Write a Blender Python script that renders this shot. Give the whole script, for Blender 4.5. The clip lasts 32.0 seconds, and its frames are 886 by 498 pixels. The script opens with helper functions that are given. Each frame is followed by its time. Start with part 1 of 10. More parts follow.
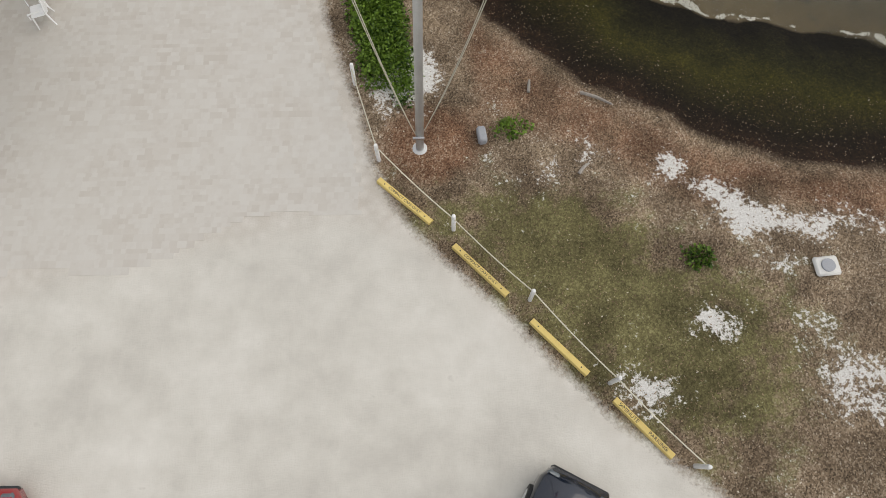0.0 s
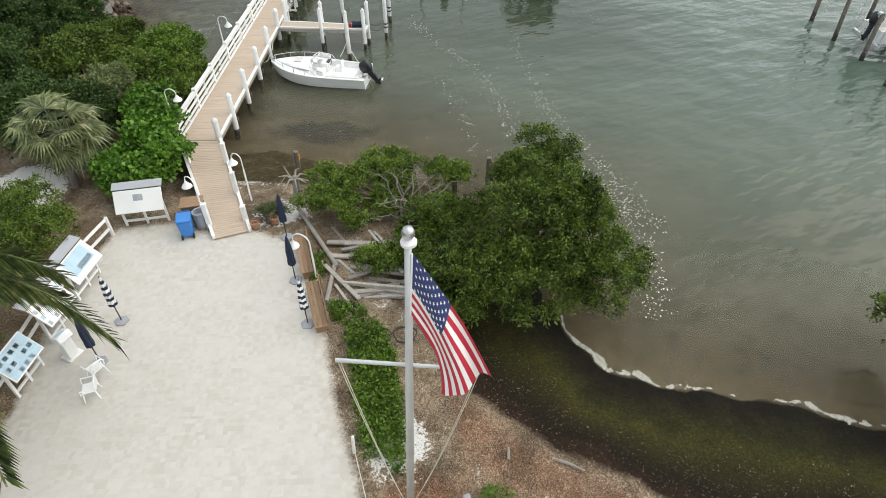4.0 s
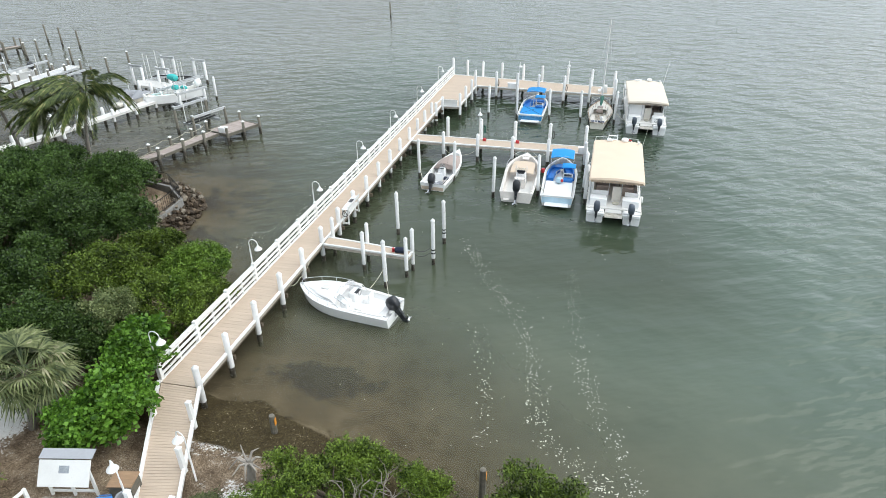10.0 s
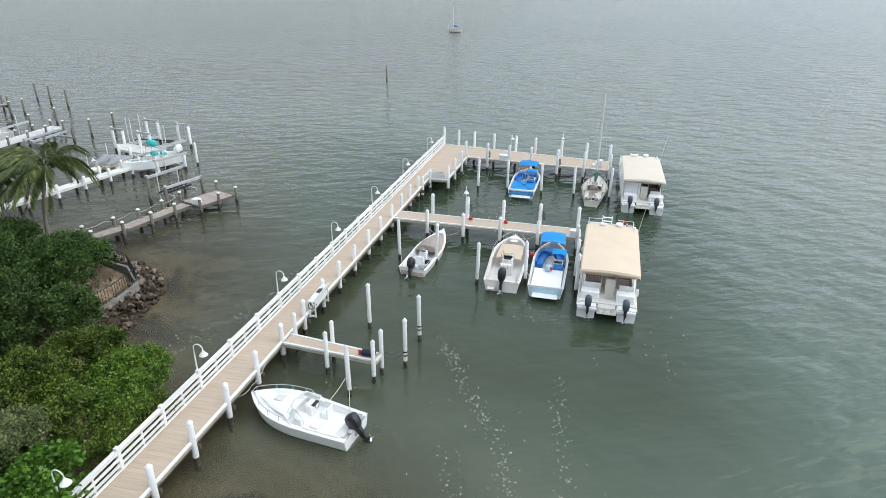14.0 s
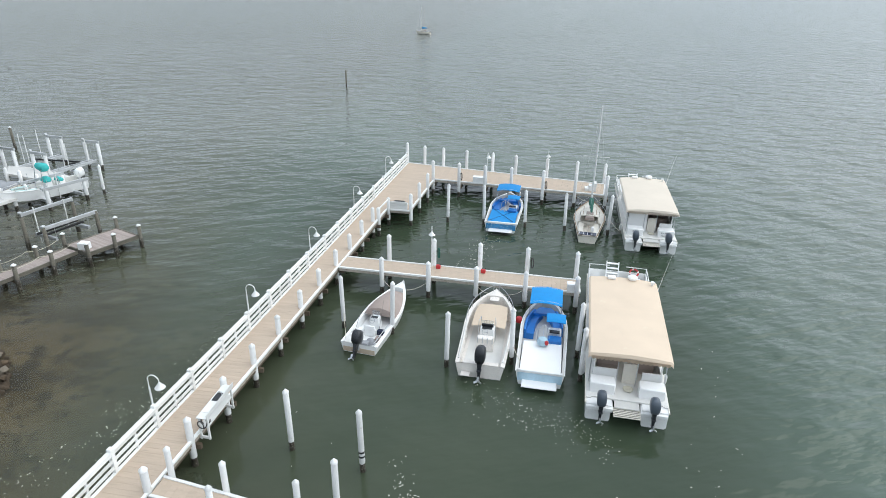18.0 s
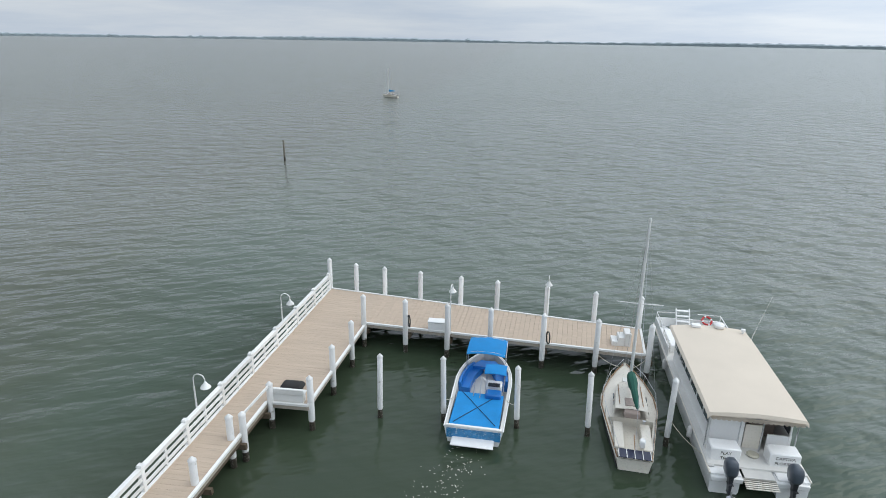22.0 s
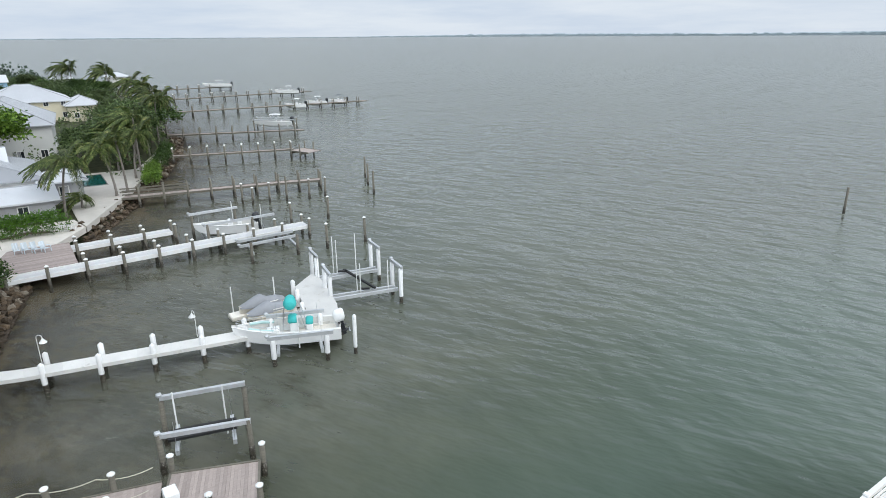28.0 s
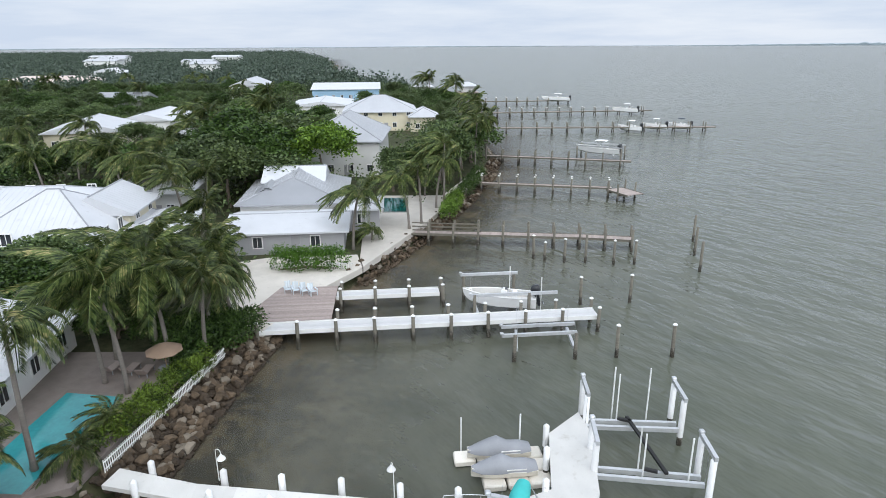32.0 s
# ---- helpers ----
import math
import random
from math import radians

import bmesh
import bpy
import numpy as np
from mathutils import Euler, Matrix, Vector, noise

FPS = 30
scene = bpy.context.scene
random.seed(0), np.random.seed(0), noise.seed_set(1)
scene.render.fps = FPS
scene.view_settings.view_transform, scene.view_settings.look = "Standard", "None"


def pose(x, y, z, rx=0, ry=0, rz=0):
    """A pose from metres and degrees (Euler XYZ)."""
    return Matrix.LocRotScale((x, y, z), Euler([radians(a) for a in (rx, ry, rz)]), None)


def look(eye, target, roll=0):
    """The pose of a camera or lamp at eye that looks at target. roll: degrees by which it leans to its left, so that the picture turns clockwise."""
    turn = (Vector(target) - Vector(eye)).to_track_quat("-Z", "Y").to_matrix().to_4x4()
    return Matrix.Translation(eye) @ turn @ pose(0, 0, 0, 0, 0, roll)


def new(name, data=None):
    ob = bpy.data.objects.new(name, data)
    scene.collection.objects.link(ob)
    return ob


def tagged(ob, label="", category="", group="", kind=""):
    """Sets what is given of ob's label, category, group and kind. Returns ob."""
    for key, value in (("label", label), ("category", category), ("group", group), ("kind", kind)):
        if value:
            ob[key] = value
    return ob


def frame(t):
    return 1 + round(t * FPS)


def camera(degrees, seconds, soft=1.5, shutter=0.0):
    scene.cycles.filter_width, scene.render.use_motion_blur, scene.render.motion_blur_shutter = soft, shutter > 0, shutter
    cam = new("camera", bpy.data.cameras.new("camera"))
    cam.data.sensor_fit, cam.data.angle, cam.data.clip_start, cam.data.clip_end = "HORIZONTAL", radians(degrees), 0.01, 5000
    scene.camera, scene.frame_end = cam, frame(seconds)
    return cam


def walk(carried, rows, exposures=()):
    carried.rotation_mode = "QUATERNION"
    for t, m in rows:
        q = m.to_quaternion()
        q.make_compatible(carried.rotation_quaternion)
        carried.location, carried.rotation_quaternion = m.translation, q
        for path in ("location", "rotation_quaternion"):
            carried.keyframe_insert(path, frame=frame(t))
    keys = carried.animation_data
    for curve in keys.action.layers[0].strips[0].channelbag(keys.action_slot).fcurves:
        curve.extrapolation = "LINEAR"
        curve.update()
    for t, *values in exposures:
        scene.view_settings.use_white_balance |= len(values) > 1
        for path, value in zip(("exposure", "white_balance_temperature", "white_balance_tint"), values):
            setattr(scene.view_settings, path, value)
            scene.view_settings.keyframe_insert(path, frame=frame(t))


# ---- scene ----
cam = camera(71.04, 32.0, 0.9)
# seconds, eye x y z, yaw to the left, pitch up, lean to the left
PATH = [
    (0, -0.000, -0.000, 15.758, 0.08, -70.38, -1.06),
    (0.5, -0.030, 0.005, 16.437, 0.02, -70.73, -1.03),
    (1, 0.055, 0.129, 16.867, -0.08, -65.00, -0.99),
    (1.5, 0.132, 0.155, 17.259, -0.21, -57.42, -1.00),
    (2, 0.221, 0.097, 17.605, -0.29, -50.11, -1.07),
    (2.5, 0.224, -0.095, 17.823, -0.39, -42.85, -1.22),
    (4.5, 0.227, 0.007, 19.433, -1.47, -42.16, 0.28),
    (5, 0.408, 0.407, 20.124, -1.62, -42.39, 0.63),
    (5.5, 0.773, 0.950, 20.843, -1.51, -42.70, 0.74),
    (6, 1.204, 1.588, 21.416, -1.45, -42.91, 0.82),
    (6.5, 1.699, 2.304, 21.898, -1.32, -43.09, 0.83),
    (7, 2.198, 3.008, 22.152, -1.22, -43.23, 0.88),
    (7.5, 2.747, 3.857, 22.149, -1.19, -43.32, 0.88),
    (8, 3.266, 4.788, 21.941, 0.86, -43.28, 0.81),
    (8.5, 3.753, 5.781, 21.663, 3.37, -43.01, 0.60),
    (9, 4.164, 6.759, 21.458, 5.39, -41.01, 0.27),
    (9.5, 4.576, 7.593, 21.359, 8.40, -36.37, -0.07),
    (10, 5.034, 8.379, 21.313, 11.75, -29.22, -0.43),
    (10.5, 5.462, 9.096, 21.343, 12.82, -24.39, -0.39),
    (11, 5.701, 9.866, 21.485, 12.70, -24.57, -0.32),
    (11.5, 5.821, 10.529, 21.530, 12.53, -24.54, -0.32),
    (12, 5.843, 11.105, 21.644, 12.27, -24.53, -0.14),
    (12.5, 5.893, 11.679, 21.775, 12.17, -24.54, -0.03),
    (13, 5.892, 12.237, 21.888, 12.09, -24.55, 0.19),
    (13.5, 5.736, 12.801, 21.991, 11.91, -24.51, 0.39),
    (14, 5.564, 13.369, 22.109, 11.74, -24.48, 0.66),
    (14.5, 5.340, 14.029, 22.204, 11.57, -24.48, 0.86),
    (16.5, 4.498, 19.322, 21.365, 9.12, -24.34, 0.95),
    (17, 4.282, 21.227, 21.107, 9.12, -24.42, 0.96),
    (17.5, 4.085, 23.518, 20.767, 9.16, -24.51, 0.93),
    (18, 3.900, 26.181, 20.336, 9.10, -24.12, 0.91),
    (18.5, 3.770, 28.972, 19.825, 9.02, -17.84, 0.84),
    (19, 3.771, 32.152, 19.182, 8.96, -17.82, 0.75),
    (19.5, 3.808, 35.660, 18.612, 8.97, -17.98, 0.73),
    (20, 3.813, 39.378, 17.938, 8.90, -18.05, 0.47),
    (20.5, 3.760, 43.245, 17.296, 8.84, -18.12, 0.49),
    (21, 3.494, 46.891, 17.131, 8.26, -18.29, 0.62),
    (21.5, 3.088, 49.244, 17.511, 7.37, -18.41, 0.76),
    (22, 2.487, 50.663, 18.024, 7.13, -18.67, 0.91),
    (22.5, 1.995, 51.610, 18.481, 9.06, -18.71, 1.03),
    (23, 1.548, 52.488, 18.978, 12.30, -18.98, 1.07),
    (23.5, 1.264, 53.116, 19.426, 17.17, -19.22, 1.00),
    (24, 1.212, 53.454, 19.765, 23.97, -19.25, 0.67),
    (24.5, 1.100, 53.549, 20.160, 31.50, -19.34, 0.52),
    (25, 1.124, 53.685, 20.488, 38.23, -19.40, 0.30),
    (25.5, 1.124, 53.925, 20.642, 42.82, -19.33, 0.06),
    (26, 0.723, 54.558, 20.691, 46.07, -19.28, -0.06),
    (26.5, -0.024, 55.674, 20.680, 48.60, -19.22, -0.17),
    (28.5, -5.477, 61.622, 20.612, 55.22, -19.05, -0.31),
    (29, -7.324, 62.965, 20.702, 56.33, -18.92, -0.23),
    (29.5, -9.218, 64.216, 20.950, 57.46, -18.85, -0.09),
    (30, -11.145, 65.417, 21.359, 58.24, -18.80, -0.05),
    (30.5, -13.098, 66.467, 21.853, 58.61, -18.81, -0.07),
    (31, -15.017, 67.342, 22.217, 63.40, -18.73, -0.10),
    (31.5, -17.096, 68.158, 22.357, 73.09, -18.56, -0.17),
    (32, -18.992, 68.869, 22.390, 84.34, -18.32, -0.32),
]
walk(cam, [(t, pose(x, y, z, 90 + tilt, 0, yaw) @ pose(0, 0, 0, 0, 0, lean)) for t, x, y, z, yaw, tilt, lean in PATH],
     [(0, -0.38, 7250, 11), (1.0, -0.53, 7250, 11), (2.0, -0.55, 7200, 9), (2.5, -0.4, 7150, 7), (4.5, 0.2, 7050, 7), (6, 0.3, 7020, 7), (9, 0.34, 6950, 6), (10.5, 0.30, 6520, 6), (13, 0.14, 6480, 6), (17.0, 0.02, 6400, 6), (18.2, 0.05, 6430, 6), (19.0, -0.17, 6450, 7), (20, -0.26, 6450, 7), (21, -0.26, 6450, 6), (23.5, -0.2, 6450, 8), (26, -0.02, 6430, 7), (30, 0.06, 6400, 7), (32, 0.12, 6400, 9)])

# ---- daylight: a bright, closed cloud cover with a weak wide sun ----
SUN_UP, SUN_TURN = radians(48), radians(82)
world = bpy.data.worlds.new("overcast_sky")
scene.world = world
world.use_nodes = True
wn, wl = world.node_tree.nodes, world.node_tree.links
wn.clear()
sky = wn.new("ShaderNodeTexSky")
sky.sky_type, sky.sun_disc = "NISHITA", False
sky.sun_elevation, sky.sun_rotation = SUN_UP, SUN_TURN
sky.air_density, sky.dust_density, sky.ozone_density = 1.2, 3.0, 1.0
way = wn.new("ShaderNodeTexCoord")
flat = wn.new("ShaderNodeMapping")
flat.inputs["Scale"].default_value = (1.0, 1.0, 8.0)
wl.new(way.outputs["Generated"], flat.inputs["Vector"])
clouds = wn.new("ShaderNodeTexNoise")
clouds.inputs["Scale"].default_value, clouds.inputs["Detail"].default_value, clouds.inputs["Roughness"].default_value = 3.2, 6.0, 0.58
wl.new(flat.outputs["Vector"], clouds.inputs["Vector"])
ramp = wn.new("ShaderNodeValToRGB")
ramp.color_ramp.elements[0].position, ramp.color_ramp.elements[0].color = 0.36, (7.4, 8.4, 10.1, 1)
ramp.color_ramp.elements[1].position, ramp.color_ramp.elements[1].color = 0.66, (9.5, 10.1, 11.1, 1)
wl.new(clouds.outputs["Fac"], ramp.inputs["Fac"])
# the cloud sheet is brighter round the hidden sun
toward = wn.new("ShaderNodeVectorMath")
toward.operation = "DOT_PRODUCT"
toward.inputs[1].default_value = (math.sin(SUN_TURN) * math.cos(SUN_UP), math.cos(SUN_TURN) * math.cos(SUN_UP), math.sin(SUN_UP))
wl.new(way.outputs["Generated"], toward.inputs[0])
glow = wn.new("ShaderNodeMapRange")
glow.inputs["From Min"].default_value, glow.inputs["From Max"].default_value = 0.0, 1.0
glow.inputs["To Min"].default_value, glow.inputs["To Max"].default_value = 0.85, 1.6
wl.new(toward.outputs["Value"], glow.inputs["Value"])
lit = wn.new("ShaderNodeVectorMath")
lit.operation = "SCALE"
wl.new(ramp.outputs["Color"], lit.inputs[0])
wl.new(glow.outputs["Result"], lit.inputs["Scale"])
cover = wn.new("ShaderNodeMix")
cover.data_type = "RGBA"
cover.inputs["Factor"].default_value = 0.9
wl.new(sky.outputs["Color"], cover.inputs["A"])
wl.new(lit.outputs["Vector"], cover.inputs["B"])
back = wn.new("ShaderNodeBackground")
back.inputs["Strength"].default_value = 0.1
wl.new(cover.outputs["Result"], back.inputs["Color"])
wl.new(back.outputs["Background"], wn.new("ShaderNodeOutputWorld").inputs["Surface"])

sun = new("sun", bpy.data.lights.new("sun", "SUN"))
sun.data.energy, sun.data.angle, sun.data.color = 1.4, radians(70), (1.0, 0.96, 0.9)
sun.matrix_world = look(Vector((math.sin(SUN_TURN) * math.cos(SUN_UP), math.cos(SUN_TURN) * math.cos(SUN_UP), math.sin(SUN_UP))) * 100, (0, 0, 0))


# ---- materials ----
def graph(name):
    m = bpy.data.materials.new(name)
    m.use_nodes = True
    m.node_tree.nodes.clear()
    return m, m.node_tree.nodes, m.node_tree.links


def noise_node(n, l, vec, scale, detail=4.0, rough=0.55):
    t = n.new("ShaderNodeTexNoise")
    t.inputs["Scale"].default_value, t.inputs["Detail"].default_value, t.inputs["Roughness"].default_value = scale, detail, rough
    l.new(vec, t.inputs["Vector"])
    return t.outputs["Fac"]


def ramp_node(n, l, fac, stops):
    r = n.new("ShaderNodeValToRGB")
    e = r.color_ramp.elements
    while len(e) < len(stops):
        e.new(0.5)
    for k, (p, c) in enumerate(stops):
        e[k].position, e[k].color = p, (*c, 1)
    l.new(fac, r.inputs["Fac"])
    return r.outputs["Color"]


def mix_node(n, l, fac, a, b, blend="MIX"):
    m = n.new("ShaderNodeMix")
    m.data_type, m.blend_type = "RGBA", blend
    for key, v in (("Factor", fac), ("A", a), ("B", b)):
        sock = m.inputs[key] if key == "Factor" else m.inputs[6 if key == "A" else 7]
        if isinstance(v, (int, float)):
            sock.default_value = v
        elif isinstance(v, tuple):
            sock.default_value = (*v, 1)
        else:
            l.new(v, sock)
    return m.outputs[2]


def math_node(n, l, op, a, b=0.0, clamp=False):
    m = n.new("ShaderNodeMath")
    m.operation, m.use_clamp = op, clamp
    for k, v in enumerate((a, b)):
        if isinstance(v, (int, float)):
            m.inputs[k].default_value = v
        else:
            l.new(v, m.inputs[k])
    return m.outputs[0]


def finish(m, n, l, color, rough, metal=0.0, height=None, depth=0.01, bump=0.3, extra=()):
    p = n.new("ShaderNodeBsdfPrincipled")
    for key, v in (("Base Color", color), ("Roughness", rough), ("Metallic", metal), *extra):
        if isinstance(v, (int, float)):
            p.inputs[key].default_value = v
        elif isinstance(v, tuple):
            p.inputs[key].default_value = (*v, 1)
        else:
            l.new(v, p.inputs[key])
    if height is not None:
        b = n.new("ShaderNodeBump")
        b.inputs["Strength"].default_value, b.inputs["Distance"].default_value = bump, depth
        l.new(height, b.inputs["Height"])
        l.new(b.outputs["Normal"], p.inputs["Normal"])
    l.new(p.outputs["BSDF"], n.new("ShaderNodeOutputMaterial").inputs["Surface"])
    return m


def own_place(n, l, stretch=(1, 1, 1)):
    """Object coordinates, shifted by a random amount for each object, stretched along an axis."""
    tc, info, add, mp = n.new("ShaderNodeTexCoord"), n.new("ShaderNodeObjectInfo"), n.new("ShaderNodeVectorMath"), n.new("ShaderNodeMapping")
    mul = math_node(n, l, "MULTIPLY", info.outputs["Random"], 37.0)
    l.new(tc.outputs["Object"], add.inputs[0])
    l.new(mul, add.inputs[1])
    mp.inputs["Scale"].default_value = stretch
    l.new(add.outputs[0], mp.inputs["Vector"])
    return mp.outputs["Vector"], info.outputs["Random"]


def surface(name, color, rough=0.6, var=0.18, coarse=1.5, fine=30.0, bump=0.25, metal=0.0, stain=None, stain_at=0.58, stretch=(1, 1, 1), rand=0.12, depth=0.01, extra=()):
    """A plain real surface: uneven colour at two scales, an optional stain, fine relief, and a slight shift from object to object."""
    m, n, l = graph(name)
    vec, rnd = own_place(n, l, stretch)
    big, small = noise_node(n, l, vec, coarse, 5), noise_node(n, l, vec, fine, 3)
    tone = mix_node(n, l, 0.45, big, small)
    lo, hi = tuple(c * (1 - var) for c in color), tuple(min(1.0, c * (1 + var)) for c in color)
    col = ramp_node(n, l, tone, ((0.32, lo), (0.68, hi)))
    if rand:
        f = math_node(n, l, "ADD", math_node(n, l, "MULTIPLY", rnd, 2 * rand), 1 - rand)
        col = mix_node(n, l, 1.0, col, f, "MULTIPLY")
    if stain:
        spots = ramp_node(n, l, noise_node(n, l, vec, coarse * 2.3, 7, 0.65), ((stain_at, (0, 0, 0)), (stain_at + 0.13, (1, 1, 1))))
        col = mix_node(n, l, spots, col, stain)
    r = math_node(n, l, "ADD", math_node(n, l, "MULTIPLY", small, 0.25), rough - 0.12, True)
    return finish(m, n, l, col, r, metal, small, depth, bump, extra)


WHITE_PAINT = surface("white_painted_wood", (0.78, 0.78, 0.76), 0.5, 0.06, 1.2, 25, 0.2, stain=(0.55, 0.53, 0.48), stain_at=0.66)
SLEEVE = surface("white_pile_sleeve", (0.78, 0.78, 0.77), 0.42, 0.08, 1.5, 18, 0.12, stain=(0.46, 0.44, 0.39), stain_at=0.62)
WET_PILE = surface("wet_weedy_timber", (0.040, 0.034, 0.024), 0.5, 0.6, 4, 30, 0.8, depth=0.02, stain=(0.26, 0.245, 0.21), stain_at=0.53)
GREY_WHITE = surface("worn_white_board", (0.60, 0.60, 0.60), 0.6, 0.12, 1.5, 30, 0.3, stretch=(6, 1, 1), rand=0.08, stain=(0.42, 0.41, 0.39), stain_at=0.6)
PLANK = surface("tan_deck_board", (0.49, 0.39, 0.30), 0.66, 0.14, 0.5, 60, 0.2, stretch=(1, 8, 1), rand=0.015, stain=(0.40, 0.325, 0.26), stain_at=0.58)
GREY_PLANK = surface("weathered_grey_board", (0.36, 0.30, 0.27), 0.75, 0.2, 1.5, 60, 0.5, stretch=(8, 1, 1), rand=0.14, stain=(0.7, 0.69, 0.66), stain_at=0.72)
DECK_BOARD = surface("reddish_grey_board", (0.34, 0.28, 0.255), 0.75, 0.25, 1.2, 50, 0.5, stretch=(1, 6, 1), rand=0.16, stain=(0.42, 0.36, 0.33), stain_at=0.6)
CHAIR_BLUE = surface("pale_blue_paint", (0.60, 0.66, 0.70), 0.5, 0.06, 3, 40, 0.1)
OLD_TIMBER = surface("old_grey_timber", (0.15, 0.138, 0.11), 0.8, 0.35, 2, 40, 0.8, stretch=(1, 1, 6), depth=0.02)
BROWN_TIMBER = surface("brown_timber", (0.30, 0.19, 0.11), 0.7, 0.25, 2, 45, 0.5, stretch=(1, 8, 1))
DARK_TIMBER = surface("dark_understructure", (0.10, 0.075, 0.05), 0.7, 0.35, 2, 40, 0.5)
GELCOAT = surface("white_gelcoat", (0.86, 0.86, 0.85), 0.22, 0.035, 0.8, 12, 0.04, rand=0.03)
CREAM_COAT = surface("cream_gelcoat", (0.72, 0.68, 0.6), 0.3, 0.06, 0.8, 12, 0.06)
NONSKID = surface("off_white_non_skid", (0.66, 0.65, 0.62), 0.65, 0.08, 2, 120, 0.3)
BLACK_PLASTIC = surface("black_engine_plastic", (0.022, 0.024, 0.028), 0.3, 0.3, 2, 40, 0.08)
NAVY_ENGINE = surface("dark_blue_engine_cowl", (0.075, 0.092, 0.115), 0.32, 0.2, 2, 30, 0.05)
RUBBER = surface("black_rubber", (0.02, 0.02, 0.02), 0.8, 0.3, 4, 60, 0.3)
STEEL = surface("brushed_steel", (0.55, 0.56, 0.58), 0.3, 0.12, 3, 40, 0.05, metal=0.9)
ALUMINIUM = surface("dull_aluminium", (0.58, 0.59, 0.60), 0.42, 0.12, 2, 40, 0.1, metal=0.55)
GALV = surface("galvanised_pole", (0.52, 0.53, 0.53), 0.45, 0.12, 2, 30, 0.1, metal=0.35)
BLUE_CANVAS = surface("bright_blue_canvas", (0.005, 0.235, 0.58), 0.75, 0.14, 1.5, 120, 0.3)
BLUE_PAD = surface("blue_vinyl_pad", (0.012, 0.16, 0.5), 0.4, 0.15, 1.2, 40, 0.15)
TAN_CANVAS = surface("tan_canvas", (0.63, 0.51, 0.39), 0.8, 0.08, 0.5, 90, 0.25, stain=(0.78, 0.70, 0.55), stain_at=0.63)
CREAM_CANVAS = surface("cream_canvas", (0.69, 0.61, 0.51), 0.8, 0.06, 0.5, 90, 0.2, stain=(0.62, 0.55, 0.45), stain_at=0.66)
TAUPE_CANVAS = surface("taupe_canvas", (0.33, 0.27, 0.24), 0.85, 0.12, 1.2, 90, 0.3)
UMBRELLA_TAN = surface("tan_brown_umbrella_cloth", (0.29, 0.205, 0.145), 0.85, 0.1, 1.2, 90, 0.3)
TEAL_CANVAS = surface("teal_canvas", (0.05, 0.45, 0.43), 0.7, 0.15, 1.2, 60, 0.3)
GREEN_CANVAS = surface("dark_green_canvas", (0.012, 0.10, 0.07), 0.8, 0.25, 1.5, 60, 0.4)
GREY_COVER = surface("grey_fitted_cover", (0.30, 0.31, 0.33), 0.7, 0.15, 1.5, 60, 0.3)
RED = surface("red_vinyl", (0.5, 0.03, 0.035), 0.45, 0.15, 2, 30, 0.1)
CONCRETE = surface("pale_concrete", (0.62, 0.61, 0.58), 0.75, 0.1, 0.8, 40, 0.4, stain=(0.48, 0.46, 0.42), stain_at=0.6)
PATIO = surface("pale_patio", (0.62, 0.58, 0.52), 0.8, 0.12, 0.8, 30, 0.3, stain=(0.5, 0.46, 0.41), stain_at=0.6)
# grey-brown pavers, their colour darkened further for the shade of the palms
PAVED = surface("grey_brown_paving", (0.22, 0.185, 0.165), 0.8, 0.2, 1.2, 30, 0.3, stain=(0.22, 0.19, 0.165), stain_at=0.58)
ROOF_METAL = surface("pale_metal_roof", (0.60, 0.61, 0.63), 0.45, 0.07, 0.4, 12, 0.08, metal=0.1, stain=(0.50, 0.50, 0.51), stain_at=0.6)
ROOF_GREY = surface("grey_metal_roof", (0.37, 0.38, 0.40), 0.4, 0.08, 0.4, 12, 0.08, metal=0.15)
ROOF_SAND = surface("sand_tile_roof", (0.58, 0.48, 0.42), 0.7, 0.12, 0.8, 20, 0.3)
WALL_WHITE = surface("white_siding", (0.74, 0.74, 0.72), 0.6, 0.06, 0.6, 20, 0.2)
KERB_GREY = surface("weathered_kerb_concrete", (0.23, 0.225, 0.21), 0.8, 0.25, 1.2, 30, 0.5, stain=(0.13, 0.12, 0.10), stain_at=0.55)
WALL_GREY = surface("grey_siding", (0.33, 0.33, 0.34), 0.65, 0.08, 0.6, 20, 0.2)
WALL_YELLOW = surface("pale_yellow_siding", (0.64, 0.585, 0.44), 0.65, 0.06, 0.6, 20, 0.2)
WALL_BLUE = surface("pale_blue_siding", (0.30, 0.47, 0.62), 0.65, 0.06, 0.6, 20, 0.2)
WINDOW_GLASS = surface("dark_window_glass", (0.03, 0.035, 0.04), 0.06, 0.2, 1, 4, 0.0)
POOL_WATER = surface("pool_water", (0.05, 0.36, 0.38), 0.08, 0.15, 0.8, 4, 0.25)
DARK_POOL = surface("dark_pool_water", (0.01, 0.09, 0.08), 0.06, 0.2, 0.8, 4, 0.2)
ROCK = surface("brown_shore_rock", (0.085, 0.060, 0.037), 0.85, 0.5, 2.5, 25, 0.9, rand=0.5, depth=0.04)
PALE_ROCK = surface("pale_shore_rock", (0.20, 0.17, 0.13), 0.85, 0.2, 2.5, 25, 0.8, rand=0.2, depth=0.03)
BARK = surface("grey_bark", (0.16, 0.125, 0.10), 0.85, 0.35, 4, 40, 0.8, stretch=(1, 1, 0.35), depth=0.02)
PALM_BARK = surface("grey_palm_trunk", (0.22, 0.195, 0.17), 0.85, 0.25, 3, 30, 0.7, stretch=(1, 1, 6), depth=0.02)
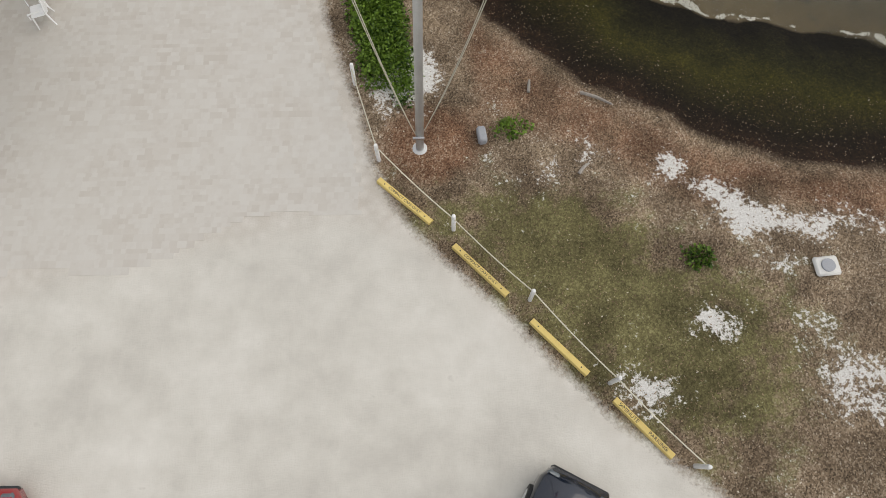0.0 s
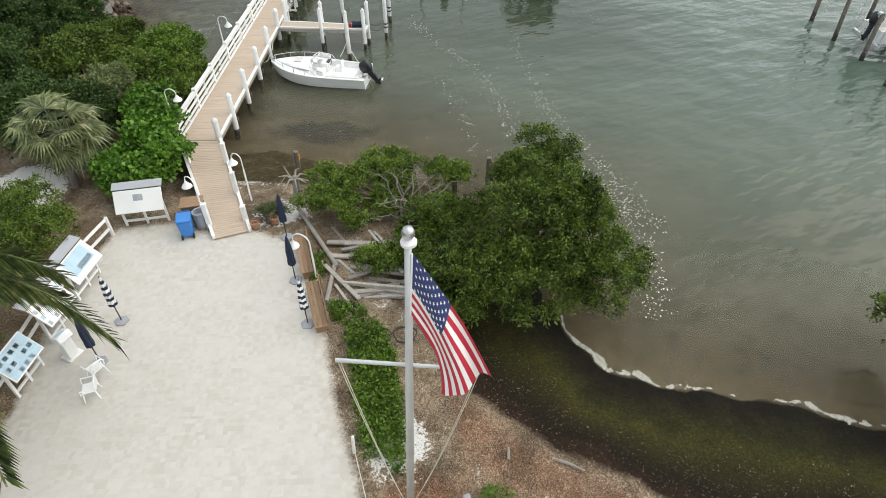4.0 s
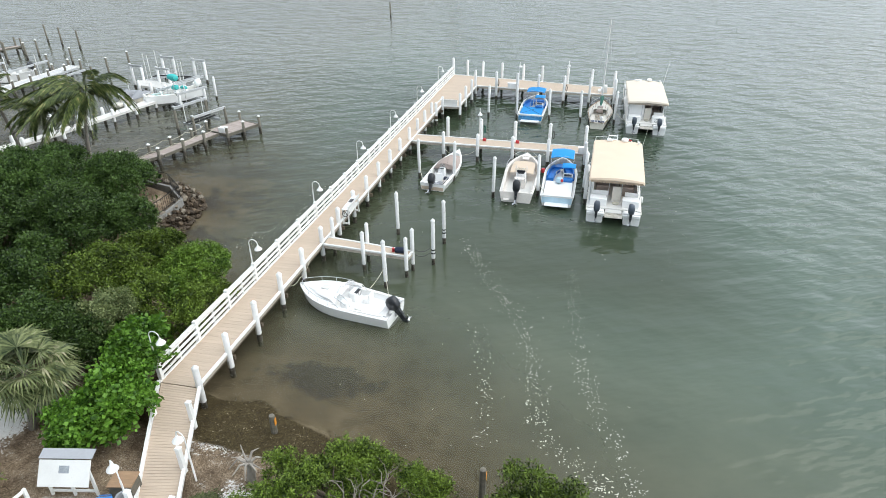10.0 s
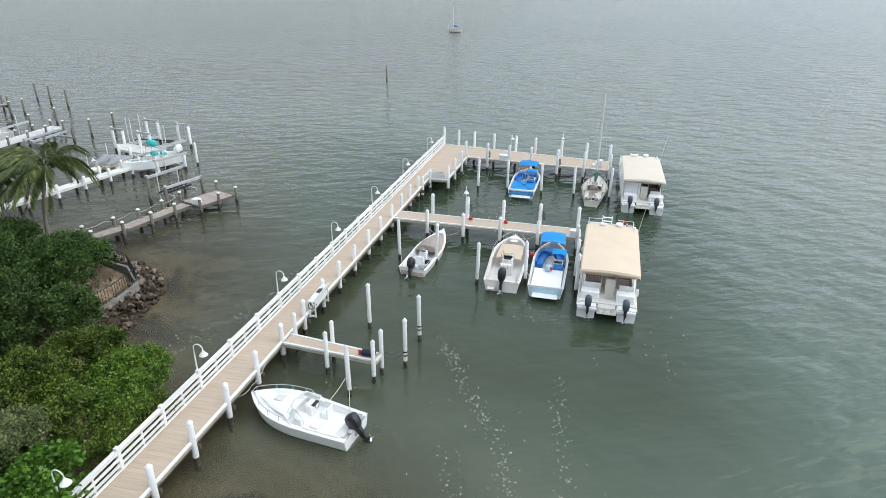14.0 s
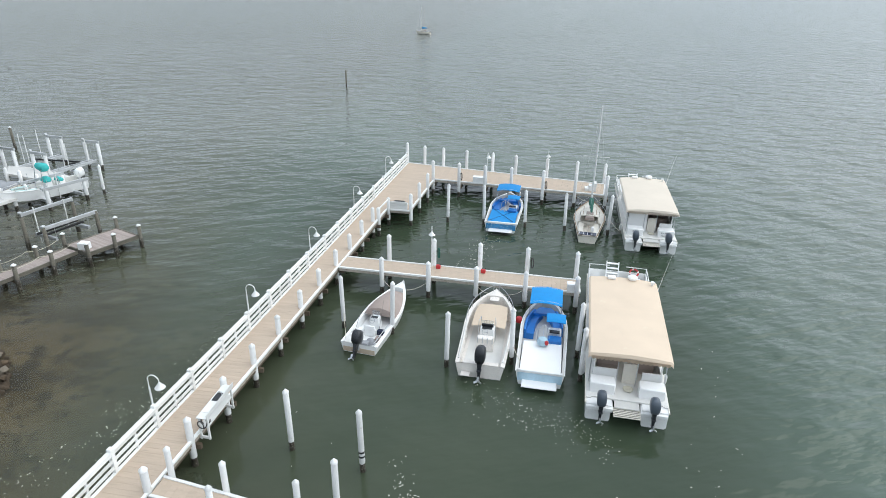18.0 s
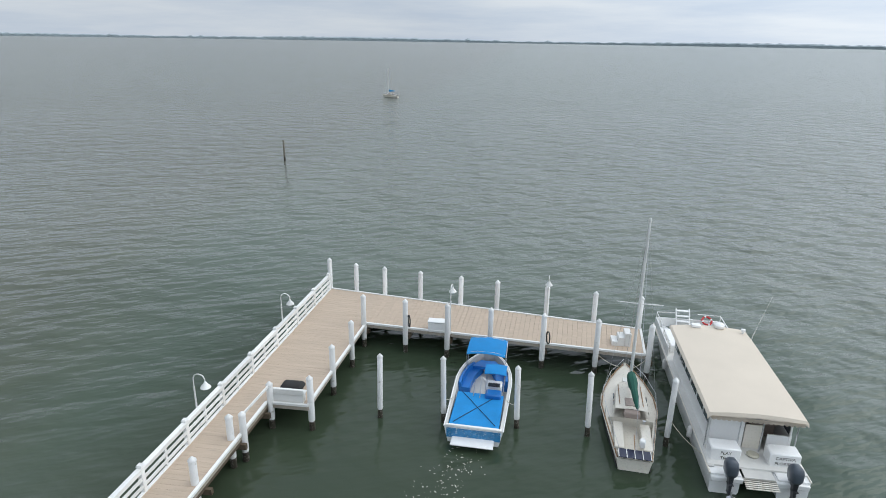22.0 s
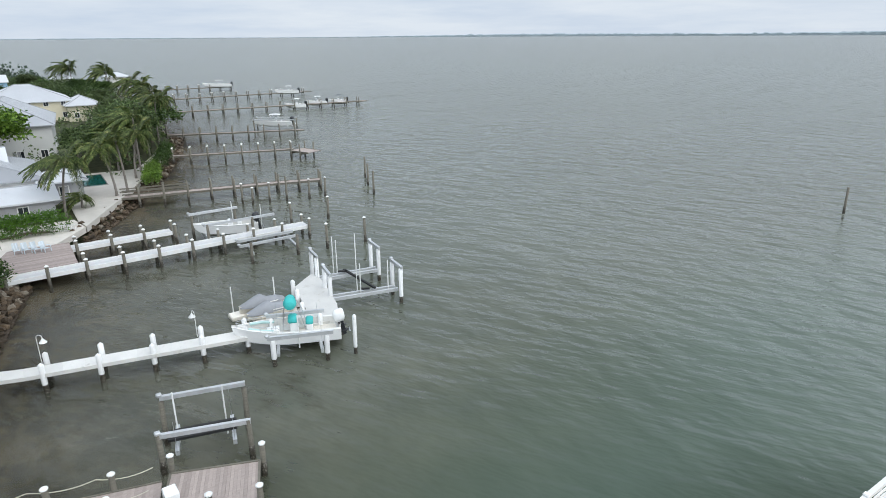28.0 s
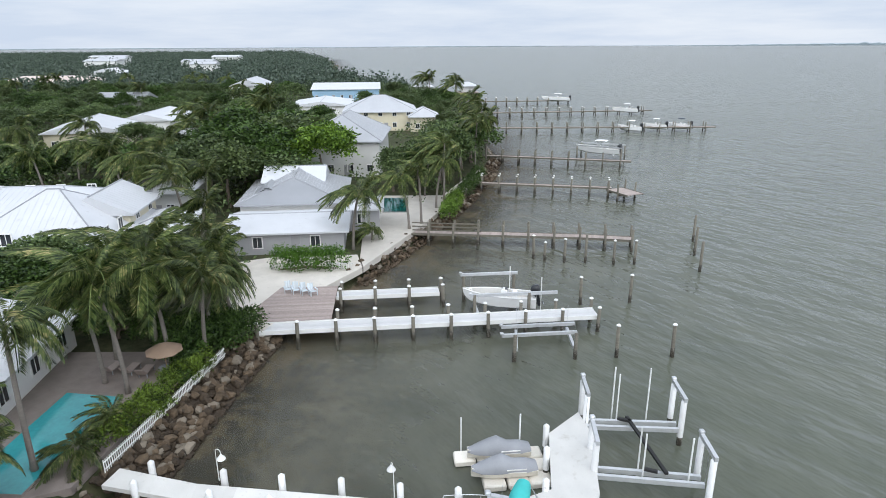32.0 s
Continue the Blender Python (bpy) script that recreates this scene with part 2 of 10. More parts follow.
DRIFT = surface("silvery_driftwood", (0.36, 0.33, 0.29), 0.8, 0.3, 3, 40, 0.8, stretch=(6, 1, 1), rand=0.3, depth=0.02)
YELLOW_PAINT = surface("yellow_painted_concrete", (0.66, 0.50, 0.17), 0.7, 0.1, 3, 40, 0.4, stain=(0.5, 0.42, 0.26), stain_at=0.62)
LETTER = surface("black_lettering", (0.05, 0.045, 0.035), 0.7, 0.2, 6, 40, 0.1)
ROPE = surface("pale_rope", (0.55, 0.52, 0.42), 0.9, 0.2, 4, 80, 0.5)
DARK_ROPE = surface("dark_rope", (0.06, 0.06, 0.055), 0.9, 0.2, 4, 80, 0.5)
NAVY_CLOTH = surface("navy_cloth", (0.012, 0.02, 0.045), 0.85, 0.3, 4, 80, 0.4)
WHITE_CLOTH = surface("white_cloth", (0.78, 0.77, 0.75), 0.85, 0.06, 4, 80, 0.3)
FLAG_RED = surface("flag_red", (0.48, 0.02, 0.045), 0.7, 0.12, 2, 80, 0.2, rand=0.0)
FLAG_BLUE = surface("flag_blue", (0.025, 0.04, 0.14), 0.7, 0.12, 2, 80, 0.2, rand=0.0)
BIN_BLUE = surface("blue_bin_plastic", (0.04, 0.22, 0.6), 0.4, 0.1, 2, 40, 0.1)
TERRACOTTA = surface("terracotta", (0.38, 0.19, 0.11), 0.8, 0.15, 3, 40, 0.3)
SIGN_BLUE = surface("pale_blue_print", (0.42, 0.58, 0.68), 0.4, 0.15, 2, 20, 0.05)
SIGN_GREY = surface("grey_print", (0.36, 0.39, 0.42), 0.4, 0.3, 5, 20, 0.05)
GLASS = surface("smoked_glass", (0.10, 0.12, 0.13), 0.05, 0.1, 1, 6, 0.0, extra=(("Specular IOR Level", 0.8),))
WRAP_BLUE = surface("mottled_blue_wrap", (0.03, 0.20, 0.42), 0.4, 0.3, 5, 20, 0.05, stain=(0.45, 0.55, 0.62), stain_at=0.55)
DEAD_WOOD = surface("grey_dead_wood", (0.22, 0.195, 0.165), 0.85, 0.25, 3, 40, 0.6, rand=0.3, depth=0.02)
PALE_TEAL = surface("pale_teal_vinyl", (0.42, 0.60, 0.58), 0.5, 0.1, 2, 40, 0.1)
CLEAR_SCREEN = surface("clear_windscreen", (0.80, 0.85, 0.87), 0.06, 0.05, 1, 6, 0.0, extra=(("Transmission Weight", 0.92),))
WARM_COAT = surface("warm_white_gelcoat", (0.78, 0.735, 0.685), 0.28, 0.05, 0.8, 14, 0.05, rand=0.03, stain=(0.64, 0.58, 0.52), stain_at=0.64)
FASCIA = surface("weathered_fascia_board", (0.40, 0.355, 0.30), 0.75, 0.2, 1.2, 40, 0.4, stain=(0.24, 0.20, 0.15), stain_at=0.56)
CAR_PAINT = surface("dark_blue_car_paint", (0.012, 0.016, 0.028), 0.16, 0.1, 1, 60, 0.02, extra=(("Coat Weight", 0.8),))
CAR_RED = surface("red_car_paint", (0.33, 0.015, 0.02), 0.2, 0.1, 1, 60, 0.02, extra=(("Coat Weight", 0.8),))
ORANGE = surface("orange_marker", (0.7, 0.28, 0.03), 0.6, 0.15, 4, 40, 0.2)
SOLAR = surface("solar_cells", (0.02, 0.024, 0.05), 0.15, 0.2, 6, 30, 0.0)


def leaf_material(name, dark, light, dry=None):
    m, n, l = graph(name)
    geo = n.new("ShaderNodeNewGeometry")
    vec, rnd = own_place(n, l)
    # contrasty noise paints bright clumps and shaded gaps into the crown leaf colour
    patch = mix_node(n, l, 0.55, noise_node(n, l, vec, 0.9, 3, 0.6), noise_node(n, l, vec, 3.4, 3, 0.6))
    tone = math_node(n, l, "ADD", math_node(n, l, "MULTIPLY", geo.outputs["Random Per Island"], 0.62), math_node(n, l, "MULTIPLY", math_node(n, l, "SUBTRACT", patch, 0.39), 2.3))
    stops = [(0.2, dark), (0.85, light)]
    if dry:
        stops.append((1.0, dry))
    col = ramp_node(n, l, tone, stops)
    f = math_node(n, l, "ADD", math_node(n, l, "MULTIPLY", rnd, 0.5), 0.75)
    col = mix_node(n, l, 1.0, col, f, "MULTIPLY")
    p = n.new("ShaderNodeBsdfPrincipled")
    l.new(col, p.inputs["Base Color"])
    p.inputs["Roughness"].default_value, p.inputs["Specular IOR Level"].default_value = 0.42, 0.25
    tr = n.new("ShaderNodeBsdfTranslucent")
    l.new(col, tr.inputs["Color"])
    mx = n.new("ShaderNodeMixShader")
    mx.inputs[0].default_value = 0.18
    l.new(p.outputs["BSDF"], mx.inputs[1])
    l.new(tr.outputs["BSDF"], mx.inputs[2])
    l.new(mx.outputs["Shader"], n.new("ShaderNodeOutputMaterial").inputs["Surface"])
    return m


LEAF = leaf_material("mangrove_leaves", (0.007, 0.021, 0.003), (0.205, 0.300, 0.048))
LEAF_BRIGHT = leaf_material("bright_green_leaves", (0.03, 0.085, 0.010), (0.155, 0.31, 0.04))
LEAF_GREY = leaf_material("grey_green_leaves", (0.04, 0.065, 0.020), (0.21, 0.245, 0.105))
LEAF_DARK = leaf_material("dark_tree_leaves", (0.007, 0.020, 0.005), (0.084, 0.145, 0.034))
LEAF_TOWN = leaf_material("garden_tree_leaves", (0.016, 0.036, 0.012), (0.145, 0.20, 0.075))
LEAF_PALM = leaf_material("palm_leaves", (0.014, 0.031, 0.009), (0.145, 0.188, 0.055), (0.34, 0.30, 0.13))
LEAF_SABAL = leaf_material("sabal_fan_leaves", (0.030, 0.050, 0.018), (0.24, 0.275, 0.115), (0.42, 0.40, 0.25))
LEAF_HEDGE = leaf_material("hedge_leaves", (0.018, 0.048, 0.006), (0.185, 0.30, 0.045))
LEAF_OLIVE = leaf_material("olive_undergrowth_leaves", (0.024, 0.040, 0.014), (0.115, 0.155, 0.055))
# leaf greens paled and greyed to carry the haze of distance
LEAF_HAZE = leaf_material("haze_tinted_leaves", (0.040, 0.062, 0.046), (0.115, 0.152, 0.112))


# ---- mesh tools ----
def part(name, bm, material, parent=None, label="", smooth=False):
    """Links a bmesh as one mesh object under a thing or a part."""
    me = bpy.data.meshes.new(name)
    bm.to_mesh(me)
    bm.free()
    for mt in material if isinstance(material, (list, tuple)) else (material,):
        me.materials.append(mt)
    me.polygons.foreach_set("use_smooth", [True] * len(me.polygons))
    if not smooth:
        me.set_sharp_from_angle(angle=radians(42))
    ob = new(name, me)
    ob.parent = parent
    if label:
        ob["label"] = label
    return ob


def piece(name, me, parent, m):
    """Another object on a shared mesh."""
    ob = new(name, me)
    ob.parent = parent
    ob.matrix_basis = m
    return ob


def thing(name, label, category, x=0, y=0, z=0, turn=0, group="", kind=""):
    ob = new(name)
    ob.empty_display_size = 0.2
    ob.matrix_basis = pose(x, y, z, 0, 0, turn)
    return tagged(ob, label, category, group, kind)


def raw(name, verts, faces, material, parent=None, smooth=False):
    me = bpy.data.meshes.new(name)
    me.from_pydata(verts, [], faces)
    for mt in material if isinstance(material, (list, tuple)) else (material,):
        me.materials.append(mt)
    if smooth:
        me.polygons.foreach_set("use_smooth", [True] * len(me.polygons))
    ob = new(name, me)
    ob.parent = parent
    return ob


def add_box(bm, c, s, m=None, bevel=0.0, taper=1.0):
    """A box with centre c and size s; taper narrows its top."""
    r = bmesh.ops.create_cube(bm, size=1.0)
    vs = r["verts"]
    for v in vs:
        k = taper if v.co.z > 0 else 1.0
        v.co = Vector((v.co.x * s[0] * k, v.co.y * s[1] * k, v.co.z * s[2]))
    if bevel:
        es = list({e for v in vs for e in v.link_edges})
        b = bmesh.ops.bevel(bm, geom=es, offset=bevel, segments=1, affect="EDGES", clamp_overlap=True)
        vs = [v for v in set(b["verts"]) | {v for v in vs if v.is_valid}]
    for v in vs:
        v.co += Vector(c)
        if m:
            v.co = m @ v.co
    return vs


def box(c, s, bevel=0.0, m=None, taper=1.0):
    bm = bmesh.new()
    add_box(bm, c, s, m, bevel, taper)
    return bm


def add_tube(bm, pts, radii, sides=8, caps=True):
    """A tapered tube along points."""
    pts = [Vector(p) for p in pts]
    if isinstance(radii, (int, float)):
        radii = [radii] * len(pts)
    rings = []
    side = None
    for k, p in enumerate(pts):
        d = (pts[min(k + 1, len(pts) - 1)] - pts[max(k - 1, 0)]).normalized()
        if side is None:
            side = d.orthogonal().normalized()
        else:
            side = (side - d * side.dot(d)).normalized()
        up = d.cross(side)
        rings.append([bm.verts.new(p + radii[k] * (math.cos(a) * side + math.sin(a) * up)) for a in (2 * math.pi * i / sides for i in range(sides))])
    for a, b in zip(rings, rings[1:]):
        for i in range(sides):
            bm.faces.new((a[i], a[(i + 1) % sides], b[(i + 1) % sides], b[i]))
    if caps:
        bm.faces.new(rings[0][::-1])
        bm.faces.new(rings[-1])


def tube(pts, radii, sides=8, caps=True):
    bm = bmesh.new()
    add_tube(bm, pts, radii, sides, caps)
    return bm


def add_loft(bm, rings, closed=True, cap=True):
    """Quads between rings of points with equal counts."""
    vs = [[bm.verts.new(p) for p in r] for r in rings]
    n = len(vs[0])
    for a, b in zip(vs, vs[1:]):
        for i in range(n if closed else n - 1):
            f = (a[i], a[(i + 1) % n], b[(i + 1) % n], b[i])
            if len(set(f)) == 4:
                bm.faces.new(f)
    if cap and closed:
        bm.faces.new(vs[0][::-1])
        bm.faces.new(vs[-1])
    return vs


def loft(rings, closed=True, cap=True):
    bm = bmesh.new()
    add_loft(bm, rings, closed, cap)
    bmesh.ops.recalc_face_normals(bm, faces=bm.faces)
    return bm


def rope_points(a, b, sag, n=9):
    a, b = Vector(a), Vector(b)
    return [a.lerp(b, k / n) - Vector((0, 0, sag * 4 * (k / n) * (1 - k / n))) for k in range(n + 1)]


def lathe(profile, sides=16):
    """A turned body from (radius, height) pairs."""
    bm = bmesh.new()
    add_loft(bm, [[(r * math.cos(a), r * math.sin(a), z) for a in (2 * math.pi * i / sides for i in range(sides))] for r, z in profile])
    bmesh.ops.recalc_face_normals(bm, faces=bm.faces)
    return bm


# ---- ground: one sheet from the lot over the beach to the sea bed and the horizon ----
SHORE = [(2000, -600), (400, -120), (60, 3), (30, 8), (18, 10.6), (14.8, 11.6), (11, 12.5), (8.6, 13.2), (6.8, 14.1), (5.2, 15.8), (4.2, 19), (3, 22), (1.3, 24.4),
         (-2.5, 26.6), (-4, 27.3), (-7.6, 28.6), (-11.5, 29.1), (-14, 31.5), (-16.5, 36), (-20, 39.5), (-21.6, 41.3), (-22.8, 44.8), (-23.2, 48.6), (-25.5, 51.1), (-29.7, 52.6), (-38, 53.4), (-46, 54.6),
         (-49.6, 56.1), (-56.8, 57.7), (-64.6, 59.6), (-79.7, 68.6), (-89, 73.6), (-104, 80.4), (-124, 88), (-141, 92.5), (-180, 94), (-219, 98), (-262, 102), (-321, 88), (-373, 69), (-470, 42), (-580, 33), (-837, 12), (-1200, -50), (-1640, -115), (-2500, -700)]
LOT = [(6.5, -1), (4.0, 0.94), (2.82, 2.1), (1.56, 3.5), (0.2, 4.8), (-0.9, 5.9), (-1.8, 7.5), (-2.2, 9.3), (-2.9, 11.1), (-3.45, 13.1), (-3.9, 14.9), (-4.8, 17.6), (-5.7, 20.2), (-7.9, 21.2),
       (-9.3, 20.8), (-11.5, 21.7), (-13.9, 21.3), (-14.5, 16.7), (-13.9, 12), (-16, 5), (-22, -40), (30, -40), (9, -3)]


def inside(poly, x, y):
    hit = np.zeros(np.shape(x), bool)
    for (ax, ay), (bx, by) in zip(poly, poly[1:] + poly[:1]):
        if ay != by:
            hit ^= ((ay > y) != (by > y)) & (x < (bx - ax) * (y - ay) / (by - ay) + ax)
    return hit


def edge_distance(line, x, y):
    best = np.full(np.shape(x), 1e9)
    for (ax, ay), (bx, by) in zip(line, line[1:]):
        dx, dy = bx - ax, by - ay
        t = np.clip(((x - ax) * dx + (y - ay) * dy) / (dx * dx + dy * dy), 0, 1)
        best = np.minimum(best, np.hypot(x - ax - t * dx, y - ay - t * dy))
    return best


LAND = SHORE + [(-2500, -4000), (2000, -4000)]


def plain_shore(x, y):
    """Metres inland (positive) or out to sea (negative), along the smooth shore line."""
    d = edge_distance(SHORE, x, y)
    return np.where(inside(LAND, x, y), d, -d)


def shore_distance(x, y):
    """The same with the small bays of the beach."""
    return plain_shore(x, y) + np.clip((x + 22) / 6, 0, 1) * (0.8 * (smooth_noise(x, y, 2.1, 9) - 0.5) + 0.4 * (smooth_noise(x, y, 0.7, 10) - 0.5))


def ground_height(x, y):
    d, p = shore_distance(x, y), plain_shore(x, y)
    d = np.where(p < 0, p + (d - p) * np.clip(1 + p / 2.5, 0, 1), d)
    west = np.clip((-x - 15) / 5, 0, 1)
    land = np.minimum(d * 0.14, 1.0) * (1 - west) + np.clip((d - 1.1) * 0.85, -0.35, 1.22) * west
    sea = np.maximum(d * 0.10, -0.45) + np.clip((d + 6) * 0.06, -2.0, 0)
    return np.where(d > 0, land, sea)


def lines(lo, hi, step, far):
    out, s, v = list(np.arange(lo, hi + 1e-6, step)), step, hi
    while v < far:
        s *= 1.35
        v += s
        out.append(min(v, far))
    s, v, pre = step, lo, []
    while v > -far:
        s *= 1.35
        v -= s
        pre.append(max(v, -far))
    return np.array(pre[::-1] + out)


def smooth_noise(x, y, scale, seed):
    """Value noise on arrays."""
    rs = np.random.RandomState(seed)
    tab = rs.rand(64, 64)
    u, v = x / scale, y / scale
    i, j = np.floor(u).astype(int), np.floor(v).astype(int)
    f, g = u - i, v - j
    f, g = f * f * (3 - 2 * f), g * g * (3 - 2 * g)
    a, b, c, d = (tab[(i + p) % 64, (j + q) % 64] for p, q in ((0, 0), (1, 0), (0, 1), (1, 1)))
    return (a * (1 - f) + b * f) * (1 - g) + (c * (1 - f) + d * f) * g


def sheet(name, xs, ys, height, material, masks):
    gx, gy = np.meshgrid(xs, ys)
    gz = height(gx, gy)
    nx, ny = len(xs), len(ys)
    me = bpy.data.meshes.new(name)
    co = np.stack([gx, gy, gz], -1).reshape(-1, 3)
    idx = np.arange(nx * ny).reshape(ny, nx)
    q = np.stack([idx[:-1, :-1], idx[:-1, 1:], idx[1:, 1:], idx[1:, :-1]], -1).reshape(-1, 4)
    me.vertices.add(len(co))
    me.vertices.foreach_set("co", co.ravel())
    me.loops.add(q.size)
    me.loops.foreach_set("vertex_index", q.ravel().astype(np.int32))
    me.polygons.add(len(q))
    me.polygons.foreach_set("loop_start", np.arange(0, q.size, 4, dtype=np.int32))
    me.update(calc_edges=True)
    me.polygons.foreach_set("use_smooth", [True] * len(q))
    for key, fn in masks.items():
        me.attributes.new(key, "FLOAT", "POINT").data.foreach_set("value", np.asarray(fn(gx, gy), np.float32).ravel())
    me.materials.append(material)
    return new(name, me)


def lot_mask(x, y):
    d = edge_distance(LOT + LOT[:1], x, y)
    return np.clip(0.5 + np.where(inside(LOT, x, y), d, -d) / 1.6, 0, 1)


def town_mask(x, y):
    return np.clip((-x - 26) / 8, 0, 1) * np.clip(shore_distance(x, y) / 1.5, 0, 1)


def grass_mask(x, y):
    a = np.exp(-(((x - 5.8) / 3.6) ** 2 + ((y - 2.6) / 2.6) ** 2)) * 0.95 + np.exp(-(((x - 3.2) / 1.5) ** 2 + ((y - 5.6) / 1.6) ** 2)) * 0.6
    b = np.exp(-(((x + 0.2) / 2.6) ** 2 + ((y - 6.3) / 1.0) ** 2)) * 0.55 + np.exp(-(((x - 2.6) / 2.0) ** 2 + ((y - 4.9) / 1.2) ** 2)) * 0.7
    return a + b


def chalk_mask(x, y):
    return sum(w * np.exp(-(((x - cx) / rx) ** 2 + ((y - cy) / ry) ** 2)) for cx, cy, rx, ry, w in
               ((7.6, 6.15, 0.75, 0.6, 0.78), (6.05, 7.6, 0.7, 0.45, 0.72), (6.8, 6.9, 0.7, 0.3, 0.62), (9.7, 5.8, 1.7, 0.5, 0.66), (3.9, 7.9, 0.9, 0.5, 0.36), (8.1, 4.7, 0.9, 0.4, 0.34), (8.7, 3.0, 0.8, 0.7, 0.32), (2.6, 7.2, 0.8, 0.6, 0.42), (-0.6, 10.4, 0.6, 0.9, 0.7), (6.5, 3.3, 0.7, 0.5, 0.7), (4.6, 1.6, 0.9, 0.6, 0.7), (9.6, 1.6, 1.2, 0.9, 0.6), (-1.3, 10.3, 0.7, 1.0, 0.9), (-6.6, 22.6, 1.1, 1.2, 0.9), (-8.8, 25.6, 1.3, 0.8, 0.7), (-1.0, 16.8, 1.2, 1.0, 0.4), (-19.2, 24.3, 1.5, 1.6, 1.6), (-20.6, 22.4, 2.0, 1.8, 1.6)))


m, n, l = graph("shore_ground")
tc = n.new("ShaderNodeTexCoord")
P3 = tc.outputs["Object"]


def attr(key):
    a = n.new("ShaderNodeAttribute")
    a.attribute_name = key
    return a.outputs["Fac"]


broken, blotch, speck, fleck = noise_node(n, l, P3, 1.1, 8, 0.65), noise_node(n, l, P3, 0.35, 5), noise_node(n, l, P3, 26, 4, 0.6), noise_node(n, l, P3, 9, 6, 0.7)


def mask(key, wobble=0.5, sharp=4.0, fine=0.0):
    """An attribute with its edge broken up by noise."""
    v = math_node(n, l, "ADD", attr(key), math_node(n, l, "MULTIPLY", math_node(n, l, "SUBTRACT", broken, 0.5), wobble))
    if fine:
        v = math_node(n, l, "ADD", v, math_node(n, l, "MULTIPLY", math_node(n, l, "SUBTRACT", fleck, 0.5), fine))
    return math_node(n, l, "ADD", math_node(n, l, "MULTIPLY", math_node(n, l, "SUBTRACT", v, 0.5), sharp), 0.5, True)


sand = ramp_node(n, l, mix_node(n, l, 0.5, blotch, broken), ((0.33, (0.47, 0.445, 0.40)), (0.5, (0.57, 0.545, 0.49)), (0.66, (0.65, 0.625, 0.57))))
shells = n.new("ShaderNodeTexVoronoi")
shells.inputs["Scale"].default_value = 3.2
l.new(P3, shells.inputs["Vector"])
cob = ramp_node(n, l, mix_node(n, l, 0.5, shells.outputs["Distance"], speck), ((0.3, (0.60, 0.56, 0.51)), (0.62, (0.44, 0.385, 0.33))))
sand = mix_node(n, l, math_node(n, l, "MULTIPLY", mask("shell", 0.4, 2.0), 0.55), sand, cob)
sand = mix_node(n, l, math_node(n, l, "MULTIPLY", ramp_node(n, l, noise_node(n, l, P3, 2.2, 3), ((0.70, (0, 0, 0)), (0.78, (1, 1, 1)))), 0.35), sand, (0.35, 0.32, 0.28))
chip = n.new("ShaderNodeTexVoronoi")
chip.inputs["Scale"].default_value = 31
l.new(P3, chip.inputs["Vector"])
grain = mix_node(n, l, 0.5, chip.outputs["Color"], broken)
mulch = ramp_node(n, l, grain, ((0.25, (0.048, 0.034, 0.021)), (0.45, (0.135, 0.098, 0.065)), (0.60, (0.215, 0.163, 0.114)), (0.70, (0.31, 0.255, 0.195)), (0.78, (0.50, 0.47, 0.42))))
red_chip = ramp_node(n, l, grain, ((0.28, (0.055, 0.025, 0.013)), (0.48, (0.145, 0.078, 0.046)), (0.64, (0.215, 0.135, 0.09)), (0.78, (0.36, 0.30, 0.23))))
mulch = mix_node(n, l, mask("chips", 0.9, 3.0), mulch, red_chip)
grass = ramp_node(n, l, mix_node(n, l, 0.5, fleck, grain), ((0.3, (0.038, 0.033, 0.013)), (0.5, (0.100, 0.088, 0.040)), (0.68, (0.19, 0.178, 0.085))))
col = mix_node(n, l, mask("grass", 2.4, 2.6, 0.9), mulch, grass)
col = mix_node(n, l, 1.0, col, ramp_node(n, l, noise_node(n, l, P3, 0.8, 6, 0.65), ((0.36, (0.70, 0.68, 0.65)), (0.52, (1.16, 1.15, 1.13)), (0.66, (1.55, 1.55, 1.52)))), "MULTIPLY")
chalk = ramp_node(n, l, speck, ((0.35, (0.50, 0.48, 0.45)), (0.65, (0.70, 0.69, 0.66))))
col = mix_node(n, l, mask("chalk", 2.0, 6.0, 2.0), col, chalk)
col = mix_node(n, l, mask("lot", 0.25, 5.0, 0.4), col, sand)
town = ramp_node(n, l, broken, ((0.35, (0.032, 0.045, 0.02)), (0.65, (0.085, 0.085, 0.045))))
col = mix_node(n, l, mask("town", 0.3, 4.0), col, town)
zone = math_node(n, l, "ADD", attr("inland"), math_node(n, l, "MULTIPLY", math_node(n, l, "SUBTRACT", broken, 0.5), 0.16))
weed = ramp_node(n, l, zone, ((0.05, (0.011, 0.009, 0.005)), (0.18, (0.027, 0.025, 0.008)), (0.31, (0.046, 0.042, 0.009)), (0.41, (0.030, 0.025, 0.008)), (0.50, (0.016, 0.011, 0.006)), (0.60, (0.034, 0.019, 0.012))))
wrack = ramp_node(n, l, mix_node(n, l, 0.6, fleck, grain), ((0.30, (0.012, 0.009, 0.006)), (0.48, (0.045, 0.033, 0.014)), (0.64, (0.095, 0.075, 0.036)), (0.76, (0.30, 0.26, 0.20))))
weed = mix_node(n, l, 1.0, weed, ramp_node(n, l, mix_node(n, l, 0.5, fleck, grain), ((0.3, (0.22, 0.22, 0.22)), (0.55, (0.78, 0.78, 0.74)), (0.7, (1.9, 1.75, 1.4)))), "MULTIPLY")
weed = mix_node(n, l, mask("wrack", 0.4, 3.0), weed, wrack)
col = mix_node(n, l, mask("weed", 0.35, 5.0, 0.3), col, weed)
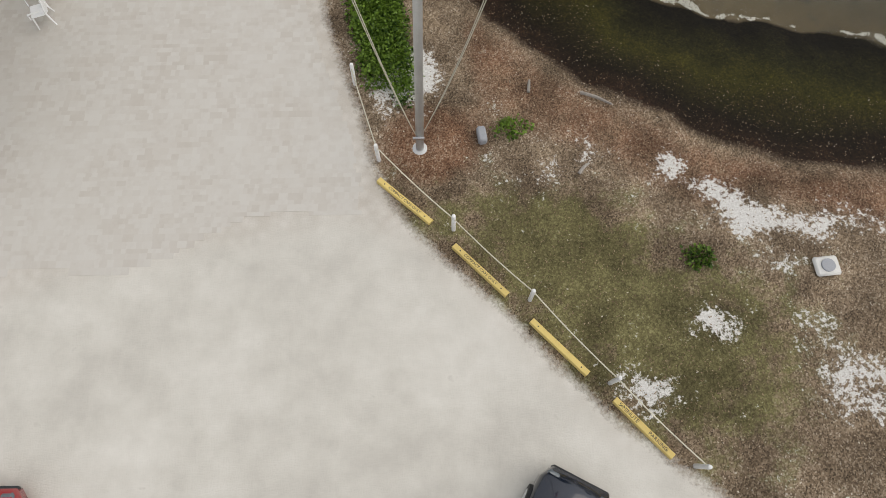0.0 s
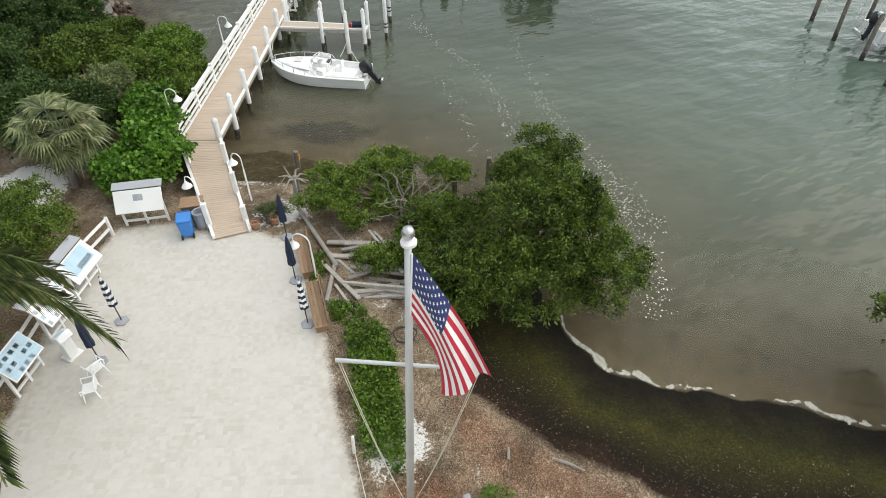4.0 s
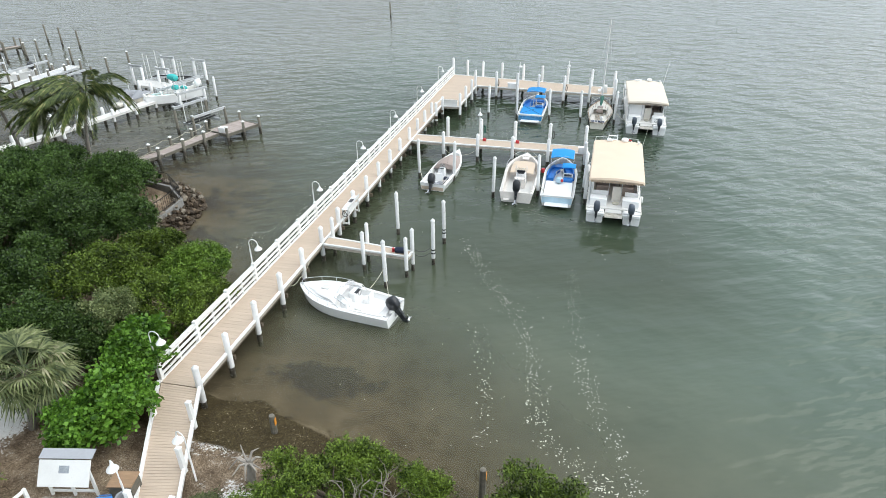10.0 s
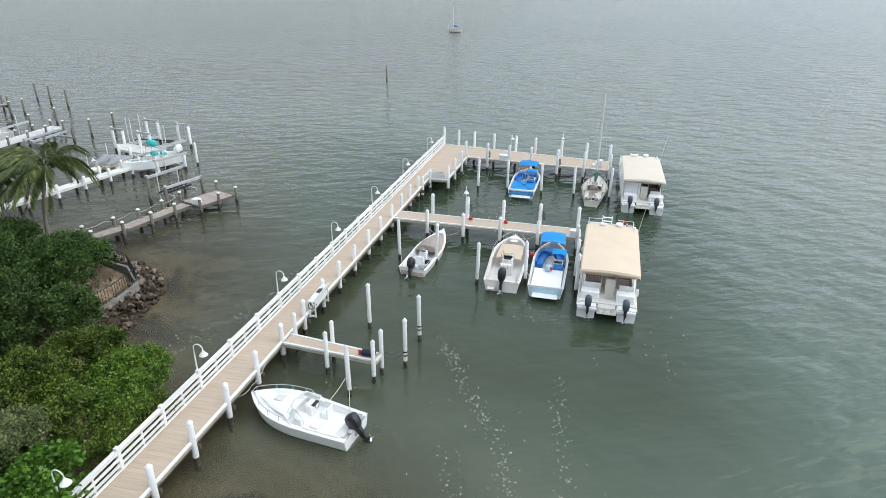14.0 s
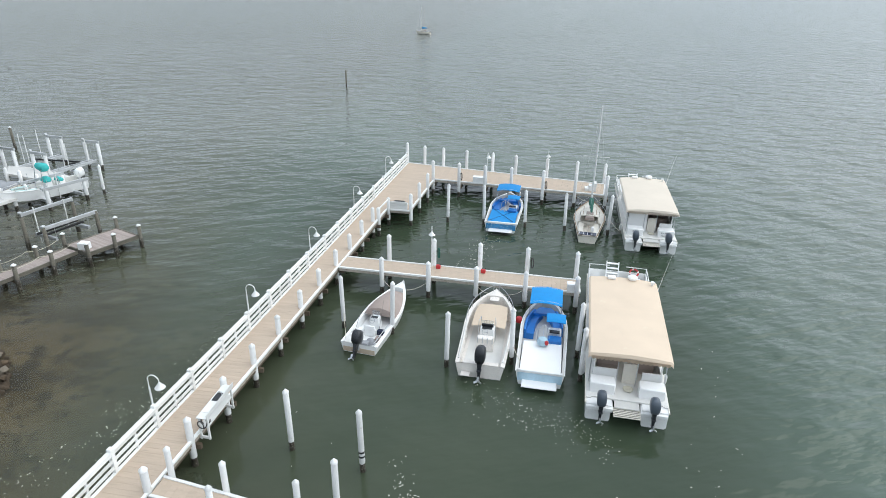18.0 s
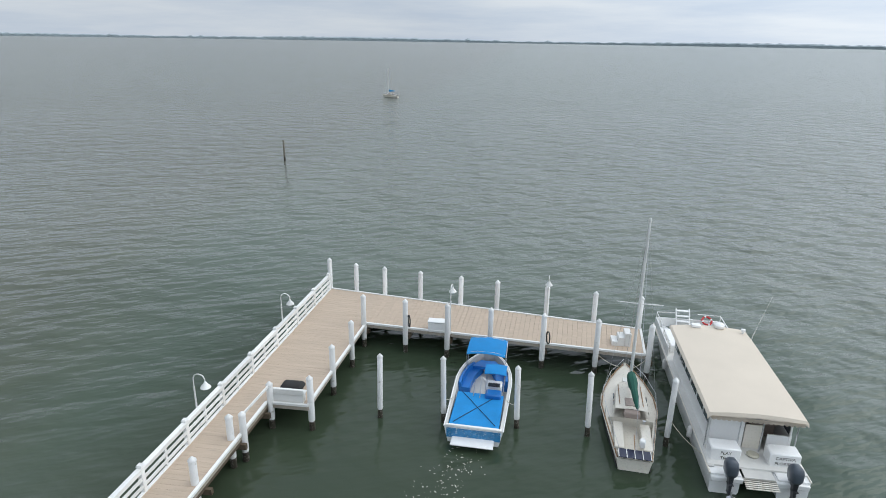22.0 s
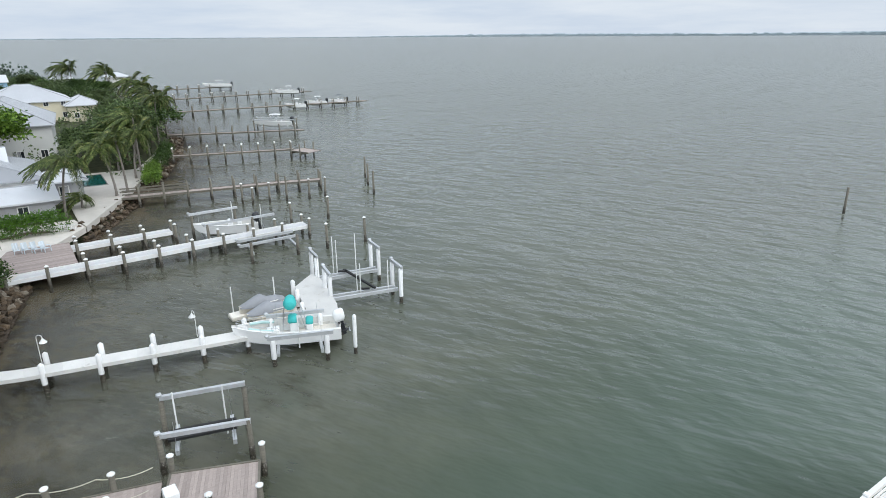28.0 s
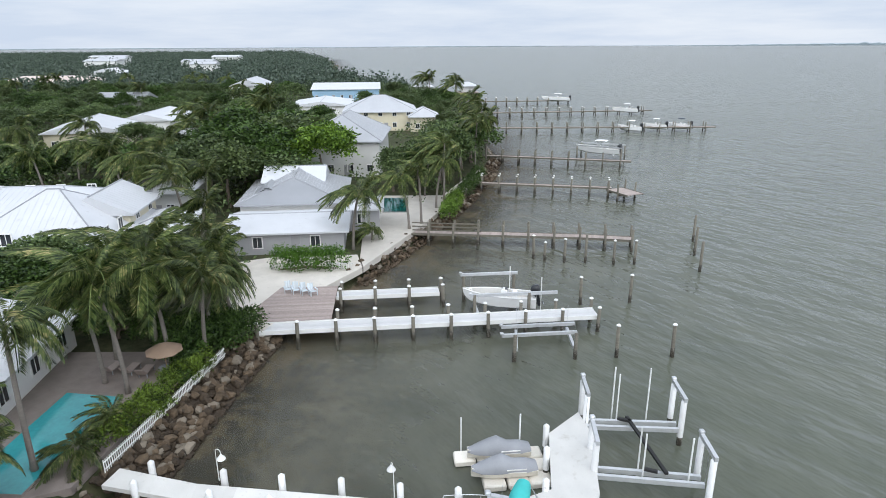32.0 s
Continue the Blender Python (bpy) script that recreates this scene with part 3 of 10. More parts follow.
bed = ramp_node(n, l, mix_node(n, l, 0.5, blotch, broken), ((0.36, (0.065, 0.049, 0.028)), (0.55, (0.13, 0.102, 0.06)), (0.7, (0.20, 0.163, 0.108))))
bed = mix_node(n, l, mask("seagrass", 2.6, 2.2, 0.5), bed, (0.035, 0.03, 0.025))
under = mask("sea", 0.15, 6.0)
col = mix_node(n, l, under, col, bed)
relief = math_node(n, l, "MULTIPLY", mix_node(n, l, 0.5, speck, fleck), math_node(n, l, "SUBTRACT", 1.0, math_node(n, l, "MULTIPLY", under, 0.95)))
GROUND_MAT = finish(m, n, l, col, 0.88, 0.0, relief, 0.05, 0.45)
n["Principled BSDF"].inputs["Specular IOR Level"].default_value = 0.18

xs, ys = lines(-30, 20, 0.28, 4700), lines(-9, 45, 0.28, 4700)
xs = np.concatenate([xs[xs < -146], np.arange(-146, -30, 0.9), xs[xs >= -30]])
ys = np.concatenate([ys[ys <= 45], np.arange(45.6, 102, 0.6), ys[ys > 102]])
ground = sheet("ground", xs, ys, lambda x, y: ground_height(x, y) + (smooth_noise(x, y, 1.7, 3) - 0.5) * 0.06 * (1 - lot_mask(x, y)), GROUND_MAT, {
    "lot": lot_mask, "grass": grass_mask, "chalk": chalk_mask, "town": town_mask,
    "shell": lambda x, y: np.clip((y - 6.2 - 0.23 * (x + 3)) / 2.2 + 0.5, 0, 1) + 0.5 * np.clip(1 - edge_distance(LOT, x, y) / 1.6, 0, 1),
    "chips": lambda x, y: np.exp(-(((x + 0.3) / 1.3) ** 2 + ((y - 8.3) / 1.3) ** 2)) * 1.2 + 0.62 * np.exp(-((shore_distance(x, y) - 6.0) / 1.4) ** 2) * np.clip(x, 0, 1),
    "wrack": lambda x, y: np.clip((y - 19) / 4, 0, 1) * np.clip((2 - x) / 3, 0, 1),
    "inland": lambda x, y: shore_distance(x, y) / 8 * (1 + 0.7 * np.clip((y - 17) / 4, 0, 1)),
    "weed": lambda x, y: np.clip(1 - (shore_distance(x, y) * (1 + 0.7 * np.clip((y - 17) / 4, 0, 1)) - 4.0) / 1.7, 0, 1) * np.clip((x + 16) / 3, 0, 1),
    "seagrass": lambda x, y: 1.25 * np.exp(-(((x + 6.0) / 2.5) ** 2 + ((y - 31.4) / 1.4) ** 2)) + 0.35 * np.exp(-(((x - 13) / 5) ** 2 + ((y - 14.5) / 2) ** 2)) + smooth_noise(x, y, 9, 5) * np.clip((-2 - shore_distance(x, y)) / 20, 0, 0.55) + np.clip((-x - 14) / 6, 0, 1) * (0.1 + 0.75 * smooth_noise(x, y, 2.6, 7)),
    "sea": lambda x, y: np.clip(0.5 - shore_distance(x, y) / 0.8, 0, 1)})
tagged(ground, "pale shell lot, mulched shore and brown sea bed", "ground", kind="structure")

def shoal(x, y):
    return np.exp(-(((x + 6) / 8) ** 2 + ((y - 31) / 6) ** 2))


# water: turbid, so that the bed shows only in the shallows
m, n, l = graph("bay_water")
tc = n.new("ShaderNodeTexCoord")
P3 = tc.outputs["Object"]
wavy = n.new("ShaderNodeMapping")
wavy.vector_type = "TEXTURE"
wavy.inputs["Rotation"].default_value, wavy.inputs["Scale"].default_value = (0, 0, radians(26)), (2.3, 1.0, 1.0)
l.new(P3, wavy.inputs["Vector"])
across = n.new("ShaderNodeMapping")
across.vector_type = "TEXTURE"
across.inputs["Rotation"].default_value, across.inputs["Scale"].default_value = (0, 0, radians(-24)), (1.7, 1.0, 1.0)
l.new(P3, across.inputs["Vector"])
swell, ripple, chop = noise_node(n, l, wavy.outputs["Vector"], 0.42, 2, 0.45), noise_node(n, l, wavy.outputs["Vector"], 1.05, 2, 0.5), noise_node(n, l, wavy.outputs["Vector"], 3.4, 2, 0.5)
swell = math_node(n, l, "ADD", math_node(n, l, "MULTIPLY", swell, 0.6), math_node(n, l, "MULTIPLY", noise_node(n, l, across.outputs["Vector"], 0.36, 2, 0.45), 0.55))
patch = noise_node(n, l, P3, 0.022, 5, 0.6)
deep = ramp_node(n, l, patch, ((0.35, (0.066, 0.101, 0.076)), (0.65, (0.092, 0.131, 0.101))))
# offshore water mixed milkier, with some far sky reflection put into its colour
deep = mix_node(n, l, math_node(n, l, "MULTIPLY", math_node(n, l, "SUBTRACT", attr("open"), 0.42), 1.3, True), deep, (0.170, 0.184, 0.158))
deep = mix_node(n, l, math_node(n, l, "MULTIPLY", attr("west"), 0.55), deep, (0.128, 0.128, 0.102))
# dock shadows and dark reflections painted into the marina water colour
deep = mix_node(n, l, attr("dock_dark"), deep, (0.037, 0.055, 0.034))
murk = ramp_node(n, l, noise_node(n, l, P3, 0.16, 5, 0.6), ((0.38, (0.100, 0.090, 0.054)), (0.66, (0.160, 0.142, 0.090))))
murk = mix_node(n, l, attr("west"), murk, ramp_node(n, l, noise_node(n, l, P3, 0.16, 5, 0.6), ((0.38, (0.110, 0.108, 0.084)), (0.66, (0.175, 0.168, 0.132)))))
near = attr("near")
body = mix_node(n, l, near, deep, murk)
# brown weed patches, plus a dark reflection painted beside the lift boat
weedy = math_node(n, l, "MULTIPLY", ramp_node(n, l, noise_node(n, l, wavy.outputs["Vector"], 0.33, 6, 0.68), ((0.50, (0, 0, 0)), (0.62, (1, 1, 1)))), attr("weeds"), True)
body = mix_node(n, l, math_node(n, l, "MULTIPLY", weedy, 0.6), body, (0.044, 0.042, 0.024))
hgt = math_node(n, l, "ADD", math_node(n, l, "MULTIPLY", swell, 1.35), math_node(n, l, "ADD", math_node(n, l, "MULTIPLY", ripple, 0.52), math_node(n, l, "MULTIPLY", chop, 0.07)))
bmp = n.new("ShaderNodeBump")
bmp.inputs["Distance"].default_value = 1.0
gust = n.new("ShaderNodeMapping")
gust.vector_type = "TEXTURE"
gust.inputs["Rotation"].default_value, gust.inputs["Scale"].default_value = (0, 0, radians(100)), (4.0, 1.0, 1.0)
l.new(P3, gust.inputs["Vector"])
breeze = math_node(n, l, "ADD", math_node(n, l, "MULTIPLY", noise_node(n, l, gust.outputs["Vector"], 0.09, 4, 0.6), 1.5), 0.2)
l.new(math_node(n, l, "MULTIPLY", attr("open"), breeze), bmp.inputs["Strength"])
l.new(hgt, bmp.inputs["Height"])
p = n.new("ShaderNodeBsdfPrincipled")
l.new(body, p.inputs["Base Color"])
p.inputs["IOR"].default_value = 1.33
l.new(math_node(n, l, "ADD", math_node(n, l, "MULTIPLY", attr("far"), 0.13), 0.08), p.inputs["Roughness"])
l.new(bmp.outputs["Normal"], p.inputs["Normal"])
l.new(attr("opaque"), p.inputs["Alpha"])
l.new(p.outputs["BSDF"], n.new("ShaderNodeOutputMaterial").inputs["Surface"])
WATER_MAT = m
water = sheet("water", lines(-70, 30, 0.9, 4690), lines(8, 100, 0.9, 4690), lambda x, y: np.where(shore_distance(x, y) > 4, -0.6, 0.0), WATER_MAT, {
    "near": lambda x, y: np.clip(np.exp(plain_shore(x, y) / (9.0 + 9.0 * shoal(x, y) + 10.0 * np.exp(-(((x - 13) / 11) ** 2 + ((y - 19) / 12) ** 2)) + 20.0 * np.clip((-x - 18) / 15, 0, 1))), 0, 1) * np.clip((y + 200) / 100, 0, 1),
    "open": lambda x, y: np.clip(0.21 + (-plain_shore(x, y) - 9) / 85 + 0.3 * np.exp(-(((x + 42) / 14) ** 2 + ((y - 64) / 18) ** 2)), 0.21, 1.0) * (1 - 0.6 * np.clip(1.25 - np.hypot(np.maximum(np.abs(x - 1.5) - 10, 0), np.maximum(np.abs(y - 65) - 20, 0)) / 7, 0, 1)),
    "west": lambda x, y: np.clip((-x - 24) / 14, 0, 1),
    # last term is the lift boat's dark reflection, the others are weed
    "weeds": lambda x, y: np.clip(0.6 * np.exp(-(((x + 43) / 10) ** 2 + ((y - 62) / 14) ** 2)) + 0.9 * np.exp(-(((x + 31) / 7) ** 2 + ((y - 56) / 8) ** 2)) + 1.3 * np.exp(-(((x + 35.5) / 3.5) ** 2 + ((y - 71.5) / 3.5) ** 2)), 0, 1),
    "far": lambda x, y: np.clip((np.hypot(x + 10, y - 50) - 60) / 140, 0, 1),
    # painted dock shade in the marina; the second term darkens the western dock water
    "dock_dark": lambda x, y: np.clip(1.15 - np.hypot(np.maximum(np.abs(x - 1.5) - 9.5, 0), np.maximum(np.abs(y - 65) - 20, 0)) / 9, 0, 1) + 0.42 * np.clip(1.2 - np.hypot(np.maximum(np.abs(x + 42) - 22, 0), np.maximum(np.abs(y - 72) - 14, 0)) / 12, 0, 1),
    "opaque": lambda x, y: np.clip(1 - 0.85 * np.exp(np.minimum(plain_shore(x, y), 0) / (5.5 + 6.0 * shoal(x, y) + 3.5 * np.clip((-x - 14) / 8, 0, 1))), 0.12, 1)})
tagged(water, "grey-green choppy bay water, brown in the shallows", "water", kind="structure")

# the low wooded shore on the far side of the bay
rs = random.Random(5)
verts, faces = [], []
R = 4450.0
STEPS = 720
for k in range(STEPS + 1):
    a = radians(-60 + 190 * k / STEPS)
    thin = max(0.25, min(1.0, (62 - math.degrees(a)) / 40 + 0.35)) if a > 0 else 1.0
    h = thin * (15 + 5 * math.sin(k * 0.05) + rs.uniform(0, 6) + (7 if rs.random() < 0.03 else 0))
    x, y = -R * math.sin(a), R * math.cos(a)
    verts += [(x, y, -1), (x, y, h * 0.7), (x * 1.006, y * 1.006, h), (x * 1.03, y * 1.03, -1)]
for k in range(STEPS):
    for j in range(3):
        faces.append((4 * k + j, 4 * k + 4 + j, 4 * k + 5 + j, 4 * k + 1 + j))
# blue-grey of the distance haze is put into the colour of these woods
FAR_WOOD = surface("haze_tinted_far_woods", (0.30, 0.36, 0.39), 0.9, 0.25, 0.02, 0.2, 0.0, rand=0)
tagged(raw("backdrop", verts, faces, FAR_WOOD), "low wooded shore across the bay, distance haze in its colour", "shore", kind="structure")


# ---- the white marina pier ----
DECK = 1.45


def tilt_box(a, b, w, h, up=(0, 0, 1)):
    """A beam from a to b with width w and height h."""
    a, b = Vector(a), Vector(b)
    d = (b - a).normalized()
    s = d.cross(Vector(up)).normalized()
    u = s.cross(d)
    bm = bmesh.new()
    add_loft(bm, [[q + s * i * w / 2 + u * j * h / 2 for i, j in ((-1, -1), (1, -1), (1, 1), (-1, 1))] for q in (a, b)])
    bmesh.ops.recalc_face_normals(bm, faces=bm.faces)
    return bm


def shared(name, bm, material, smooth=False):
    me = bpy.data.meshes.new(name)
    bm.to_mesh(me)
    bm.free()
    me.materials.append(material)
    me.polygons.foreach_set("use_smooth", [True] * len(me.polygons))
    if not smooth:
        me.set_sharp_from_angle(angle=radians(42))
    return me


PILE_BUTT = shared("pile_butt", lathe(((0.13, -2.2), (0.14, -0.2), (0.15, 0.1), (0.145, 0.35), (0.14, 0.62)), 9), WET_PILE, True)
SLEEVE_ME = {h: shared("sleeve", lathe(((0.152, 0.5), (0.16, 0.54), (0.155, h - 0.02), (0.145, h)), 10), SLEEVE) for h in (2.35, 2.5, 2.75, 2.95, 3.25, 3.4)}
CAP_ME = shared("cap", lathe(((0.175, 0.0), (0.175, 0.05), (0.02, 0.21), (0.005, 0.215)), 8), SLEEVE)


def piling(parent, x, y, h, name="piling", lean=(0, 0), thin=1.0):
    """A sleeved pile with a pointed cap and a wet timber foot, as a part of a pier."""
    s = piece(name, SLEEVE_ME[h], parent, pose(x, y, 0, lean[0], lean[1], (x * 31 + y * 17) % 360) @ Matrix.Diagonal((thin, thin, 1, 1)))
    piece("cap", CAP_ME, s, pose(0, 0, h))
    piece("timber_foot", PILE_BUTT, s, pose(0, 0, 0))
    return s


def mooring_pile(x, y, h, bands=False):
    t = thing("mooring_pile", "white sleeved mooring pile standing in the water", "pile", x, y, 0, group="mooring piles")
    s = piling(t, 0, 0, h, "sleeve", (random.uniform(-1.5, 1.5), random.uniform(-1.5, 1.5)), 0.86)
    if bands:
        for z in (0.85, 1.1):
            part("black_band", lathe(((0.166, z), (0.17, z + 0.04), (0.166, z + 0.1)), 10), RUBBER, s)
    return t


def deck_run(parent, a, b, c, d, z0, z1, step=0.29, material=PLANK, thick=0.05, joint=0.0025):
    """Boards across a deck whose one edge runs from a to b and the other from c to d."""
    a, b, c, d = (Vector(v) for v in (a, b, c, d))
    n = max(1, round(((b - a).length + (d - c).length) / 2 / step))
    gap = joint / step
    for k in range(n):
        u, v = (k + gap) / n, (k + 1 - gap) / n
        q = [a.lerp(b, u), a.lerp(b, v), c.lerp(d, v), c.lerp(d, u)]
        ctr = sum(q, Vector((0, 0))) / 4
        z = z0 + (z1 - z0) * (k + 0.5) / n
        bm = bmesh.new()
        add_loft(bm, [[(p.x - ctr.x, p.y - ctr.y, h) for p in q] for h in (-thick, 0)])
        bmesh.ops.recalc_face_normals(bm, faces=bm.faces)
        o = part("plank", bm, material, parent)
        o.location = (ctr.x, ctr.y, z + random.uniform(-0.0012, 0.0012))


def stringers(parent, a, b, z, name="edge_board", h=0.11, w=0.13, material=WHITE_PAINT):
    part(name, tilt_box((*a, z - h / 2 + 0.045), (*b, z - h / 2 + 0.045), w, h), material, parent)
    if material is WHITE_PAINT:
        part("fascia_board", tilt_box((*a, z - 0.17), (*b, z - 0.17), 0.07, 0.2), FASCIA, parent, "weathered board below the white edge")


def on_line(a, b, y):
    t = (y - a[1]) / (b[1] - a[1])
    return a[0] + (b[0] - a[0]) * t


WL, WR = ((-12.85, 27.9), (-10.2, 89.5)), ((-10.9, 27.9), (-8.4, 89.5))
pier = thing("pier", "long tan-boarded pier with white posts and railing", "pier", kind="structure")
deck_run(pier, WL[0], (on_line(*WL, 75.2), 75.2), WR[0], (on_line(*WR, 75.2), 75.2), DECK, DECK)
for x0, x1 in ((WL[0], (on_line(*WL, 89.4), 89.4)), (WR[0], (on_line(*WR, 75.2), 75.2))):
    stringers(pier, x0, x1, DECK)
    part("joist", tilt_box((x0[0] * 0.9 + WL[0][0] * 0.05 + WR[0][0] * 0.05, x0[1], DECK - 0.3), ((x1[0]) * 0.9 + (WL[1][0] + WR[1][0]) * 0.05, x1[1], DECK - 0.3), 0.12, 0.3), DARK_TIMBER, pier)
POST_Y = [28.0, 30.6, 33.5, 36.5, 39.5, 42.5, 45.5, 48.5, 51.4, 54.4, 57.5, 60.5, 63.6, 66.5, 69.3, 72.2]
for y in POST_Y:
    piling(pier, on_line(*WR, y) + 0.06 - 0.007 * (y - 28), y, 2.5)
for y in POST_Y[1:] + [74.6, 77.8, 81.0, 84.2, 87.2]:
    part("cross_beam", box((on_line(*WL, y) + 1.0, y + 0.25, DECK - 0.52), (2.3, 0.16, 0.26)), DARK_TIMBER, pier)
    piece("timber_foot", PILE_BUTT, pier, pose(on_line(*WL, y) + 0.2, y, 0.55))

# railing on the open side
railing = thing("railing", "white three-board timber railing along the pier", "railing", kind="structure")
RAIL_Y = [28.1, 31.2, 34.2, 37.2, 40.2, 43.2, 46.0, 48.8, 51.6, 54.4, 57.1, 59.9, 62.8, 65.9, 68.6, 71.6, 74.6, 77.6, 80.6, 83.5, 86.4, 89.2]
RPOST = shared("rail_post", box((0, 0, 0.55), (0.2, 0.2, 1.3), 0.015), WHITE_PAINT)
RCAP = shared("post_cap", box((0, 0, 0.03), (0.24, 0.24, 0.06), 0.0, taper=0.8), WHITE_PAINT)
RMID = shared("rail_stud", box((0, 0, 0.5), (0.09, 0.09, 1.0)), WHITE_PAINT)
for k, y in enumerate(RAIL_Y):
    x = on_line(*WL, y) - 0.03
    o = piece("rail_post", RPOST, railing, pose(x, y, DECK - 0.03, 0, 0, -2.5))
    piece("post_cap", RCAP, o, pose(0, 0, 1.2))
    if k:
        y0 = RAIL_Y[k - 1]
        x0 = on_line(*WL, y0) - 0.03
        piece("rail_stud", RMID, railing, pose((x + x0) / 2, (y + y0) / 2, DECK, 0, 0, -2.5))
        for z, h in ((0.32, 0.15), (0.64, 0.15), (0.97, 0.16)):
            part("rail_board", tilt_box((x0 + 0.06, y0, DECK + z), (x + 0.06, y, DECK + z), 0.045, h), WHITE_PAINT, railing)
        part("top_rail", tilt_box((x0, y0, DECK + 1.08), (x, y, DECK + 1.08), 0.2, 0.045), WHITE_PAINT, railing)
p = piling(pier, -10.3, 89.75, 3.4)

# the wide head of the pier and the cross pier at its end
head = thing("pier_head", "wide tan-boarded head of the pier", "pier", kind="structure")
HR = ((-6.95, 75.2), (-6.45, 84.4))
deck_run(head, (on_line(*WL, 75.2), 75.2), (on_line(*WL, 89.4), 89.4), HR[0], (-6.4, 88.9), DECK, DECK)
stringers(head, HR[0], HR[1], DECK)
stringers(head, (on_line(*WR, 75.2), 75.2), HR[0], DECK)
cross = thing("cross_pier", "tan-boarded cross pier at the outer end", "pier", kind="structure")
deck_run(cross, (-6.4, 88.9), (10.25, 86.25), (-6.58, 84.45), (9.9, 83.0), DECK, DECK, joint=0.005)
for a, b in (((-10.2, 89.5), (10.25, 86.3)), ((-6.4, 84.45), (9.95, 82.95)), ((10.25, 86.3), (9.95, 82.95))):
    stringers(cross, a, b, DECK)
for x, y in ((-8.34, 89.45), (-6.26, 89.1), (-3.74, 88.7), (-0.98, 88.25), (1.41, 87.9), (4.57, 87.45), (7.51, 87.0), (10.2, 86.7)):
    piling(cross, x, y, 3.25)
for x, y in ((-6.5, 84.2), (-3.87, 83.9), (-1.31, 83.65), (1.24, 83.5), (4.27, 83.2), (7.26, 82.95), (10.1, 82.7)):
    piling(cross, x, y, 3.25)
    part("cross_beam", box((x + 0.2, y + 1.9, DECK - 0.5), (0.16, 3.6, 0.26)), DARK_TIMBER, cross)
for x, y in ((-6.55, 81.6), (-6.75, 78.6), (-6.85, 75.4)):
    piling(head, x, y, 2.75)
for x, y in ((-8.8, 75.25), (-9.0, 72.7)):
    piling(pier, x, y, 2.35)
part("hand_rail", tilt_box((-8.8, 75.25, 2.35), (-9.0, 72.7, 2.35), 0.06, 0.12), WHITE_PAINT, pier)

# finger piers
finger = thing("finger_pier", "narrow tan-boarded finger pier between the slips", "pier", kind="structure")
deck_run(finger, (-9.3, 65.15), (7.0, 64.55), (-9.35, 63.45), (7.0, 62.8), DECK, DECK)
for a, b in (((-9.3, 65.15), (7.05, 64.55)), ((-9.35, 63.4), (7.05, 62.75)), ((7.05, 64.55), (7.05, 62.75))):
    stringers(finger, a, b, DECK)
for x in (-6.2, -2.95, 0.3, 3.55, 6.85):
    piling(finger, x, 62.8 - 0.03 * x, 2.5)
    piling(finger, x, 65.0 - 0.03 * x, 3.25)
    part("cross_beam", box((x, 63.9, DECK - 0.5), (0.16, 1.8, 0.26)), DARK_TIMBER, finger)
small = thing("finger_pier", "short tan-boarded finger pier with white edges", "pier", kind="structure")
deck_run(small, (-10.15, 43.3), (-4.15, 42.45), (-10.15, 42.3), (-4.25, 41.75), DECK, DECK)
for a, b in (((-10.15, 43.3), (-4.1, 42.45)), ((-10.15, 42.3), (-4.2, 41.72)), ((-4.1, 42.45), (-4.2, 41.72))):
    stringers(small, a, b, DECK)
for x, y, h in ((-9.9, 43.45, 2.75), (-7.35, 43.1, 2.75), (-7.25, 41.85, 2.75), (-4.1, 42.5, 2.95), (-4.3, 41.6, 2.75)):
    piling(small, x, y, h, thin=0.82)

for x, y, h in ((-6.4, 47.25, 3.25), (-2.8, 46.5, 3.25), (-2.93, 43.48, 3.25), (-5.25, 40.1, 3.25), (-7.35, 58.05, 3.4), (-4.25, 57.9, 3.4), (-0.44, 55.1, 3.4), (3.15, 56.0, 3.4), (6.85, 57.4, 3.4), (6.95, 55.1, 3.25),
                (-3.84, 76.9, 3.4), (-0.64, 77.0, 3.4), (2.96, 77.05, 3.25), (6.36, 76.9, 3.25), (9.97, 76.65, 3.4)):
    mooring_pile(x, y, h, (x, y) in ((-2.8, 46.5), (-2.93, 43.48)))

# the ramp from the lot
ramp_pier = thing("ramp", "tan-boarded ramp from the lot up to the pier", "ramp", kind="structure")
deck_run(ramp_pier, (-9.3, 20.5), (-12.75, 27.85), (-7.92, 21.0), (-10.85, 27.85), 1.08, DECK, 0.15)
for a, b, n in (((-9.33, 20.5), (-12.9, 27.9), 4), ((-7.86, 20.98), (-10.75, 27.9), 4)):
    part("kerb_board", tilt_box((*a, 1.12), (*b, DECK + 0.04), 0.14, 0.16), WHITE_PAINT, ramp_pier)
for x, y, z, h in ((-9.75, 21.4, 1.0, 1.25), (-8.2, 21.7, 1.0, 0.9), (-9.0, 23.6, 1.0, 1.35), (-10.0, 26.0, 0.9, 1.5), (-11.9, 26.0, 0.9, 1.3)):
    o = part("ramp_post", box((0, 0, h / 2), (0.2, 0.2, h), 0.015), WHITE_PAINT, ramp_pier)
    o.location = (x, y, z)
    piece("post_cap", RCAP, o, pose(0, 0, h))


# ---- boats ----
def lay(ob, stern, bow, z=0.0, pitch=0.0):
    """Turns a thing so that its own +y runs from stern to bow."""
    ob.matrix_basis = pose(stern[0], stern[1], z, pitch, 0, math.degrees(math.atan2(stern[0] - bow[0], bow[1] - stern[1])))
    return ob


def half_beam(s, b, aft=0.9, full=0.45, p=2.2):
    return b / 2 * (aft + (1 - aft) * s / full if s < full else max(0.02, 1 - ((s - full) / (1 - full)) ** p))


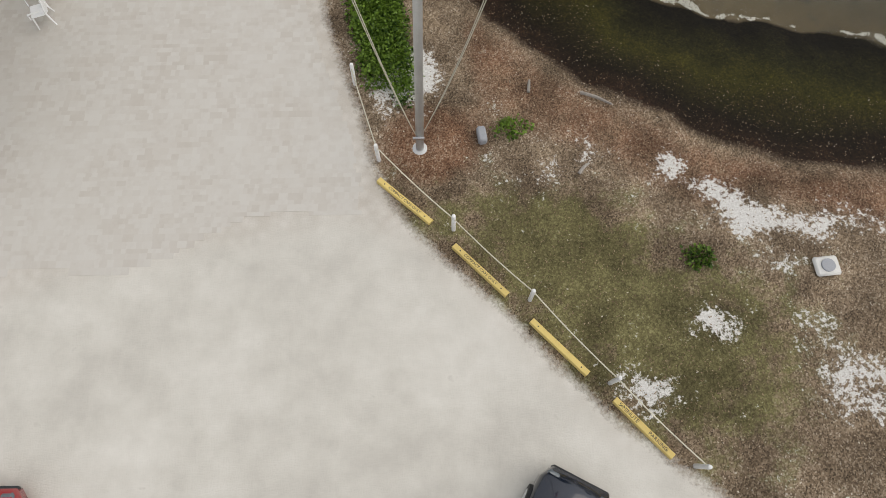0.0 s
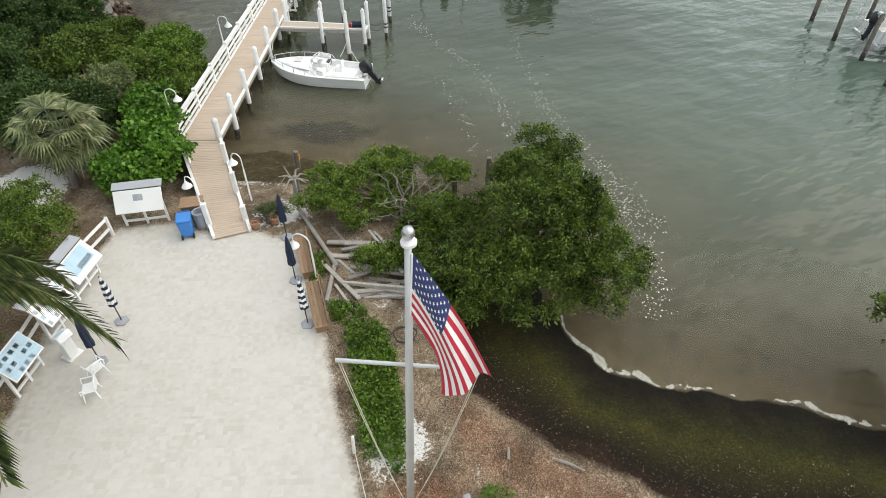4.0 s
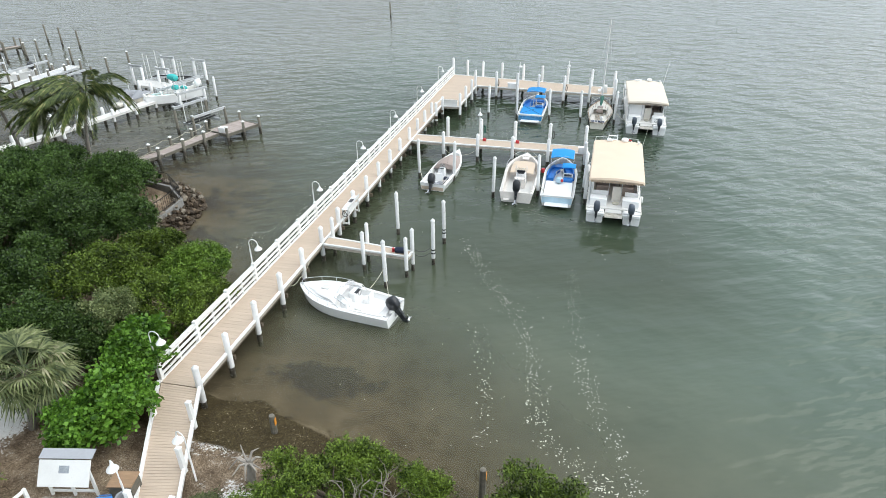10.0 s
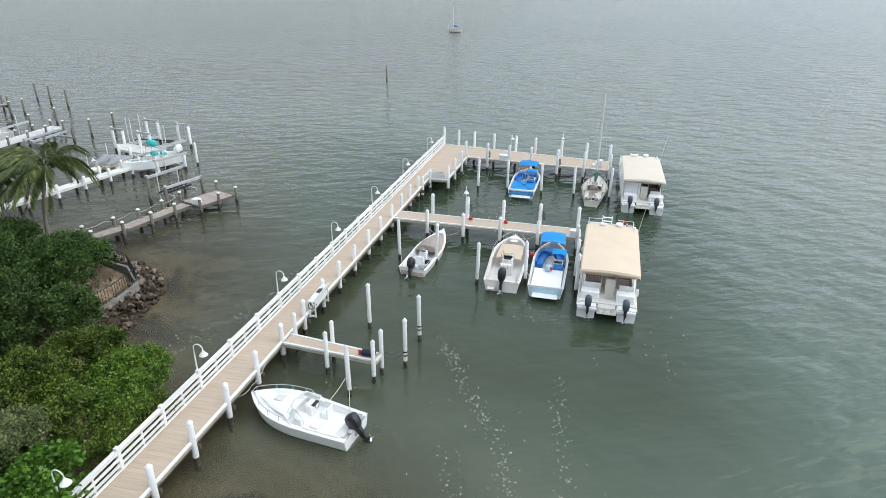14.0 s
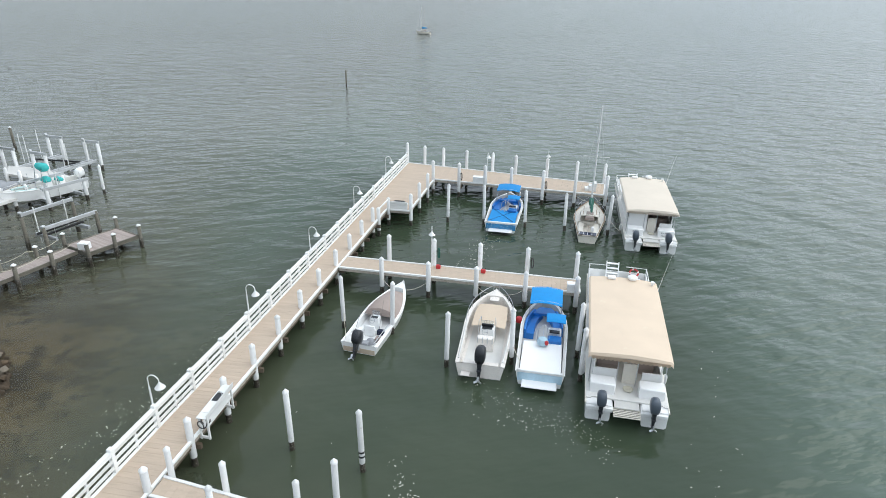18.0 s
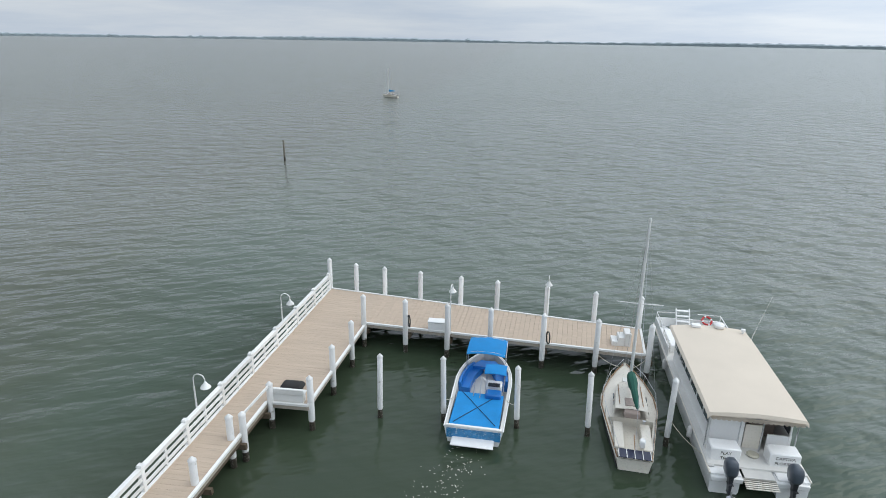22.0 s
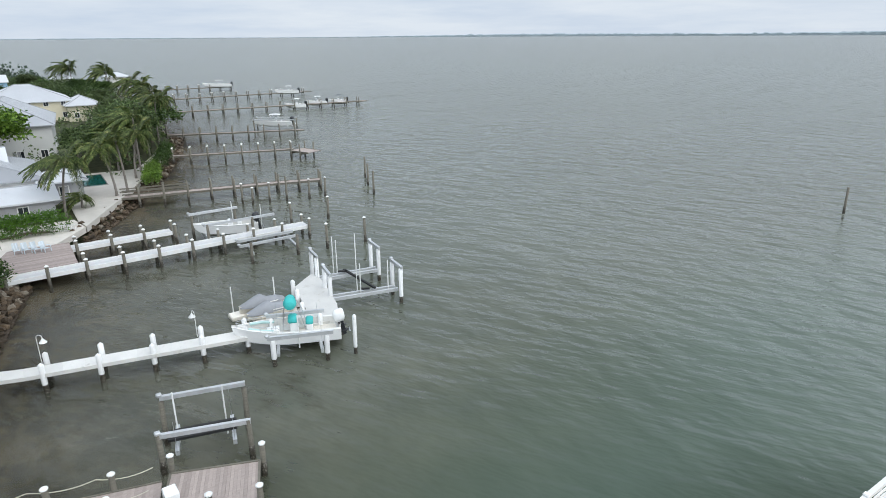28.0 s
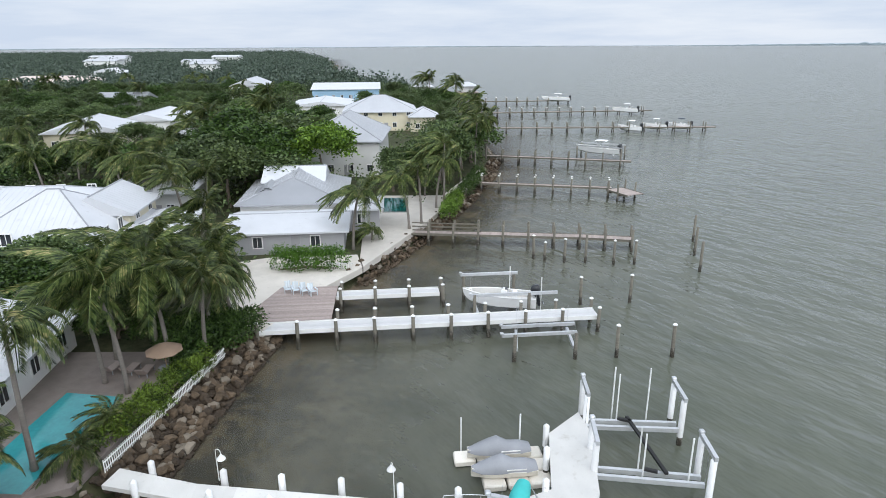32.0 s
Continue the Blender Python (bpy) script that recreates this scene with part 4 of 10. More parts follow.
def hull(parent, L, B, F=0.75, Fb=1.15, draft=0.35, fore=0.35, side=0.16, sole=0.25, full=0.45, p=2.2, aft=0.9, coat=GELCOAT, stripe=None, inner=NONSKID):
    """The shell, the deck with its well, and the rub rail of an open boat; returns functions for its half beam and sheer."""
    hb, sh = (lambda s: half_beam(s, B, aft, full, p)), (lambda s: F + (Fb - F) * s * s)
    st = [0, 0.08, 0.2, 0.35, 0.5, 0.6, 0.7, 0.78, 0.85, 0.91, 0.96, 1.0]
    rings = []
    for s in st:
        h, z, k = hb(s), sh(s), -draft * (1 - max(0, (s - 0.55) / 0.45) ** 2) + 0.5 * Fb * max(0, (s - 0.8) / 0.2) ** 2
        c = max(k + 0.02, -0.04 + 0.35 * s ** 3)
        y = s * L
        rake = 0.12 * L * max(0, s - 0.7)
        ring = [(-h, y + rake, z), (-h * 0.97, y + rake * 0.8, z * 0.72), (-h * 0.86, y + rake * 0.3, c), (0, y, k), (h * 0.86, y + rake * 0.3, c), (h * 0.97, y + rake * 0.8, z * 0.72), (h, y + rake, z)]
        rings.append(ring)
    bm = bmesh.new()
    vs = add_loft(bm, rings, closed=False)
    bm.faces.new(vs[0])
    bmesh.ops.recalc_face_normals(bm, faces=bm.faces)
    part("hull", bm, coat, parent, smooth=False)
    rings = []
    cut = 1 - fore
    for s in sorted(set(st + [cut - 0.004, cut, 0.03])):
        h, z, y = hb(s), sh(s), s * L + 0.12 * L * max(0, s - 0.7)
        i = max(0.015, h - side)
        if s < 0.02 or s >= cut:
            crown = 0.10 if s >= cut else 0.0
            rings.append([(-h, y, z), (-i, y, z + 0.03), (-i * 0.94, y, z + 0.03 + crown * 0.4), (0, y, z + 0.03 + crown), (i * 0.94, y, z + 0.03 + crown * 0.4), (i, y, z + 0.03), (h, y, z)])
        else:
            rings.append([(-h, y, z), (-i, y, z + 0.03), (-i * 0.96, y, sole), (0, y, sole), (i * 0.96, y, sole), (i, y, z + 0.03), (h, y, z)])
    bm = bmesh.new()
    add_loft(bm, rings, closed=False)
    bmesh.ops.recalc_face_normals(bm, faces=bm.faces)
    part("deck", bm, inner if fore < 0.2 else coat, parent)
    if stripe:
        for q in (-1, 1):
            part("side_stripe", tube([(q * (hb(s) * 0.975 + 0.006), s * L, sh(s) * 0.78) for s in st[:8]], 0.05, 6), stripe, parent)
    for q in (-1, 1):
        part("rub_rail", tube([(q * hb(s), s * L + 0.12 * L * max(0, s - 0.7), sh(s)) for s in st], 0.035, 6), coat, parent)
    return hb, sh


COWL = shared("cowl", loft([[(x * w, y0 + y * d, z) for x, y in ((-1, -0.8), (-0.6, -1), (0.6, -1), (1, -0.8), (1, 0.7), (0.6, 1), (-0.6, 1), (-1, 0.7))] for z, w, d, y0 in ((0.35, 0.17, 0.24, 0), (0.5, 0.22, 0.34, 0), (0.8, 0.23, 0.36, -0.02), (1.0, 0.2, 0.31, -0.05), (1.1, 0.12, 0.2, -0.08))]), BLACK_PLASTIC, True)
COWL_NAVY = COWL.copy()
COWL_NAVY.materials.clear()
COWL_NAVY.materials.append(NAVY_ENGINE)
bm = loft([[(x * w, y, z) for x, y in ((-1, -d), (1, -d), (1, d * 0.8), (-1, d * 0.8))] for z, w, d in ((0.42, 0.12, 0.2), (0.1, 0.08, 0.16), (-0.3, 0.05, 0.14), (-0.62, 0.02, 0.12))])
add_box(bm, (0, -0.1, 0.02), (0.2, 0.4, 0.02))
add_tube(bm, [(0, 0.2, -0.38), (0, 0.12, -0.38), (0, -0.2, -0.38), (0, -0.32, -0.38)], [0.02, 0.075, 0.075, 0.04], 8)
LEG = shared("leg", bm, BLACK_PLASTIC)
bm = bmesh.new()
for k in range(3):
    add_box(bm, (0, 0, 0.1), (0.09, 0.015, 0.18), pose(0, -0.36, -0.38, 0, 120 * k, 0) @ pose(0, 0, 0, 0, 0, 30))
PROP = shared("propeller", bm, STEEL)


COWL_WHITE = COWL.copy()
COWL_WHITE.materials.clear()
COWL_WHITE.materials.append(GELCOAT)


def outboard(parent, x, y, z, up=20, navy=False, size=1.0, turn=0, cowl=None):
    """An outboard engine hung on a transom, tipped up a little."""
    m = pose(x, y, z, -up, 0, turn) @ Matrix.Diagonal((size, size, size, 1))
    e = piece("outboard_engine", LEG, parent, m)
    piece("cowl", cowl or (COWL_NAVY if navy else COWL), e, Matrix())
    piece("propeller", PROP, e, Matrix())
    part("bracket", box((0, 0.24, 0.25), (0.28, 0.16, 0.45), 0.02), ALUMINIUM, e)
    return e


def rail(parent, name, pts, feet, r=0.018, material=STEEL):
    part(name, tube(pts, r, 6), material, parent)
    for a, b in feet:
        part("stanchion", tube([a, b], r * 0.9, 6), material, parent)


def bow_rail(parent, L, hb, sh, s0=0.5, s1=0.97, h=0.4):
    st = [s0 + (s1 - s0) * k / 8 for k in range(9)]
    edge = lambda s, q: Vector((q * max(0.05, hb(s) - 0.08), s * L + 0.12 * L * max(0, s - 0.7), sh(s) + 0.03))
    pts = [edge(s, -1) + Vector((0, 0, h if s > s0 else 0.02)) for s in st] + [edge(s, 1) + Vector((0, 0, h if s > s0 else 0.02)) for s in reversed(st)]
    rail(parent, "bow_rail", pts, [(edge(st[k], q), edge(st[k], q) + Vector((0, 0, h))) for k in (2, 4, 6, 8) for q in (-1, 1)])


def console(parent, y, z, w=0.8, d=0.55, h=0.95, face=-1):
    c = part("console", box((0, y, z + h / 2), (w, d, h), 0.05, taper=0.85), GELCOAT, parent)
    part("dash", box((0, y + face * d * 0.3, z + h + 0.01), (w * 0.62, d * 0.4, 0.05), 0.01), BLACK_PLASTIC, c)
    part("windscreen", loft([[(x * w * 0.42 * k, y - face * (d * 0.34 - 0.1 * (k < 1)), zz) for x in (-1, 1)] + [(x * w * 0.42 * k, y - face * (d * 0.30 - 0.1 * (k < 1)), zz) for x in (1, -1)] for zz, k in ((z + h, 1.0), (z + h + 0.35, 0.85))]), CLEAR_SCREEN, c)
    bm = bmesh.new()
    add_tube(bm, [(0.17 * math.cos(a), 0, 0.17 * math.sin(a)) for a in (math.pi * 2 * k / 12 for k in range(13))], 0.016, 5, False)
    add_box(bm, (0, 0, 0), (0.3, 0.02, 0.03))
    o = part("steering_wheel", bm, STEEL, c)
    o.matrix_basis = pose(-0.1, y + face * (d / 2 + 0.08), z + h * 0.82, 25 * face, 0, 0)
    return c


def seat(parent, x, y, z, w=0.9, d=0.45, material=WHITE_CLOTH, back=True, turn=0):
    s = part("seat", box((0, 0, 0.2), (w, d, 0.4), 0.04), material, parent)
    s.matrix_basis = pose(x, y, z, 0, 0, turn)
    if back:
        part("backrest", box((0, -d / 2 + 0.05, 0.55), (w, 0.1, 0.4), 0.03), material, s)
    return s


def canopy(parent, name, y0, y1, w, z, material, rise=0.14, posts=True, foot=None, thick=0.03):
    """A canvas top stretched over bows, arched from side to side."""
    xs = [-1, -0.8, -0.45, 0, 0.45, 0.8, 1]
    ys = [k / 6 for k in range(7)]
    top = [[(w / 2 * x, y0 + (y1 - y0) * u, z + rise * (1 - x * x) + 0.05 * math.sin(math.pi * u) - (0.05 if u in (0, 1) else 0)) for x in xs] for u in ys]
    bm = bmesh.new()
    a = add_loft(bm, top, closed=False)
    b = add_loft(bm, [[(p[0], p[1], p[2] - thick) for p in r] for r in top], closed=False)
    for k in range(len(ys) - 1):
        for e in (0, -1):
            bm.faces.new((a[k][e], a[k + 1][e], b[k + 1][e], b[k][e]))
    for k in range(len(xs) - 1):
        for e in (0, -1):
            bm.faces.new((a[e][k], a[e][k + 1], b[e][k + 1], b[e][k]))
    bmesh.ops.recalc_face_normals(bm, faces=bm.faces)
    c = part(name, bm, material, parent)
    if posts:
        f = foot or ((y0 + y1) / 2, 0.8)
        for u in (0.08, 0.92):
            y = y0 + (y1 - y0) * u
            part("canopy_bow", tube([(-w / 2, f[0], f[1]), (-w / 2, y, z - 0.02), (-w * 0.22, y, z + rise * 0.75), (w * 0.22, y, z + rise * 0.75), (w / 2, y, z - 0.02), (w / 2, f[0], f[1])], 0.016, 6), STEEL, parent)
    return c


def fender(parent, x, y, z, material=WHITE_CLOTH):
    o = part("fender", lathe(((0.02, -0.32), (0.09, -0.27), (0.12, -0.15), (0.12, 0.15), (0.09, 0.27), (0.02, 0.33)), 8), material, parent)
    o.location = (x, y, z)


# white cuddy boat by the short finger pier
b = thing("motorboat", "white cuddy motorboat with one black outboard engine", "boat")
lay(b, (-3.75, 36.95), (-10.15, 38.1))
hb, sh = hull(b, 6.2, 2.7, 0.66, 0.98, 0.35, 0.40, 0.24, 0.40, 0.5, 2.9, 0.88, inner=GELCOAT)
outboard(b, 0, -0.3, 0.42, 38, size=1.08)
bow_rail(b, 6.15, hb, sh, 0.5, h=0.34)
part("cuddy", loft([[(-w, y, z - 0.16), (-w * 0.8, y, z - 0.03), (-w * 0.4, y, z), (w * 0.4, y, z), (w * 0.8, y, z - 0.03), (w, y, z - 0.16)] for y, w, z in ((3.5, 0.95, 0.95), (3.75, 0.92, 1.16), (4.3, 0.8, 1.17), (4.9, 0.6, 1.14), (5.5, 0.36, 1.1), (5.9, 0.15, 1.06))], closed=False, cap=False), GELCOAT, b)
part("fore_hatch", box((0, 4.55, 1.19), (0.5, 0.5, 0.05), 0.02), NONSKID, b)
for q in (-1, 1):
    part("windscreen", loft([[(q * 0.1, 3.85, 1.13), (q * 0.75, 3.6, 1.1), (q * 1.0, 2.75, 0.9)], [(q * 0.1, 3.55, 1.5), (q * 0.68, 3.35, 1.48), (q * 0.93, 2.65, 1.25)]], closed=False, cap=False), CLEAR_SCREEN, b)
    part("windscreen_frame", tube([(q * 0.1, 3.55, 1.5), (q * 0.68, 3.35, 1.48), (q * 0.93, 2.65, 1.25), (q * 1.02, 2.4, 0.86)], 0.022, 6), STEEL, b)
    part("windscreen_foot", tube([(q * 0.1, 3.85, 1.13), (q * 0.75, 3.6, 1.1), (q * 1.0, 2.75, 0.9)], 0.018, 6), STEEL, b)
    part("coaming_pad", tube([(q * (hb(u) - 0.2), u * 6.2, sh(u) + 0.05) for u in (0.06, 0.18, 0.3, 0.4)], 0.055, 8), WHITE_CLOTH, b)
    part("stern_cleat", box((q * 0.95, 0.25, 0.73), (0.05, 0.2, 0.05), 0.015), STEEL, b)
c = part("helm", box((0.5, 2.95, 0.62), (0.7, 0.5, 0.75), 0.06), GELCOAT, b)
part("dash", box((0.5, 2.74, 1.0), (0.5, 0.2, 0.06), 0.01), BLACK_PLASTIC, c)
part("steering_wheel", tube([(0.5 + 0.17 * math.cos(a), 2.6, 0.92 + 0.17 * math.sin(a)) for a in (math.pi * k / 6 for k in range(13))], 0.016, 5, False), BLACK_PLASTIC, c)
part("port_console", box((-0.55, 2.95, 0.6), (0.6, 0.5, 0.7), 0.06), GELCOAT, b)
for x in (-0.55, 0.5):
    seat(b, x, 2.05, 0.3, 0.55, 0.5, WHITE_CLOTH, x > 0)
part("stern_seat", box((0, 0.55, 0.42), (1.8, 0.45, 0.38), 0.06), WHITE_CLOTH, b)
part("splash_well", box((0, 0.12, 0.64), (0.9, 0.24, 0.12), 0.03), NONSKID, b)
part("side_lettering", box((1.15, 0.9, 0.5), (0.02, 0.75, 0.06)), LETTER, b)

# skiff under a taupe bow cover
b = thing("skiff", "white open skiff with a taupe bow cover and black outboard", "boat")
lay(b, (-5.63, 55.45), (-4.66, 63.1))
hb, sh = hull(b, 7.3, 2.35, 0.6, 1.0, 0.28, 0.12, 0.16, 0.2, 0.5, 1.9, 0.95, inner=GELCOAT)
part("hull_bottom_band", box((0, -0.012, 0.2), (1.95, 0.02, 0.3)), TAN_CANVAS, b)
outboard(b, -0.1, -0.3, 0.35, 32, size=1.1)
part("bow_cover", loft([[(-hb(s) + 0.12, s * 7.3, sh(s) + 0.04), (-hb(s) * 0.55, s * 7.3, sh(s) + h * 0.75), (0, s * 7.3, sh(s) + h), (hb(s) * 0.55, s * 7.3, sh(s) + h * 0.75), (hb(s) - 0.12, s * 7.3, sh(s) + 0.04)] for s, h in ((0.44, 0.06), (0.45, 0.55), (0.55, 0.72), (0.65, 0.55), (0.75, 0.3), (0.84, 0.1))], closed=False, cap=False), TAUPE_CANVAS, b)
console(b, 2.6, 0.2, 0.65, 0.5, 0.85)
seat(b, 0, 1.75, 0.2, 0.7, 0.4, GELCOAT)
part("cooler", box((-0.4, 1.0, 0.4), (0.5, 0.35, 0.35), 0.03), GELCOAT, b)
part("net_heap", lathe(((0.3, 0.22), (0.26, 0.4), (0.12, 0.52), (0.02, 0.55)), 9), GREY_COVER, b).location = (0.35, 0.9, 0)
for x, y, s, mt in ((0.55, 2.0, (0.4, 0.3, 0.3), NAVY_CLOTH), (-0.65, 1.7, (0.35, 0.5, 0.35), GELCOAT), (0.1, 0.6, (0.5, 0.35, 0.25), GREY_COVER), (-0.35, 2.95, (0.3, 0.3, 0.55), GELCOAT), (0.7, 1.2, (0.3, 0.4, 0.3), TAUPE_CANVAS)):
    part("gear_box", box((x, y, 0.2 + s[2] / 2), s, 0.03), mt, b)
for x in (-0.75, 0.8):
    part("fishing_rod", tube([(x, 0.9, 0.35), (x * 0.9, 1.6, 1.3), (x * 0.7, 2.6, 2.2)], [0.014, 0.01, 0.005], 5), BLACK_PLASTIC, b)
part("push_pole", tube([(0.85, 0.2, 0.68), (0.95, 4.4, 0.78)], 0.025, 6), ALUMINIUM, b)

# centre console with a tan cushion cover
b = thing("center_console_boat", "white centre console boat with a tan canvas over the bow", "boat")
lay(b, (1.5, 54.35), (1.72, 62.4))
hb, sh = hull(b, 7.75, 2.95, 0.85, 1.3, 0.4, 0.1, 0.2, 0.32, 0.55, 2.7, 0.9, coat=WARM_COAT, inner=WARM_COAT)
outboard(b, 0, -0.05, 0.55, 18, size=1.25)
bow_rail(b, 7.75, hb, sh, 0.5, h=0.45)
part("bow_cover", loft([[(-w, s * 7.75, 1.12), (-0.5, s * 7.75, 1.2), (0, s * 7.75, 1.22), (0.5, s * 7.75, 1.2), (w, s * 7.75, 1.12)] for s, w in ((0.46, 0.98), (0.47, 1.0), (0.6, 1.0), (0.7, 0.97), (0.79, 0.9), (0.8, 0.87))], closed=False, cap=False), TAN_CANVAS, b)
c = console(b, 3.3, 0.32, 0.95, 0.6, 1.0)
part("electronics_box", box((0, 3.3, 1.4), (0.7, 0.1, 0.2), 0.02), BLACK_PLASTIC, c)
for x in (-0.42, -0.14, 0.14, 0.42):
    part("rod_holder", tube([(x, 2.12, 0.9), (x, 2.05, 1.3)], 0.03, 6), STEEL, b)
for q in (-1, 1):
    part("grab_rail", tube([(q * 0.5, 3.05, 0.5), (q * 0.5, 3.1, 1.75), (q * 0.42, 3.6, 1.8), (q * 0.45, 3.75, 0.9)], 0.02, 6), STEEL, c)
    part("gunwale_pad", tube([(q * (hb(s) - 0.12), s * 7.75, sh(s) + 0.05) for s in (0.05, 0.2, 0.35, 0.5)], 0.05, 6), NONSKID, b)
part("bow_hatch", box((0, 6.9, 1.22), (0.6, 0.5, 0.05), 0.02), WARM_COAT, b)
part("cockpit_floor", box((0, 2.6, 0.335), (2.0, 4.6, 0.02), 0.005), NONSKID, b)
part("leaning_seat", box((0, 2.35, 0.75), (0.95, 0.45, 0.85), 0.05), WARM_COAT, b)
part("swim_step", box((-0.75, -0.25, 0.35), (0.5, 0.4, 0.06), 0.02), WARM_COAT, b)
part("transom_hatch", box((0, 0.3, 0.7), (2.0, 0.35, 0.2), 0.04), WARM_COAT, b)


def deck_boat(label, stern, bow, L, B, tail, tail_label, wrap):
    """An open deck boat with a wrap-round bow lounge, a folded helm top and a blue bimini over the bow."""
    d = thing("deck_boat", label, "boat", group="deck boats")
    lay(d, stern, bow)
    h, s_ = hull(d, L, B, 0.85, 1.1, 0.4, 0.06, 0.16, 0.3, 0.55, 2.6, 0.94)
    part("swim_platform", box((0, -0.32, 0.3), (B * 0.68, 0.7, 0.08), 0.03), GELCOAT, d)
    part("aft_cover", box((0, 1.5, 0.9), (B * 0.80, 2.9, 0.1), 0.03), tail, d, tail_label)
    part("transom_cap", box((0, 0.02, 0.9), (B * 0.88, 0.14, 0.12), 0.03), GELCOAT, d)
    part("transom_print", box((0, -0.014, 0.52), (B * 0.86, 0.02, 0.5)), wrap, d)
    for q in (-1, 1):
        n = [0.52, 0.6, 0.68, 0.76, 0.84]
        part("bench", loft([[(q * (h(s) - 0.2), s * L, 0.3), (q * (h(s) - 0.2), s * L, 0.95), (q * max(0.02, h(s) - 0.32), s * L, 0.95), (q * max(0.02, h(s) - 0.36), s * L, 0.68), (q * max(0.01, h(s) - 0.8), s * L, 0.68), (q * max(0.01, h(s) - 0.8), s * L, 0.3)] for s in (n if q < 0 else n[1:])]), BLUE_PAD, d)
    part("bow_pad", loft([[(-h(s) + 0.3, s * L, 0.68), (-h(s) + 0.3, s * L, 0.86), (h(s) - 0.3, s * L, 0.86), (h(s) - 0.3, s * L, 0.68)] for s in (0.8, 0.85, 0.9)]), BLUE_PAD, d)
    c = part("helm", box((0.62, L * 0.5, 0.75), (0.8, 0.6, 0.9), 0.05), GELCOAT, d)
    part("dash", box((0.62, L * 0.47, 1.22), (0.6, 0.3, 0.06), 0.01), BLACK_PLASTIC, c)
    canopy(c, "helm_top", L * 0.5 - 0.35, L * 0.5 + 0.65, 1.1, 1.95, BLUE_CANVAS, 0.06, False).location = (0.66, 0, 0)
    rail(c, "top_frame", [(0.2, L * 0.5 - 0.25, 0.9), (0.2, L * 0.5 - 0.2, 1.95), (1.12, L * 0.5 - 0.2, 1.95), (1.12, L * 0.5 - 0.25, 0.9)], [((0.2, L * 0.5 + 0.4, 0.9), (0.2, L * 0.5 + 0.5, 1.95)), ((1.12, L * 0.5 + 0.4, 0.9), (1.12, L * 0.5 + 0.5, 1.95))])
    part("helm_seat", box((0.65, L * 0.5 - 0.85, 0.75), (0.8, 0.6, 0.85), 0.06), BLUE_PAD, d)
    rail(d, "ski_bar", [(-0.35, L * 0.36, 0.9), (-0.3, L * 0.4, 1.7), (0, L * 0.42, 1.85), (0.3, L * 0.4, 1.7), (0.35, L * 0.36, 0.9)], [((0, L * 0.34, 0.9), (0, L * 0.42, 1.85))], 0.025)
    canopy(d, "bimini", L * 0.66, L * 0.93, B * 0.7, 2.15, BLUE_CANVAS, 0.13, True, (L * 0.7, 1.0))
    return d


d = deck_boat("white deck boat with bright blue bimini and blue seats", (4.75, 54.2), (5.0, 62.9), 8.0, 2.75, GELCOAT, "", SIGN_BLUE)
part("tow_bag", lathe(((0.12, 0.0), (0.3, 0.1), (0.34, 0.28), (0.25, 0.45), (0.06, 0.52)), 9), SIGN_BLUE, d).location = (0, 2.6, 0.95)
part("bag_patch", lathe(((0.1, 0.0), (0.14, 0.1), (0.1, 0.2), (0.02, 0.24)), 7), RED, d).location = (0.2, 2.4, 1.15)
part("fender", lathe(((0.03, -0.2), (0.2, -0.12), (0.24, 0.05), (0.16, 0.2), (0.02, 0.24)), 10), RED, d).location = (-1.55, 5.4, 0.8)
d = deck_boat("white deck boat with blue bimini and blue aft deck cover", (0.95, 75.4), (1.3, 83.0), 7.3, 2.95, BLUE_CANVAS, "bright blue aft deck cover", WRAP_BLUE)
for a, c in (((-1.0, 0.2, 0.98), (1.0, 3.0, 0.98)), ((1.0, 0.2, 0.98), (-1.0, 3.0, 0.98))):
    part("cover_strap", tube([a, c], 0.015, 5), RUBBER, d)

# two covered catamaran tour boats
def text_mesh(words, size, material, parent, m):
    cu = bpy.data.curves.new("lettering", "FONT")
    cu.body, cu.size, cu.align_x, cu.align_y, cu.extrude = words, size, "CENTER", "CENTER", 0.004
    tmp = bpy.data.objects.new("lettering", cu)
    scene.collection.objects.link(tmp)
    me = bpy.data.meshes.new_from_object(tmp.evaluated_get(bpy.context.evaluated_depsgraph_get()))
    bpy.data.objects.remove(tmp)
    me.materials.clear()
    me.materials.append(material)
    o = new("lettering", me)
    o.parent = parent
    o.matrix_basis = m
    return o


